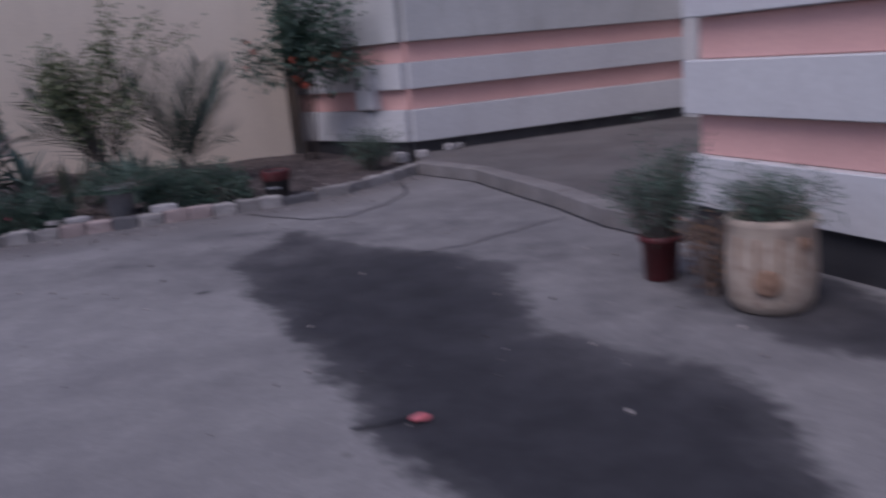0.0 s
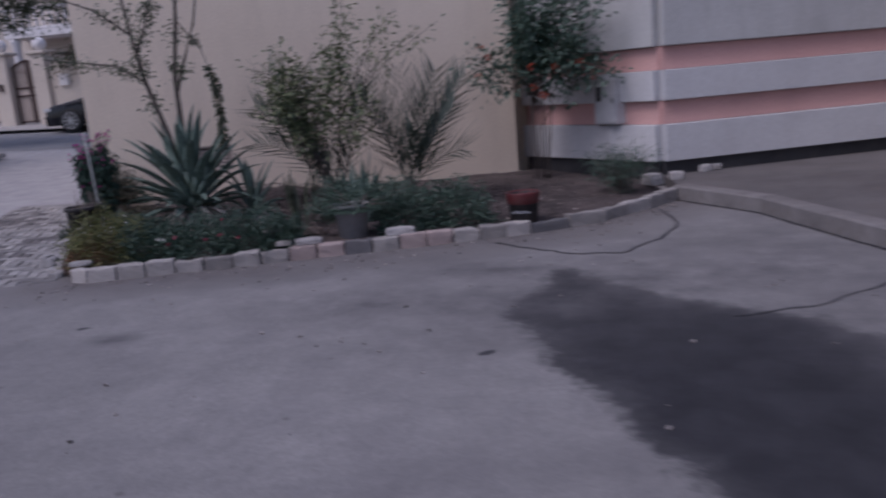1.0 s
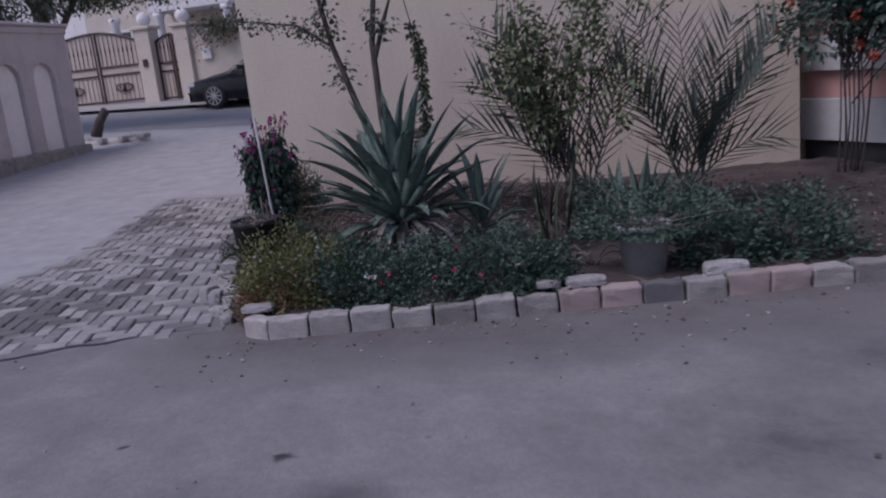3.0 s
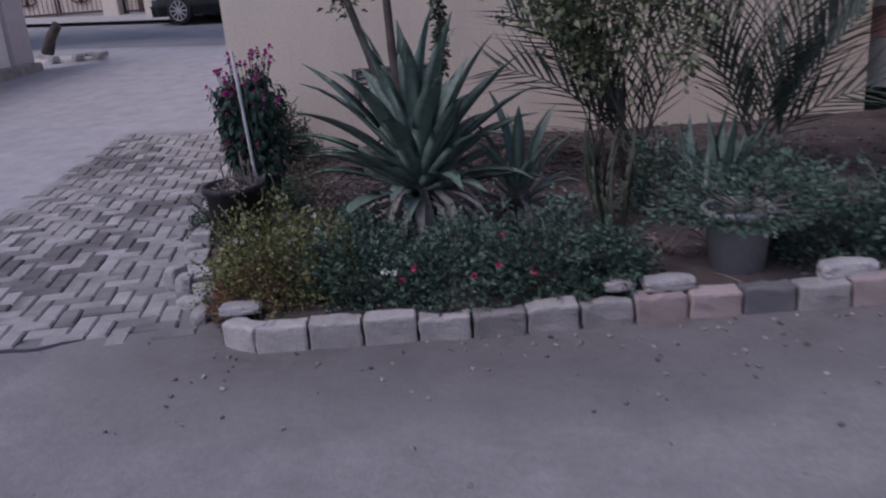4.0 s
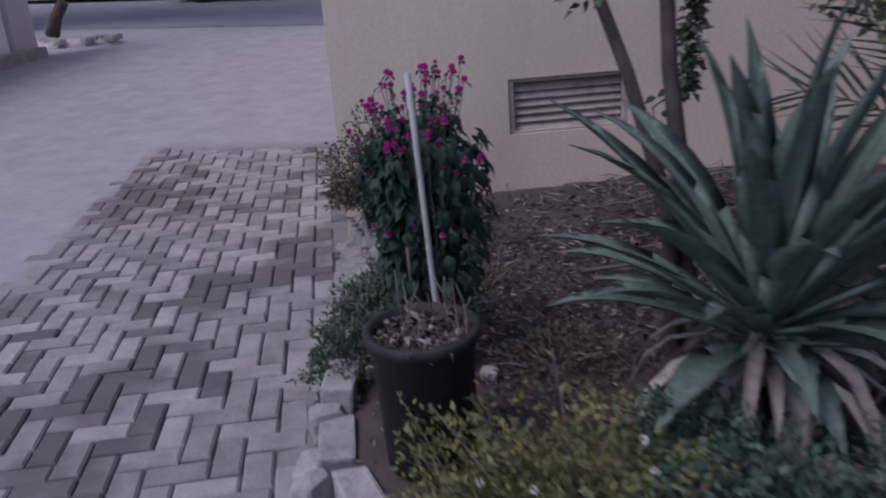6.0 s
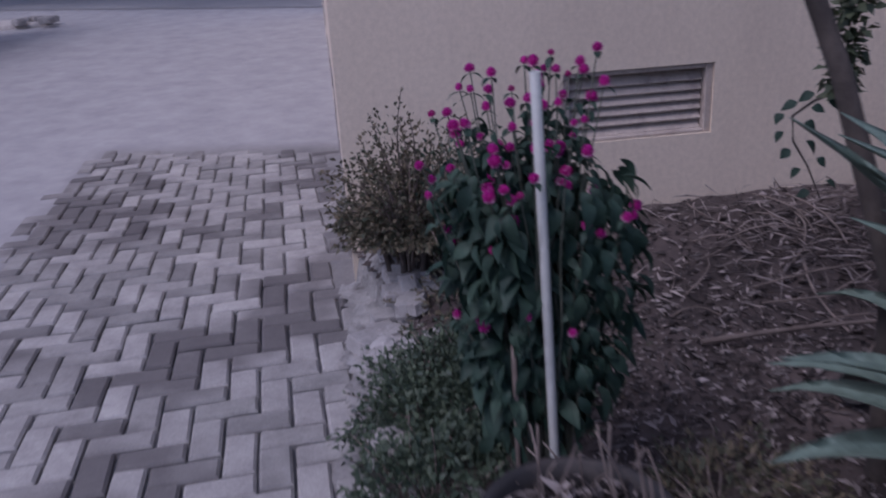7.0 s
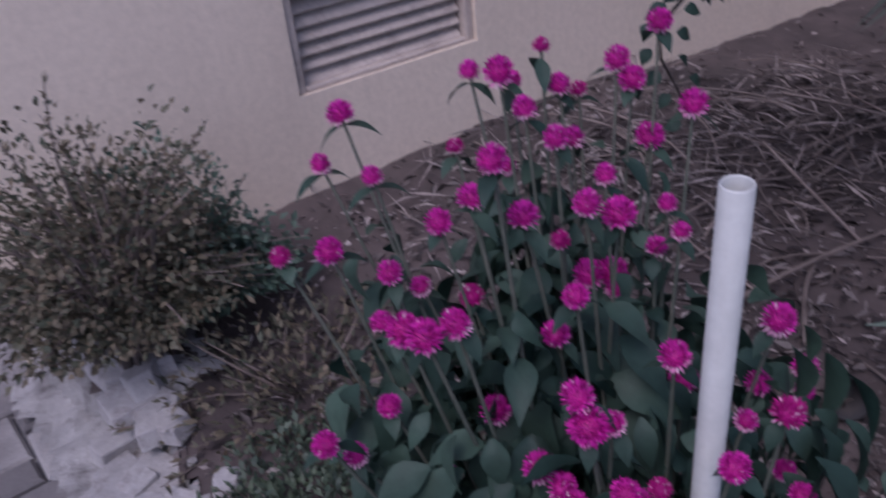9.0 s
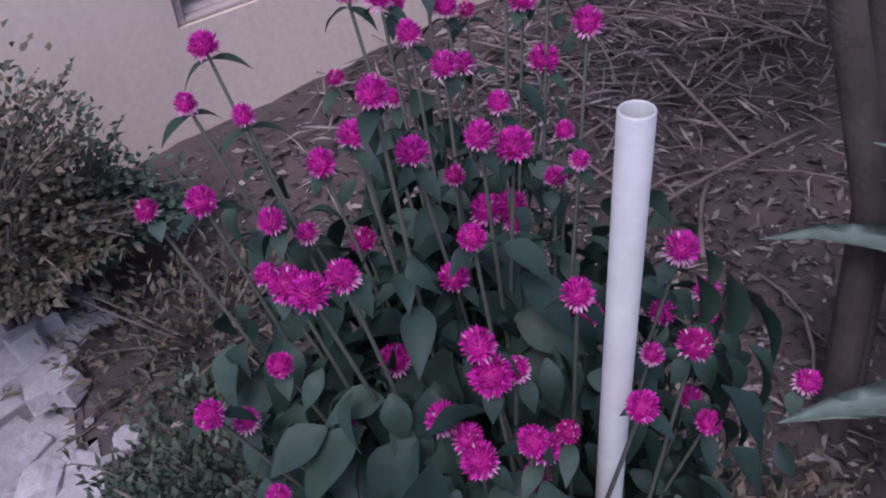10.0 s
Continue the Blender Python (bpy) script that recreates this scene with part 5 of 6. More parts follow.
def date_palm(x, y, fronds, label, seed, leaflet=0.40):
    """Stiff arching fronds from one foot, each stem with its fan of leaflets."""
    z = soil_z(x, y) - 0.02
    palm = thing("date_palm", x, y, z, label, "palm", "date palms")
    part("trunk", smooth(lathe(bmesh.new(), [(0.06, 0), (0.09, 0.08), (0.07, 0.2), (0.03, 0.3)], 10, 0.03)), M_BARK, palm)
    for k, (tip, sag, pairs) in enumerate(fronds):
        lv, wd = Leaves(), bmesh.new()
        frond(lv, wd, (0, 0, 0.15), tip, sag, leaflet, seed + k, pairs)
        st = part("frond_stem", wd, M_STEM, palm)
        lv.object("leaflet_fan", M_PALM, st)


date_palm(-2.72, 9.75, [((0.66, 0.1, 1.30), 0.05, 17), ((0.36, 0.05, 1.38), 0.03, 17), ((-0.02, 0.05, 1.42), 0.0, 17), ((0.55, -0.1, 1.0), 0.06, 15), ((0.22, -0.1, 1.12), 0.04, 14), ((-0.32, 0.0, 1.50), 0.02, 17), ((0.62, -0.15, 0.55), 0.10, 11), ((-0.25, -0.15, 0.95), 0.05, 13), ((0.10, -0.25, 0.80), 0.08, 12), ((-0.50, 0.15, 1.15), 0.05, 14)], "young date palm with stiff feathered fronds", 80)
date_palm(-3.40, 9.62, [((-0.62, -0.1, 1.48), 0.06, 17), ((-0.78, -0.15, 1.12), 0.10, 17), ((-0.55, -0.2, 0.98), 0.10, 15), ((-0.25, -0.05, 1.48), 0.02, 17), ((0.08, 0.0, 1.50), 0.0, 16), ((0.34, 0.0, 1.25), 0.05, 14), ((-0.90, 0.0, 0.75), 0.15, 14)], "date palm clump tangled in the leafy shrub", 120)

# orange-flowered shrub on canes at the villa corner
r = random.Random(91)
limbs = [((r.uniform(-0.12, 0.12), r.uniform(-0.08, 0.08), r.uniform(0.75, 1.1)), (r.uniform(-0.30, 0.72), r.uniform(-0.5, 0.3), r.uniform(1.25, 2.2)), 0.1) for _ in range(30)]
limbs += [((0, 0, 0.9), (-0.62, -0.35, 1.30), 0.15), ((0, 0, 0.9), (-0.55, -0.4, 1.12), 0.12), ((0, 0, 1.0), (-0.7, -0.38, 1.45), 0.1), ((0, 0, 0.6), (0.85, -0.3, 1.18), 0.2)]
ob = branchy("orange_blossom_shrub", -1.42, 11.05, 0.08, limbs, M_DARKLEAF, 0.075, "tall shrub with hanging orange blossoms on canes", "shrub", 92, stem=0.007, density=300, spread=0.085, start=0.3)
sprinkle(ob, "blossom", M_ORANGE, [Vector((-0.02, -0.42, 1.08)), Vector((0.06, -0.45, 1.0)), Vector((0.10, -0.40, 0.97)), Vector((-0.04, -0.42, 1.30)), Vector((0.22, -0.42, 1.28)), Vector((0.48, -0.35, 1.32)), Vector((-0.50, -0.38, 1.44)), Vector((-0.58, -0.36, 1.56)), Vector((0.62, -0.3, 1.14)), Vector((-0.62, -0.36, 1.25))], 0.058, 93, "hanging orange blossom")
for k in range(4):
    bm = bmesh.new()
    tube(bm, [(0.05 * k - 0.1, 0.02 * k, -0.02), (0.05 * k - 0.08 + 0.02 * (k % 2), 0, 0.5), (0.045 * k - 0.08, 0.02, 1.25)], 0.007, 6)
    part("cane", bm, M_TWIG, ob, "pale bamboo cane")
for x0, y0, x1, y1 in ((0.02, 0.02, 0.03, -0.02), (-0.05, 0.0, -0.10, -0.06), (0.07, -0.01, 0.16, -0.05)):
    bm = bmesh.new()
    tube(bm, bend((x0, y0, -0.02), (x1, y1, 1.2), 0.0, 0.03, 6), [0.010, 0.009, 0.009, 0.008, 0.008, 0.007, 0.006], 6)
    part("stem", bm, M_BARK, ob)

# ---- pots, stones and small things in the yard ----
M_BLACKPOT = rough_paint("black_plastic_pot", (0.012, 0.012, 0.014), (0.03, 0.028, 0.03), 5.0, 60.0, 0.72, 0.3, dirt=(0.075, 0.058, 0.052), dirt_amount=0.7)
M_GREYPOT = rough_paint("grey_concrete_pot", (0.26, 0.26, 0.27), (0.36, 0.36, 0.36), 4.0, 60.0, 0.9, 0.4, dirt_amount=0.4)
M_REDPOT = rough_paint("red_plastic_pot", (0.075, 0.012, 0.014), (0.13, 0.021, 0.024), 4.0, 60.0, 0.5, 0.1, dirt_amount=0.35)
M_URN = rough_paint("cream_urn", (0.33, 0.265, 0.21), (0.48, 0.40, 0.325), 5.0, 50.0, 0.85, 0.4, dirt=(0.16, 0.10, 0.085), dirt_amount=0.85)
M_BROWN = rough_paint("brown_urn_relief", (0.20, 0.12, 0.08), (0.30, 0.19, 0.13), 6.0, 50.0, 0.85, 0.4)


def pot(name, x, y, z, r0, r1, h, mat, label, rim=0.012, group="", soil=True, sides=28, tilt=0.0):
    ob = thing(name, x, y, z, label, "plant pot", group)
    if tilt:
        ob.matrix_world = pose(x, y, z, tilt, tilt * 0.6, 0)
    bm = lathe(bmesh.new(), [(r0 * 0.9, 0.0), (r0, 0.005), (r1 - 0.004, h - 0.035), (r1 + rim, h - 0.032), (r1 + rim, h - 0.004), (r1 + rim - 0.005, h), (r1 - 0.008, h - 0.002), (r1 - 0.012, h - 0.05), (r0 * 0.92, h * 0.45)], sides, 0.004)
    part("shell", bm, mat, ob)
    if soil:
        b = lathe(bmesh.new(), [(r1 * 0.2, h * 0.5), (r1 - 0.016, h - 0.06), (r1 * 0.5, h - 0.045), (0.01, h - 0.05)], 20, 0.01)
        part("potting_soil", b, M_SOIL, ob)
    return ob


bp = pot("black_pot", -5.34, 8.15, 0.08, 0.125, 0.148, 0.42, M_BLACKPOT, "large black plastic pot with withered stalks")
lv = Leaves()
r = random.Random(5)
for n in range(46):
    a, k = r.uniform(0, 6.28), 0.125 * math.sqrt(r.random())
    p = Vector((k * math.cos(a), k * math.sin(a), 0.355))
    sb = bmesh.new()
    tall = r.uniform(0.03, 0.10) if n < 36 else r.uniform(0.12, 0.22)
    tube(sb, bend(p, p + Vector((r.uniform(-0.07, 0.07), r.uniform(-0.07, 0.07), tall)), 0, r.uniform(-0.02, 0.02), 4), [0.0036, 0.0032, 0.0028, 0.0024, 0.002], 4)
    part("stalk", sb, M_TWIG, bp)
for n in range(420):
    a, k = r.uniform(0, 6.28), 0.132 * math.sqrt(r.random())
    p = Vector((k * math.cos(a), k * math.sin(a), 0.362 + r.uniform(0, 0.045)))
    lv.leaf(frame_at(p, (r.uniform(-1, 1), r.uniform(-1, 1), r.uniform(-0.3, 0.5)), r.uniform(-1.2, 1.2)), 0.045 * r.uniform(0.4, 1.3), 0.014 * r.uniform(0.4, 1.3), 0.5, 0.3)
lv.object("dead_foliage", M_LITTER, bp)
gp = pot("concrete_pot", -2.93, 8.19, 0.06, 0.115, 0.145, 0.31, M_GREYPOT, "grey concrete pot behind the kerb")
for x, y in ((-4.30, 7.99), (-3.56, 7.99)):
    pot("white_pot", x, y, 0.07, 0.075, 0.095, 0.16, M_STONE, "small whitish plant pot hidden among low shrubs", 0.008, "white pots")
rp = pot("black_pot", -1.50, 8.47, 0.06, 0.115, 0.135, 0.27, M_BLACKPOT, "black planter with a red rim band", 0.004)
part("rim_band", lathe(bmesh.new(), [(0.132, 0.185), (0.137, 0.19), (0.144, 0.272), (0.143, 0.278), (0.132, 0.279), (0.126, 0.25)], 28), M_REDPOT, rp, "dull red rim band")
M_FADED = plain("faded_print", (0.30, 0.31, 0.33), 0.6)
for k in range(5):
    b = box(bmesh.new(), -0.02, 0.02, -0.002, 0.002, -0.006, 0.006, 0.001, pose(0.055 * (k - 2) * 0.75, 0, 0, 0, 0, 0))
    o = part("print_bar", b, M_FADED, rp)
    a = radians(-100 + 15 * (k - 2))
    o.matrix_basis = pose(0.122 * math.cos(a), 0.122 * math.sin(a), 0.115 + 0.012 * (k % 2), 0, 0, math.degrees(a) + 90)
    for v in o.data.vertices:
        v.co.x -= 0.055 * (k - 2) * 0.75

# urn planter and red pot by the striped wall
urn = thing("urn_planter", 1.45, 4.05, 0.0, "cream barrel urn planter with worn brown relief", "planter")
prof = [(0.15, 0.0), (0.175, 0.012), (0.195, 0.06), (0.205, 0.17), (0.20, 0.30), (0.195, 0.39), (0.205, 0.415), (0.205, 0.44), (0.19, 0.45), (0.175, 0.43), (0.17, 0.36)]
part("body", lathe(bmesh.new(), prof, 36, 0.004), M_URN, urn)
part("potting_soil", lathe(bmesh.new(), [(0.10, 0.28), (0.168, 0.385), (0.08, 0.40), (0.01, 0.40)], 20, 0.01), M_SOIL, urn)
for a, z, rr in ((-118, 0.17, 0.062), (-70, 0.34, 0.03)):
    b = lathe(bmesh.new(), [(rr, -0.012), (rr, 0.008), (rr * 0.75, 0.016), (rr * 0.5, 0.008), (rr * 0.3, 0.02), (0.004, 0.022)], 20, 0.004)
    o = part("relief", b, M_BROWN, urn, "worn brown relief boss")
    o.matrix_basis = pose(0, 0, z, 0, 0, a) @ pose(0.203, 0, 0, 0, 90, 0)
for k in range(4):
    b = bmesh.new()
    tube(b, bend((0, 0, 0.20), (0, 0, 0.37), 0, 0.0, 4), 0.008, 6)
    o = part("relief", b, M_BROWN, urn)
    o.matrix_basis = pose(0, 0, 0, 0, 0, -160 + 28 * k) @ pose(0.198, 0, 0)
shrub("urn_plant", 1.45, 4.05, 0.39, 0.30, 0.26, 0.22, 1500, 0.05, 0.008, M_DARKLEAF, "dark spiky plant spilling from the urn", "plant", stems=40, seed=101, up=0.5)
pot("red_pot", 1.12, 4.68, 0.0, 0.085, 0.105, 0.25, M_REDPOT, "dull red plastic pot holding a bush", 0.012)
shrub("potted_bush", 1.12, 4.70, 0.20, 0.27, 0.25, 0.50, 3000, 0.045, 0.008, M_DARKLEAF, "fine-leaved dark bush in the red pot", "shrub", stems=50, seed=102, up=0.8)
shrub("withered_plant", 1.27, 4.30, 0.0, 0.16, 0.16, 0.42, 500, 0.035, 0.012, M_RUSTLEAF, "withered reddish plant between the pots", "plant", stems=30, seed=103)


def rock(name, x, y, z, sx, sy, sz, seed, mat, label, group="", rz=0.0):
    b = bmesh.new()
    bmesh.ops.create_icosphere(b, subdivisions=3, radius=1.0)
    for v in b.verts:
        n = noise.noise(v.co * 1.6 + Vector((seed * 3.3, 0, 0))) * 0.38 + 0.20 * noise.noise(v.co * 3.3 + Vector((seed, 0, 0))) + 0.07 * noise.noise(v.co * 8.0 + Vector((0, seed, 0)))
        c = v.co * (1 + n)
        k = max(abs(c.x), abs(c.y), abs(c.z))
        c = c.lerp(c / max(k, 0.3), 0.72)
        v.co = Vector((c.x * sx, c.y * sy, max(-0.6, c.z) * sz))
    o = part(name, b, mat, None)
    o.matrix_world = pose(x, y, z, 0, 0, rz)
    return tagged(o, label, "stone", group)


# broken stones along the lane side of the bed, and lying on the kerb
r = random.Random(8)
for i in range(15):
    p, d = along(SIDE_LINE, 0.28 + i * 0.185)
    big = i in (2, 3, 5, 8, 11)
    rock("edge_rock", p.x + r.uniform(-0.05, 0.06), p.y + r.uniform(-0.03, 0.03), 0.02 if not big else 0.05, r.uniform(0.035, 0.06), r.uniform(0.045, 0.075), 0.07 if big else 0.035, 200 + i, M_STONE, "whitewashed broken stone edging the paved strip", "edging stones", r.uniform(0, 180))
for x, y, w, hh, a in ((-5.74, 8.44, 0.10, 0.17, 14), (-5.66, 8.20, 0.11, 0.09, 22), (-5.50, 7.96, 0.10, 0.10, 38), (-5.34, 7.76, 0.10, 0.09, 44), (-5.80, 8.70, 0.09, 0.08, 12)):
    b = box(bmesh.new(), -0.055, 0.055, -w, w, 0.0, hh, 0.012, seg=2)
    for v in b.verts:
        v.co += 0.012 * Vector(noise.noise_vector(v.co * 11 + Vector((x * 9, y, 0))))
    blk = part("edging_block", b, M_STONE, None)
    blk.matrix_world = pose(x, y, 0.0, 2, 3, a)
    tagged(blk, "whitewashed broken concrete block edging the bed", "block", "edging blocks")
for x, y, sx, sy, sz, sd in ((-4.98, 7.44, 0.09, 0.05, 0.022, 1), (-3.22, 7.86, 0.11, 0.05, 0.032, 2), (-2.50, 8.07, 0.12, 0.05, 0.042, 3), (-3.42, 7.83, 0.07, 0.05, 0.025, 4)):
    rock("kerb_rock", x, y, 0.128, sx, sy, sz, 220 + sd, M_STONE if sd != 4 else M_KERB, "flat pale stone lying on the kerb", "stones on the kerb", 18)
for i, (x, y, s) in enumerate(((-0.02, 10.25, 0.075), (0.35, 10.72, 0.07), (0.48, 10.80, 0.055), (-0.28, 10.05, 0.10))):
    rock("loose_rock", x, y, 0.15, s, s * 0.8, s * 0.7, 240 + i, M_STONE, "pale loose stone near the slab corner", "loose stones", 40 * i)
for i in range(9):
    x, y = -5.75 + r.uniform(-0.12, 0.5), 8.5 + r.uniform(-0.2, 1.2)
    rock("loose_rock", x, y, soil_z(x, y) + 0.01, 0.03, 0.026, 0.02, 260 + i, M_STONE, "small pale stone on the earth", "small stones", 40 * i)

# meter box on the short striped wall
box_a = Vector((-0.13, 10.66)) - Vector((-1.62, 12.3))
wall_turn = math.degrees(math.atan2(box_a.y, box_a.x))
mb = thing("meter_box", -0.56, 11.15, 0.675, "pale grey utility meter box fixed to the wall", "meter box", rz=wall_turn)
M_BOX = plain("grey_box_paint", (0.56, 0.56, 0.57), 0.5)
part("cabinet", box(bmesh.new(), -0.17, 0.17, -0.16, -0.005, 0.0, 0.53, 0.008, seg=2), M_BOX, mb)
part("door", box(bmesh.new(), -0.155, 0.155, -0.172, -0.161, 0.02, 0.51, 0.004), M_BOX, mb)
part("window", box(bmesh.new(), -0.12, -0.04, -0.178, -0.173, 0.26, 0.42, 0.002), M_BLACK, mb, "dark reading window")
part("latch", box(bmesh.new(), 0.12, 0.14, -0.184, -0.173, 0.24, 0.29, 0.003), M_BLACK, mb)
b = bmesh.new()
tube(b, [(0.0, -0.09, 0.0), (0.0, -0.09, -0.55)], 0.02, 10)
part("conduit", b, M_BOX, mb)

# second vent, behind the palm
copy_thing(vent, VILLA @ Matrix.Translation((2.475, 0, -0.01)))

# stick and wrapper on the stain
b = bmesh.new()
tube(b, [(0, 0, 0.006), (0.12, 0.015, 0.008), (0.24, 0.05, 0.006)], 0.005, 6)
o = part("stick", b, M_BLACK, None)
o.matrix_world = pose(-0.50, 3.17, 0.004)
tagged(o, "thin dark stick lying on the concrete", "stick")
b = bmesh.new()
bmesh.ops.create_icosphere(b, subdivisions=2, radius=0.04)
for v in b.verts:
    v.co = Vector((v.co.x, v.co.y * 0.5, v.co.z * 0.3 + 0.012)) + 0.012 * Vector(noise.noise_vector(v.co * 40))
o = part("wrapper", b, plain("pink_wrapper_foil", (0.6, 0.16, 0.18), 0.4), None)
o.matrix_world = pose(-0.25, 3.19, 0.004, 0, 0, 20)
tagged(o, "crumpled pink wrapper on the wet stain", "wrapper")

# white rubble heaped between the strip and the dusty bush, on spilled cement
SPILL = [(-6.42, 10.12), (-6.28, 9.75), (-6.20, 9.45), (-6.10, 9.2), (-5.97, 8.9), (-5.88, 8.95), (-5.90, 9.25), (-5.95, 9.5), (-5.88, 9.7), (-5.92, 9.95), (-6.05, 10.02), (-6.25, 10.10)]


def spill_z(x, y):
    z = soil_z(x, y) if inside(BED, x, y) else 0.03
    return max(z, 0.03) + 0.004 + 0.022 * noise.noise((x * 9, y * 9, 3)) + 0.010 * noise.noise((x * 24, y * 24, 7))


def broken_slab(x, y, z, w, d, h, seed, rx, ry, rz, label, group):
    """A broken piece of whitewashed concrete: an uneven many-sided slab with chipped edges."""
    r = random.Random(seed)
    b = bmesh.new()
    n = r.randint(5, 7)
    ring = []
    for k in range(n):
        a = 2 * math.pi * (k + r.uniform(-0.25, 0.25)) / n
        q = r.uniform(0.75, 1.1)
        ring.append((w * q * math.cos(a), d * q * math.sin(a)))
    low = [b.verts.new((px * 1.05, py * 1.05, -h)) for px, py in ring]
    high = [b.verts.new((px, py, h * r.uniform(0.75, 1.1))) for px, py in ring]
    b.faces.new(high)
    b.faces.new(low[::-1])
    for k in range(n):
        b.faces.new((low[k], low[(k + 1) % n], high[(k + 1) % n], high[k]))
    bmesh.ops.bevel(b, geom=b.edges[:], offset=min(w, d, h) * 0.16, segments=2, affect="EDGES", profile=0.6)
    for v in b.verts:
        v.co += 0.10 * h * Vector(noise.noise_vector(v.co * 30 + Vector((seed, 0, 0))))
    o = part("rubble_stone", b, M_STONE, None)
    o.matrix_world = pose(x, y, z, rx, ry, rz)
    return tagged(o, label, "stone", group)


r = random.Random(270)
for i in range(20):
    u = i / 19
    x, y = -6.08 + 0.05 * math.sin(5 * u) + r.uniform(-0.07, 0.09), 9.42 + 0.72 * u + r.uniform(-0.04, 0.04)
    s = r.uniform(0.05, 0.11)
    broken_slab(x, y, spill_z(x, y) + r.uniform(0.005, 0.03), s, s * r.uniform(0.55, 0.9), r.uniform(0.02, 0.04), 270 + i, r.uniform(-14, 14), r.uniform(-14, 14), r.uniform(0, 180), "whitewashed rubble stone heaped beside the strip", "rubble stones")
for x, y, w, a in ((-5.98, 9.36, 0.12, 30), (-5.90, 9.14, 0.10, 70), (-5.86, 8.92, 0.11, 10), (-5.94, 9.24, 0.07, 120), (-5.80, 8.72, 0.09, 50), (-6.02, 9.52, 0.10, 95)):
    broken_slab(x, y, spill_z(x, y) + 0.02, w, w * 0.7, 0.04, int(-x * 100 + y * 10), 6, -8, a, "whitewashed broken slab at the edge of the bed", "rubble stones")

# cement spilled round the foot of the dusty bush
verts, faces, at = [], [], {}
for i in range(34):
    for j in range(64):
        px, py = -6.46 + 0.02 * i, 8.88 + 0.02 * j
        q = 0.09 * noise.noise((px * 9, py * 9, 11.0))
        if inside(SPILL, px + 0.01 + q, py + 0.01 - q) and (Vector((px, py)) - C0).dot(V) < -0.03:
            f = []
            for a, c in ((i, j), (i + 1, j), (i + 1, j + 1), (i, j + 1)):
                if (a, c) not in at:
                    at[a, c] = len(verts)
                    vx, vy = -6.46 + 0.02 * a, 8.88 + 0.02 * c
                    verts.append((vx, vy, spill_z(vx, vy)))
                f.append(at[a, c])
            faces.append(f)
me = bpy.data.meshes.new("cement_spill")
me.from_pydata(verts, [], faces)
me.materials.append(rough_paint("pale_spilled_cement", (0.20, 0.195, 0.195), (0.38, 0.37, 0.365), 7.0, 60.0, 0.95, 0.9, dirt=(0.07, 0.06, 0.058), dirt_amount=0.95))
tagged(new("cement_spill", me), "rough pale cement spilled along the strip's edge", "cement", kind="structure")


# ---- litter in the bed ----
def litter(name, spots, count, size, mat, label, seed, lift=0.0, slim=1.0):
    r = random.Random(seed)
    lv = Leaves()
    n = 0
    while n < count:
        cx, cy, sx, sy = spots[r.randrange(len(spots))]
        x, y = r.gauss(cx, sx), r.gauss(cy, sy)
        if not inside(BED, x, y) or (Vector((x, y)) - C0).dot(V) > -0.05:
            continue
        n += 1
        p = Vector((x, y, soil_z(x, y) + lift * r.random() + 0.006))
        a = r.uniform(0, 6.28)
        lv.leaf(frame_at(p, (math.cos(a), math.sin(a), r.uniform(-0.05, 0.25)), r.uniform(-0.9, 0.9)), size * r.uniform(0.5, 1.6), size * slim * r.uniform(0.2, 0.5), r.uniform(0.1, 0.9), r.uniform(-0.2, 0.3))
    return tagged(lv.object(name, mat, None), label, "leaf litter", kind="stuff")


litter("dry_leaf_litter", [(-4.7, 9.3, 0.6, 0.6), (-4.4, 10.2, 0.6, 0.35), (-2.2, 9.6, 0.8, 0.8), (-3.4, 9.8, 0.9, 0.6), (-5.2, 9.3, 0.5, 0.5)], 5200, 0.038, M_LITTER, "dry curled leaves strewn over the bed", 301)
litter("dry_leaf_litter", [(-5.0, 9.0, 0.5, 0.5), (-4.5, 9.9, 0.7, 0.5), (-1.6, 9.8, 0.7, 0.8), (-5.3, 8.8, 0.4, 0.4), (-4.9, 9.0, 0.35, 0.35), (-5.3, 9.4, 0.4, 0.4)], 8000, 0.020, M_LITTER, "crumbled dry leaves on the dark earth", 302)


def sticks(name, cx, cy, sx, sy, count, ln, mat, label, seed, lift):
    r = random.Random(seed)
    b = bmesh.new()
    n = 0
    while n < count:
        x, y, a = r.gauss(cx, sx), r.gauss(cy, sy), r.uniform(0, 6.28)
        q = ln * r.uniform(0.3, 1)
        x2, y2 = x + q * math.cos(a), y + q * math.sin(a)
        if not (inside(BED, x, y) and inside(BED, x2, y2)) or max((Vector((x, y)) - C0).dot(V), (Vector((x2, y2)) - C0).dot(V)) > -0.06:
            continue
        n += 1
        h = lift * r.random()
        tube(b, bend((x, y, soil_z(x, y) + 0.005 + h), (x2, y2, soil_z(x2, y2) + 0.005 + h * r.random()), r.uniform(0, 0.03), r.uniform(-0.05, 0.05), 4), [0.0038 * r.uniform(0.4, 1.2)] * 5, 5, False)
    return tagged(part(name, b, mat, None), label, "twigs", kind="stuff")


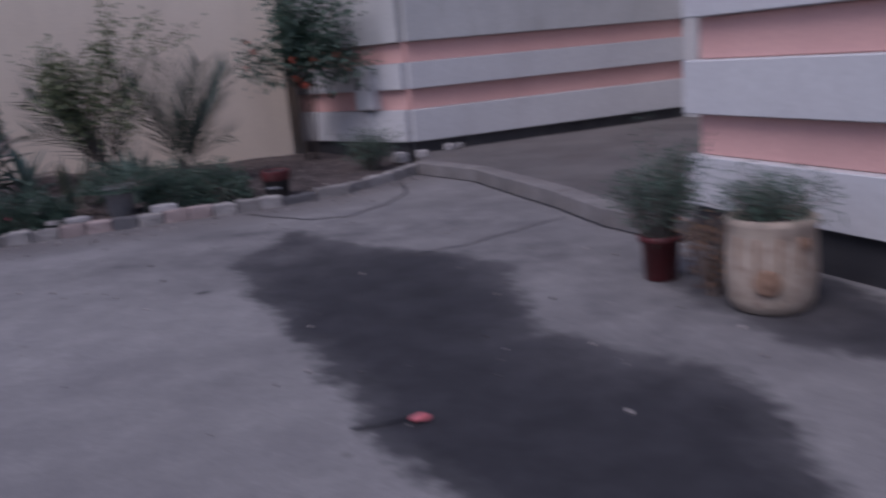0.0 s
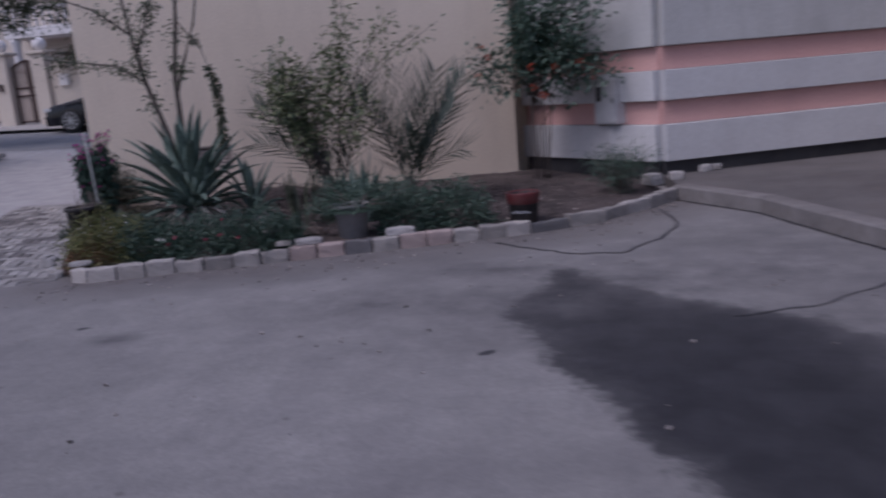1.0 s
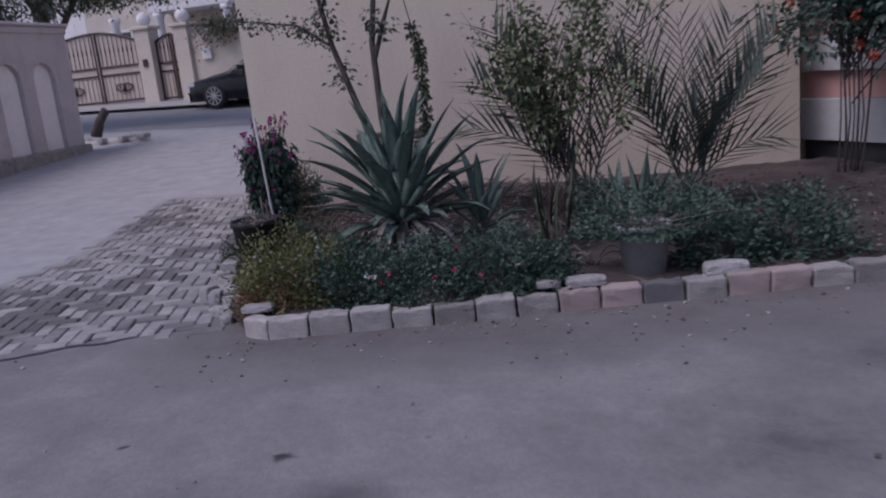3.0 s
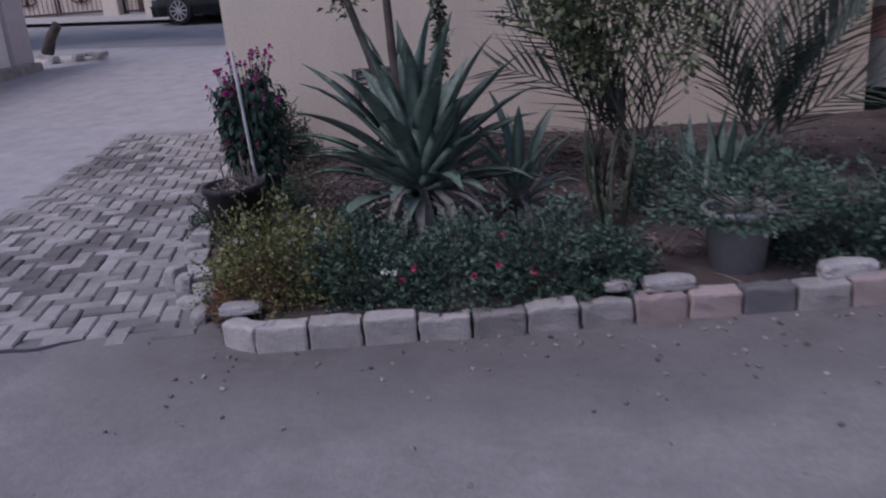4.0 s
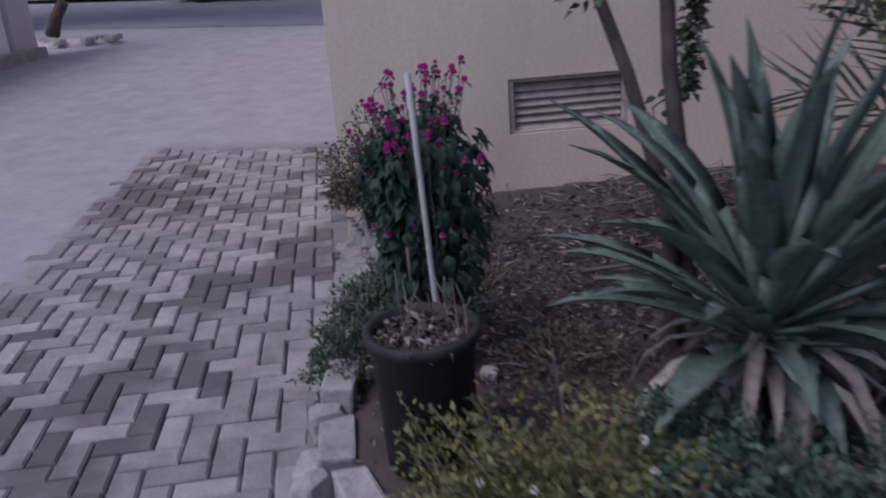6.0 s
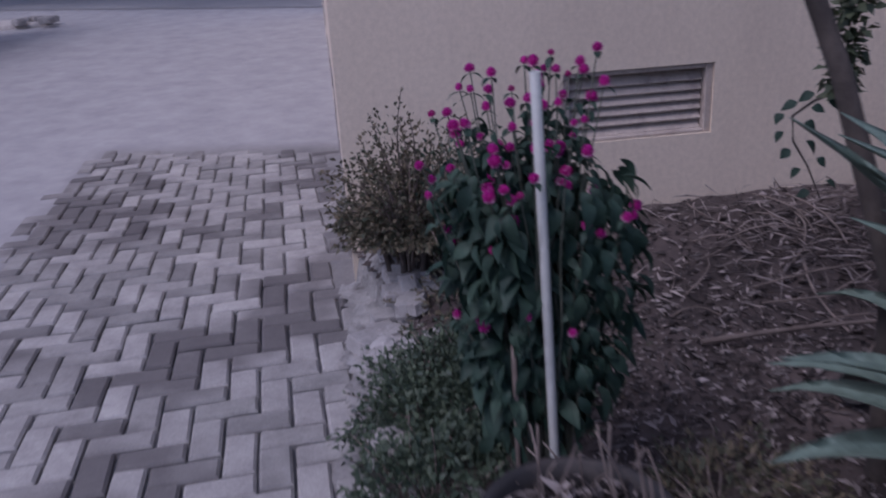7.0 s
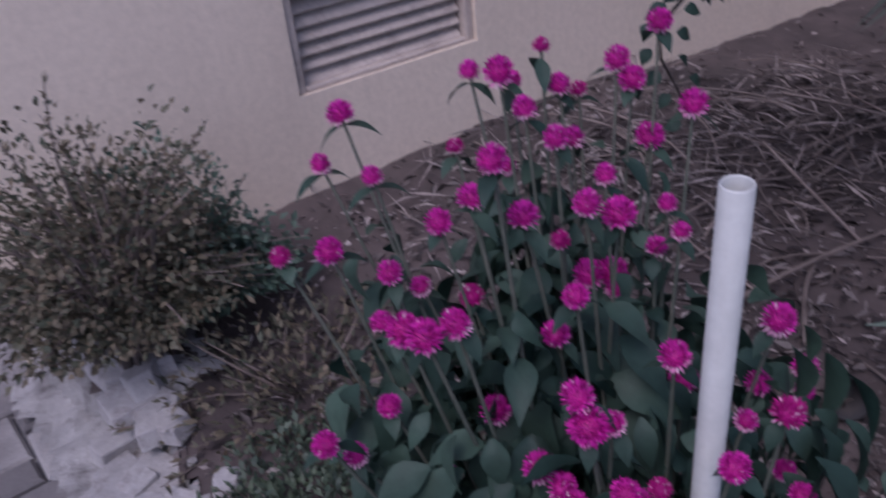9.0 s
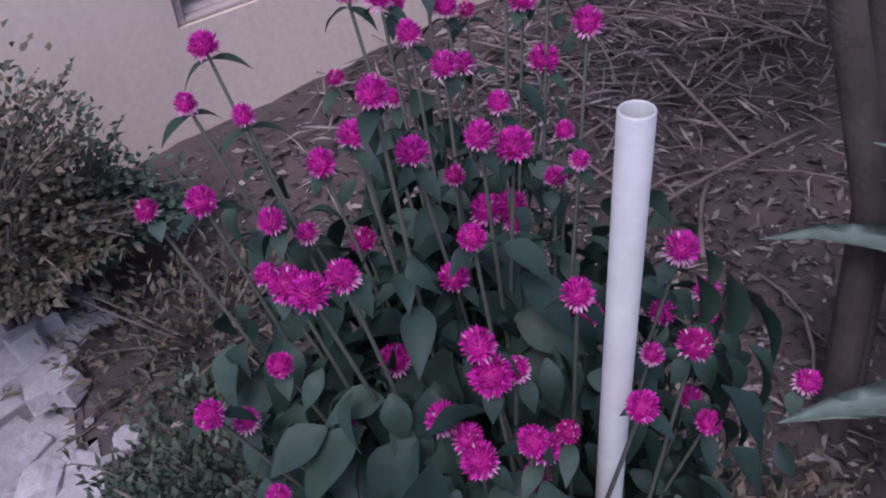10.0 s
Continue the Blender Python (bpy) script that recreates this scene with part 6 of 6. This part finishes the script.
sticks("dead_twigs", -4.25, 10.1, 0.45, 0.25, 75, 0.42, M_TWIG, "heap of dead palm stalks and twigs", 311, 0.08)
litter("palm_strips", [(-4.35, 10.15, 0.5, 0.2), (-3.9, 10.1, 0.5, 0.3), (-4.5, 10.0, 0.5, 0.22)], 900, 0.13, M_STRAW, "dead palm leaf strips heaped by the wall", 303, 0.05, 0.16)
sticks("dead_twigs", -4.9, 9.2, 0.45, 0.5, 20, 0.34, M_TWIG, "scattered dead twigs on the earth", 312, 0.01)
sticks("dead_twigs", -3.5, 8.6, 0.5, 0.25, 40, 0.25, M_TWIG, "dead twigs behind the kerb", 313, 0.02)
b = bmesh.new()
tube(b, bend((-5.05, 9.36, soil_z(-5.05, 9.36) + 0.02), (-4.05, 9.62, soil_z(-4.05, 9.62) + 0.03), 0.02, 0.02, 6), [0.009, 0.008, 0.007, 0.006, 0.006, 0.005, 0.004], 6)
tagged(part("fallen_branch", b, M_TWIG, None), "long pale fallen branch on the earth", "branch")

# knot of pale dry roots between the low shrubs
r = random.Random(33)
roots = thing("dry_roots", -3.34, 8.34, soil_z(-3.34, 8.34), "knot of pale dry roots lying on the earth", "roots")
for k in range(26):
    a = r.uniform(0, 6.28)
    p = Vector((0.13 * r.uniform(-1, 1), 0.08 * r.uniform(-1, 1), 0.012))
    q = p + Vector((0.20 * math.cos(a), 0.14 * math.sin(a), r.uniform(-0.005, 0.05)))
    b = bmesh.new()
    tube(b, bend(p, q, r.uniform(0.01, 0.08), r.uniform(-0.06, 0.06), 6), [0.006, 0.006, 0.005, 0.005, 0.004, 0.003, 0.002], 5)
    part("root", b, M_TWIG, roots)

# small dark cup lying on the earth, and a thin stick
cup = thing("plastic_cup", -4.67, 9.15, soil_z(-4.67, 9.15) + 0.035, "small dark plastic cup lying on the earth", "cup")
cup.matrix_world = pose(-4.67, 9.15, soil_z(-4.67, 9.15) + 0.04, 62, 0, -35)
part("shell", lathe(bmesh.new(), [(0.026, -0.055), (0.030, -0.05), (0.041, 0.05), (0.043, 0.052), (0.039, 0.052), (0.028, -0.045), (0.01, -0.046)], 22, 0.001), M_BLACKPOT, cup)
b = bmesh.new()
tube(b, bend((-4.62, 9.33, soil_z(-4.62, 9.33) + 0.008), (-4.40, 9.58, soil_z(-4.40, 9.58) + 0.03), 0.02, 0.02, 6), [0.007, 0.007, 0.006, 0.006, 0.005, 0.005, 0.004], 6)
tagged(part("stick", b, M_TWIG, None), "thin pale stick lying on dark earth", "stick")

# gravel and specks on the concrete
r = random.Random(9)
b = bmesh.new()
for _ in range(360):
    x = r.uniform(-6.3, 1.4)
    y = r.uniform(3.0, 7.6)
    if r.random() < 0.6:
        p, d = along(KERB_LINE, r.uniform(0, 6.0))
        x, y = p.x + r.uniform(-0.1, 0.1), p.y - abs(r.gauss(0, 0.35)) - 0.02
    if inside(BED, x, y):
        continue
    s = r.uniform(0.002, 0.009)
    box(b, -s, s, -s, s, -s * 0.3, s * 0.7, 0, pose(x, y, gz(x, y) + 0.004, r.uniform(-30, 30), r.uniform(-30, 30), r.uniform(0, 90)))
tagged(part("loose_grit", b, rough_paint("grit", (0.06, 0.05, 0.05), (0.4, 0.37, 0.35), 30.0, 60.0, per_island=0.6), None), "loose grit and crumbs on the concrete", "grit", kind="stuff")

# ---- across the street ----
GY = 25.55


def street_z(x, y=GY):
    return gz(x, y) + 0.10


M_IRON = rough_paint("brown_iron", (0.05, 0.03, 0.028), (0.09, 0.055, 0.05), 6.0, 60.0, 0.5, 0.1, metal=0.3)
M_GATEPANEL = rough_paint("tan_gate_sheet", (0.54, 0.455, 0.40), (0.62, 0.53, 0.465), 2.0, 40.0, 0.6, 0.1)
M_WINDOW = rough_paint("dark_window_glass", (0.03, 0.035, 0.04), (0.06, 0.065, 0.07), 1.0, 20.0, 0.15, 0.0, dirt_amount=0.0)


def gate_leaf(parent, x0, x1, z0, top_a, top_b, bars, emblem=True):
    """One leaf of a gate: sheet panel, iron frame with an arched top, vertical bars, cross rails."""
    def top(x):
        u = (x - x0) / (x1 - x0)
        return top_a + (top_b - top_a) * math.sin(math.pi / 2 * u) if top_b >= top_a else top_b + (top_a - top_b) * math.cos(math.pi / 2 * u)
    b = bmesh.new()
    xs = steps(x0 + 0.04, x1 - 0.04, 0.12)
    for xa, xb in zip(xs, xs[1:]):
        box(b, xa, xb + 0.001, 0.01, 0.03, z0 + 0.06, (top(xa) + top(xb)) / 2 - 0.03)
    leaf = part("gate_leaf", b, M_GATEPANEL, parent, "tan sheet gate leaf with brown iron frame")
    b = bmesh.new()
    for x in (x0 + 0.03, x1 - 0.03):
        box(b, x - 0.03, x + 0.03, -0.035, 0.0, z0 + 0.03, top(x) + 0.02, 0.006)
    tube(b, [(x, -0.015, top(x)) for x in steps(x0, x1, 0.12)], 0.035, 6)
    for z in (z0 + 0.08, z0 + 0.88, z0 + 1.12):
        box(b, x0 + 0.06, x1 - 0.06, -0.03, 0.0, z - 0.03, z + 0.03, 0.005)
    part("frame", b, M_IRON, leaf)
    for i in range(bars):
        x = x0 + (x1 - x0) * (i + 1) / (bars + 1)
        b = bmesh.new()
        tube(b, [(x, -0.012, z0 + 1.15), (x, -0.012, top(x) - 0.05)], 0.010, 5)
        tube(b, [(x, -0.012, z0 + 1.55), (x, -0.012, z0 + 1.72)], [0.02, 0.012], 5)
        tube(b, [(x, -0.012, z0 + 0.1), (x, -0.012, z0 + 0.85)], 0.008, 5)
        part("bar", b, M_IRON, leaf)
    if emblem:
        c = (x0 + x1) / 2
        b = bmesh.new()
        for sx in (-1, 1):
            tube(b, [(c + sx * (0.10 + 0.20 * math.cos(t)), -0.03, z0 + 0.48 + 0.11 * math.sin(t)) for t in steps(-2.6, 2.2, 0.4)], 0.022, 5)
        tube(b, [(c, -0.03, z0 + 0.34), (c, -0.03, z0 + 0.6)], [0.06, 0.03], 6)
        part("scroll", b, M_IRON, leaf, "dark scrollwork emblem")
    return leaf


zb = street_z(-20)
gate = thing("double_gate", 0, GY, 0, "arched double driveway gate in tan and brown iron", "gate")
gate_leaf(gate, -22.35, -20.37, zb, zb + 1.85, zb + 2.17, 11)
gate_leaf(gate, -20.33, -18.72, zb, zb + 2.17, zb + 1.80, 9)
zb2 = street_z(-18)
pg = thing("wicket_gate", 0, GY, 0, "narrow arched wicket gate in tan and brown iron", "gate")
gate_leaf(pg, -18.16, -17.62, zb2, zb2 + 1.75, zb2 + 1.95, 3, False)
gate_leaf(pg, -17.60, -17.36, zb2, zb2 + 1.95, zb2 + 1.75, 1, False)


def gate_pillar(x0, x1, seed):
    z = street_z(x0)
    ob = thing("gate_pillar", (x0 + x1) / 2, GY, z, "cream gate pillar topped by a white ball", "pillar", "gate pillars")
    w = (x1 - x0) / 2
    part("shaft", box(bmesh.new(), -w, w, -0.25, 0.25, -0.3, 2.12, 0.015), M_CREAM2, ob)
    part("cap", box(bmesh.new(), -w - 0.07, w + 0.07, -0.32, 0.32, 2.122, 2.22, 0.02), M_CREAM2, ob)
    b = lathe(bmesh.new(), [(0.12, 2.222), (0.10, 2.25)] + [(0.205 * math.sin(a), 2.43 - 0.205 * math.cos(a)) for a in steps(0.35, 3.05, 0.18)], 22)
    part("ball", b, M_NICHE, ob, "white ball finial")
    return ob


gate_pillar(-18.70, -18.18, 1)
gate_pillar(-17.34, -16.86, 2)
gate_pillar(-22.9, -22.4, 3)
ic = part("intercom", box(bmesh.new(), -0.07, 0.07, -0.05, 0.0, 0, 0.22, 0.01), M_IRON, None)
ic.matrix_world = pose(-18.44, GY - 0.253, street_z(-18.4) + 1.05)
tagged(ic, "small dark intercom on the gate pillar", "intercom")
fw = part("wall_street", box(bmesh.new(), -16.855, -6.0, GY - 0.12, GY + 0.12, 0.2, street_z(-16) + 1.95, 0.01), M_CREAM2, None)
tagged(fw, "cream street wall beside the gates", "wall", kind="structure")
fw2 = part("wall_street_west", box(bmesh.new(), -34.0, -22.95, GY - 0.12, GY + 0.12, 0.2, street_z(-24) + 1.95, 0.01), M_CREAM2, None)
tagged(fw2, "cream street wall beside the gates", "wall", kind="structure")
pl_ = part("letter_box", box(bmesh.new(), -0.16, 0.16, -0.08, 0.0, 0, 0.36, 0.012), M_NICHE, None)
pl_.matrix_world = pose(-16.35, GY - 0.122, street_z(-16) + 1.15)
tagged(pl_, "white letter box on the cream wall", "letter box")
branchy("wall_creeper", -15.6, GY - 0.16, street_z(-16) + 1.2, [((r.uniform(-1.0, 1.4), 0, 0.9), (r.uniform(-1.3, 1.6), -0.2, r.uniform(0.1, 0.9)), 0.1) for _ in range(34)], M_BUSHDRY, 0.09, "dry creeper hanging over the cream wall", "creeper", 402, stem=0.012, density=60, spread=0.09)

# house behind the gates
house = thing("house", -19.5, 31.0, street_z(-19, 31), "cream two-storey house with balcony and columns", "house")
part("wall", box(bmesh.new(), -5.5, 9.0, 0, 9.0, -0.5, 7.4, 0.02), M_CREAM2, house)
part("roof", box(bmesh.new(), -5.8, 9.3, -0.3, 9.3, 7.402, 7.75, 0.02), M_CREAM2, house)
part("balcony", box(bmesh.new(), -1.7, 1.6, -1.3, -0.003, 2.75, 3.0, 0.02), M_NICHE, house)
part("parapet", box(bmesh.new(), -1.7, 1.6, -1.3, -1.2, 3.002, 3.12, 0.02), M_NICHE, house)
for i in range(11):
    bb = lathe(bmesh.new(), [(0.05, 3.122), (0.075, 3.3), (0.045, 3.5), (0.06, 3.7)], 8)
    o = part("baluster", bb, M_NICHE, house)
    o.matrix_basis = Matrix.Translation((-1.5 + 0.29 * i, -1.25, 0))
part("handrail", box(bmesh.new(), -1.7, 1.6, -1.33, -1.17, 3.702, 3.8, 0.02), M_NICHE, house)
for x in (-3.3, -1.4, 1.35, 4.2):
    bb = lathe(bmesh.new(), [(0.22, -0.4), (0.2, 0.1), (0.16, 0.15), (0.15, 2.5), (0.2, 2.6), (0.22, 2.745)], 16)
    o = part("column", bb, M_NICHE, house, "white round column")
    o.matrix_basis = Matrix.Translation((x, -1.1, 0))
for x, z in ((-4.0, 0.9), (2.2, 0.6), (5.3, 0.6), (2.2, 4.2), (5.3, 4.2), (-3.6, 4.2)):
    o = part("window", box(bmesh.new(), x - 0.6, x + 0.6, -0.06, -0.003, z, z + 1.5, 0.01), M_NICHE, house)
    part("pane", box(bmesh.new(), x - 0.52, x + 0.52, -0.075, -0.062, z + 0.08, z + 1.42), M_WINDOW, o)
far_blocks = [(-40, 40, 12, 9), (-26.5, 38, 9, 9), (-9.5, 32, 12, 8)]
for i, (x, y, w, h) in enumerate(far_blocks):
    hb = thing("far_house", x, y, street_z(-20, 30), "pale rendered house beyond the street", "house", "far houses")
    part("wall", box(bmesh.new(), 0, w, 0, 8, -2, h, 0.02), M_VILLA if i % 2 else M_NICHE, hb)
    part("roof", box(bmesh.new(), -0.2, w + 0.2, -0.2, 8.2, h + 0.002, h + 0.3, 0.02), M_CREAM2, hb)
    for k in range(3):
        for zz in (1.0, 4.2):
            part("window", box(bmesh.new(), 1.2 + 3.3 * k, 2.6 + 3.3 * k, -0.05, -0.003, zz, zz + 1.6, 0.01), M_WINDOW, hb)

# parked car, seen from its nose to the windscreen
def build_car():
    M_BODY = rough_paint("dark_car_paint", (0.012, 0.013, 0.018), (0.02, 0.021, 0.027), 3.0, 60.0, 0.22, 0.0, dirt_amount=0.05, metal=0.3)
    M_TYRE = plain("tyre_rubber", (0.02, 0.02, 0.02), 0.8)
    M_RIM = plain("alloy_rim", (0.55, 0.55, 0.57), 0.3, 0.9)
    M_LAMP = plain("headlight_lens", (0.7, 0.72, 0.75), 0.1)
    x, y = -15.62, 23.75
    car = thing("parked_car", x, y, gz(-15, 23.5), "dark parked saloon car with alloy wheels", "car")
    side = [(0.0, 0.42), (0.02, 0.62), (0.25, 0.74), (0.75, 0.83), (1.30, 0.93), (1.75, 1.20), (2.25, 1.40), (2.9, 1.45), (3.5, 1.38), (4.05, 1.12), (4.6, 1.02), (4.75, 0.85), (4.78, 0.45)]
    b = bmesh.new()
    rows = []
    for u, h in side:
        w = 0.86 - (0.16 if u < 0.1 or u > 4.7 else 0.05 if u < 0.4 else 0)
        belt = min(h, 0.72 + 0.05 * min(1.0, u))
        tw = w * (0.74 if h > 1.0 else 0.92)
        rows.append([b.verts.new(p) for p in ((u, -w * 0.95, 0.20), (u, -w, 0.42), (u, -w * 0.985, belt * 0.98), (u, -tw, h), (u, 0, h + 0.025), (u, tw, h), (u, w * 0.985, belt * 0.98), (u, w, 0.42), (u, w * 0.95, 0.20))])
    for a, c in zip(rows, rows[1:]):
        for k in range(8):
            b.faces.new((a[k], a[k + 1], c[k + 1], c[k]))
        b.faces.new((a[8], a[0], c[0], c[8]))
    b.faces.new(rows[0])
    b.faces.new(rows[-1][::-1])
    bmesh.ops.recalc_face_normals(b, faces=b.faces[:])
    bmesh.ops.bevel(b, geom=b.edges[:], offset=0.03, segments=2, affect="EDGES", profile=0.5)
    part("body", smooth(b), M_BODY, car)
    for sx in (-1, 1):
        b = bmesh.new()
        pts = [(1.72, 0.86, 0.85), (2.35, 0.74, 1.32), (3.0, 0.73, 1.36), (3.0, 0.86, 0.86)]
        b.faces.new([b.verts.new((p[0], sx * (p[1] - 0.005), p[2])) for p in pts])
        bmesh.ops.solidify(b, geom=b.faces[:], thickness=0.02)
        part("side_window", b, M_WINDOW, car, "dark side window")
        part("headlight", box(bmesh.new(), 0.03, 0.36, min(sx * 0.45, sx * 0.80), max(sx * 0.45, sx * 0.80), 0.60, 0.70, 0.025, seg=2), M_LAMP, car, "clear headlight")
        part("mirror", box(bmesh.new(), 1.72, 1.90, min(sx * 0.88, sx * 1.02), max(sx * 0.88, sx * 1.02), 0.93, 1.05, 0.03, seg=2), M_BODY, car)
        for u in (0.86, 3.85):
            wl_ob = new("wheel")
            wl_ob.parent = car
            wl_ob.matrix_basis = pose(u, sx * 0.78, 0.325, 90, 0, 0)
            wl_ob["label"] = "alloy wheel with black tyre"
            t_prof = [(0.235, -0.10), (0.30, -0.105), (0.325, -0.08), (0.325, 0.08), (0.30, 0.105), (0.235, 0.10)]
            part("tyre", lathe(bmesh.new(), t_prof, 28), M_TYRE, wl_ob)
            rb = bmesh.new()
            for k in range(10):
                box(rb, 0.03, 0.225, -0.016, 0.016, -0.112, 0.112, 0.004, Matrix.Rotation(2 * math.pi * k / 10, 4, "Z"))
            add(rb, lathe(bmesh.new(), [(0.05, -0.115), (0.06, 0.0), (0.05, 0.115)], 14))
            tube(rb, [(0.228 * math.cos(a), 0.228 * math.sin(a), sx * -0.108) for a in steps(0, 6.2832, 0.26)], 0.010, 5, False)
            part("rim", rb, M_RIM, wl_ob)
    bw = bmesh.new()
    bw.faces.new([bw.verts.new(p) for p in ((1.34, -0.66, 0.975), (1.34, 0.66, 0.975), (2.2, 0.58, 1.40), (2.2, -0.58, 1.40))])
    bmesh.ops.solidify(bw, geom=bw.faces[:], thickness=0.02)
    part("windscreen", bw, M_WINDOW, car, "dark windscreen")


build_car()

# stump and stony patch at the end of the boundary wall
b = bmesh.new()
tube(b, [(0, 0, -0.1), (0.03, 0, 0.1), (0.18, 0, 0.36), (0.36, 0.02, 0.60)], [0.14, 0.11, 0.095, 0.09], 12)
for v in b.verts:
    v.co += 0.02 * Vector(noise.noise_vector(v.co * 6))
o = part("tree_stump", b, M_BARK, None)
o.matrix_world = pose(-14.62, 17.95, gz(-14.62, 17.95))
tagged(o, "leaning sawn tree stump on the lane's edge", "stump")
b = lathe(bmesh.new(), [(0.95, -0.1), (0.9, 0.03), (0.5, 0.07), (0.05, 0.09)], 24, 0.12)
o = part("stony_patch", b, M_KERB, None)
o.matrix_world = pose(-14.1, 17.7, gz(-14.1, 17.7)) @ Matrix.Diagonal((0.9, 0.55, 0.7, 1))
tagged(o, "pale mound of rubble and sand", "mound", kind="structure")
for i in range(8):
    rock("loose_rock", -13.9 + r.uniform(-0.8, 0.9), 17.6 + r.uniform(-0.5, 0.5), gz(-13.9, 17.6) + 0.06, 0.10, 0.08, 0.06, 420 + i, M_STONE, "pale rubble stone at the lane's edge", "rubble", 30 * i)


# street tree behind the boundary wall
def street_tree(x, y, label, limbs, clumps, seed, leaf=0.10, count=130):
    r = random.Random(seed)
    ob = thing("street_tree", x, y, gz(x, y), label, "tree", "street trees")
    wd = bmesh.new()
    for pts, ra, rb in limbs:
        n = len(pts) - 1
        tube(wd, pts, [ra + (rb - ra) * i / n for i in range(n + 1)], 8, False)
    lv = Leaves()
    for cx, cy, cz, s in clumps:
        for _ in range(count):
            off = Vector((r.gauss(0, 1), r.gauss(0, 1), r.gauss(0, 0.65))) * s * 0.5
            lv.leaf(frame_at(Vector((cx, cy, cz)) + off, (r.uniform(-1, 1), r.uniform(-1, 1), r.uniform(-0.7, 0.5)), r.uniform(-1, 1)), leaf * r.uniform(0.6, 1.3), leaf * 0.5, 0.2, 0.3)
    part("trunk", wd, M_BARK, ob)
    lv.object("crown", M_FARLEAF, ob)


r = random.Random(77)
cl = [(r.uniform(-3.5, 4.6), r.uniform(-1.6, 1.6), 3.6 + abs(r.gauss(0, 0.9)), r.uniform(0.4, 0.75)) for _ in range(190)]
cl += [(r.uniform(0.3, 4.3), r.uniform(-0.6, 0.5), 2.72 + r.uniform(0, 0.5), 0.38) for _ in range(34)]
cl += [(r.uniform(-3.0, -0.3), r.uniform(-1.5, 0.5), 2.5 + r.uniform(0, 1.0), 0.55) for _ in range(60)]
street_tree(-16.3, 19.1, "dark green street tree leaning over the boundary wall", [([(0, 0, -0.2), (0.05, 0, 1.2), (0.3, 0, 2.2), (0.9, 0, 2.9), (1.9, -0.1, 3.15), (3.0, -0.1, 3.5)], 0.11, 0.03), ([(0.1, 0, 2.2), (-0.5, 0.1, 3.2), (-1.4, 0.2, 4.2)], 0.13, 0.05), ([(0.6, 0, 2.9), (0.9, 0.1, 3.8), (1.2, 0.3, 4.8)], 0.10, 0.04)], cl, 501)

# ---- pavers of the strip beside the bed, in herringbone ----
paving = thing("paving", -6.5, 9.0, 0, "worn grey concrete pavers laid in herringbone", "paving", kind="structure")


def paver_mesh(name):
    b = box(bmesh.new(), -0.0955, 0.0955, -0.0455, 0.0455, -0.05, 0.0, 0.0)
    top = [e for e in b.edges if all(v.co.z > -0.01 for v in e.verts)]
    bmesh.ops.bevel(b, geom=top, offset=0.008, segments=1, affect="EDGES")
    return b


paver_me = mesh_of("paver", paver_mesh("paver"), M_PAVER)
PT = radians(113)
PC = Vector((-6.4, 9.2))
spots = []
for i in range(-60, 60):
    for j in range(-60, 60):
        k = (i - j) % 4
        if k == 0:
            q, turn = ((i + 1) * 0.1, (j + 0.5) * 0.1), 0
        elif k == 2:
            q, turn = ((i + 0.5) * 0.1, (j + 0.0) * 0.1), 90
        else:
            continue
        x = PC.x + q[0] * math.cos(PT) - q[1] * math.sin(PT)
        y = PC.y + q[0] * math.sin(PT) + q[1] * math.cos(PT)
        if inside(PAVED, x, y) and gap_to(PAVED, x, y) > 0.03:
            spots.append((x, y, math.degrees(PT) + turn))
spots.sort(key=lambda s: (s[0] + 6.6) ** 2 * 0.8 + (s[1] - 9.4) ** 2)
r = random.Random(13)
tmpl = paver_mesh("t")
tv = [v.co.copy() for v in tmpl.verts]
for i, v in enumerate(tmpl.verts):
    v.index = i
tf = [[v.index for v in f.verts] for f in tmpl.faces]
tmpl.free()
rv, rf = [], []
for i, (x, y, a) in enumerate(spots):
    m = pose(x, y, gz(x, y) + 0.006 + r.uniform(-0.005, 0.005), r.uniform(-1.6, 1.6), r.uniform(-1.4, 1.4), a + r.uniform(-2.0, 2.0))
    if i < 300:
        piece("paver", paver_me, paving, paving.matrix_world.inverted() @ m)
    else:
        n = len(rv)
        rv += [tuple(m @ v) for v in tv]
        rf += [[n + k for k in f] for f in tf]
me = bpy.data.meshes.new("far_pavers")
me.from_pydata(rv, [], rf)
me.materials.append(M_PAVER_REST)
o = new("far_pavers", me)
o.parent = paving
o.matrix_parent_inverse = paving.matrix_world.inverted()
tagged(o, kind="stuff")
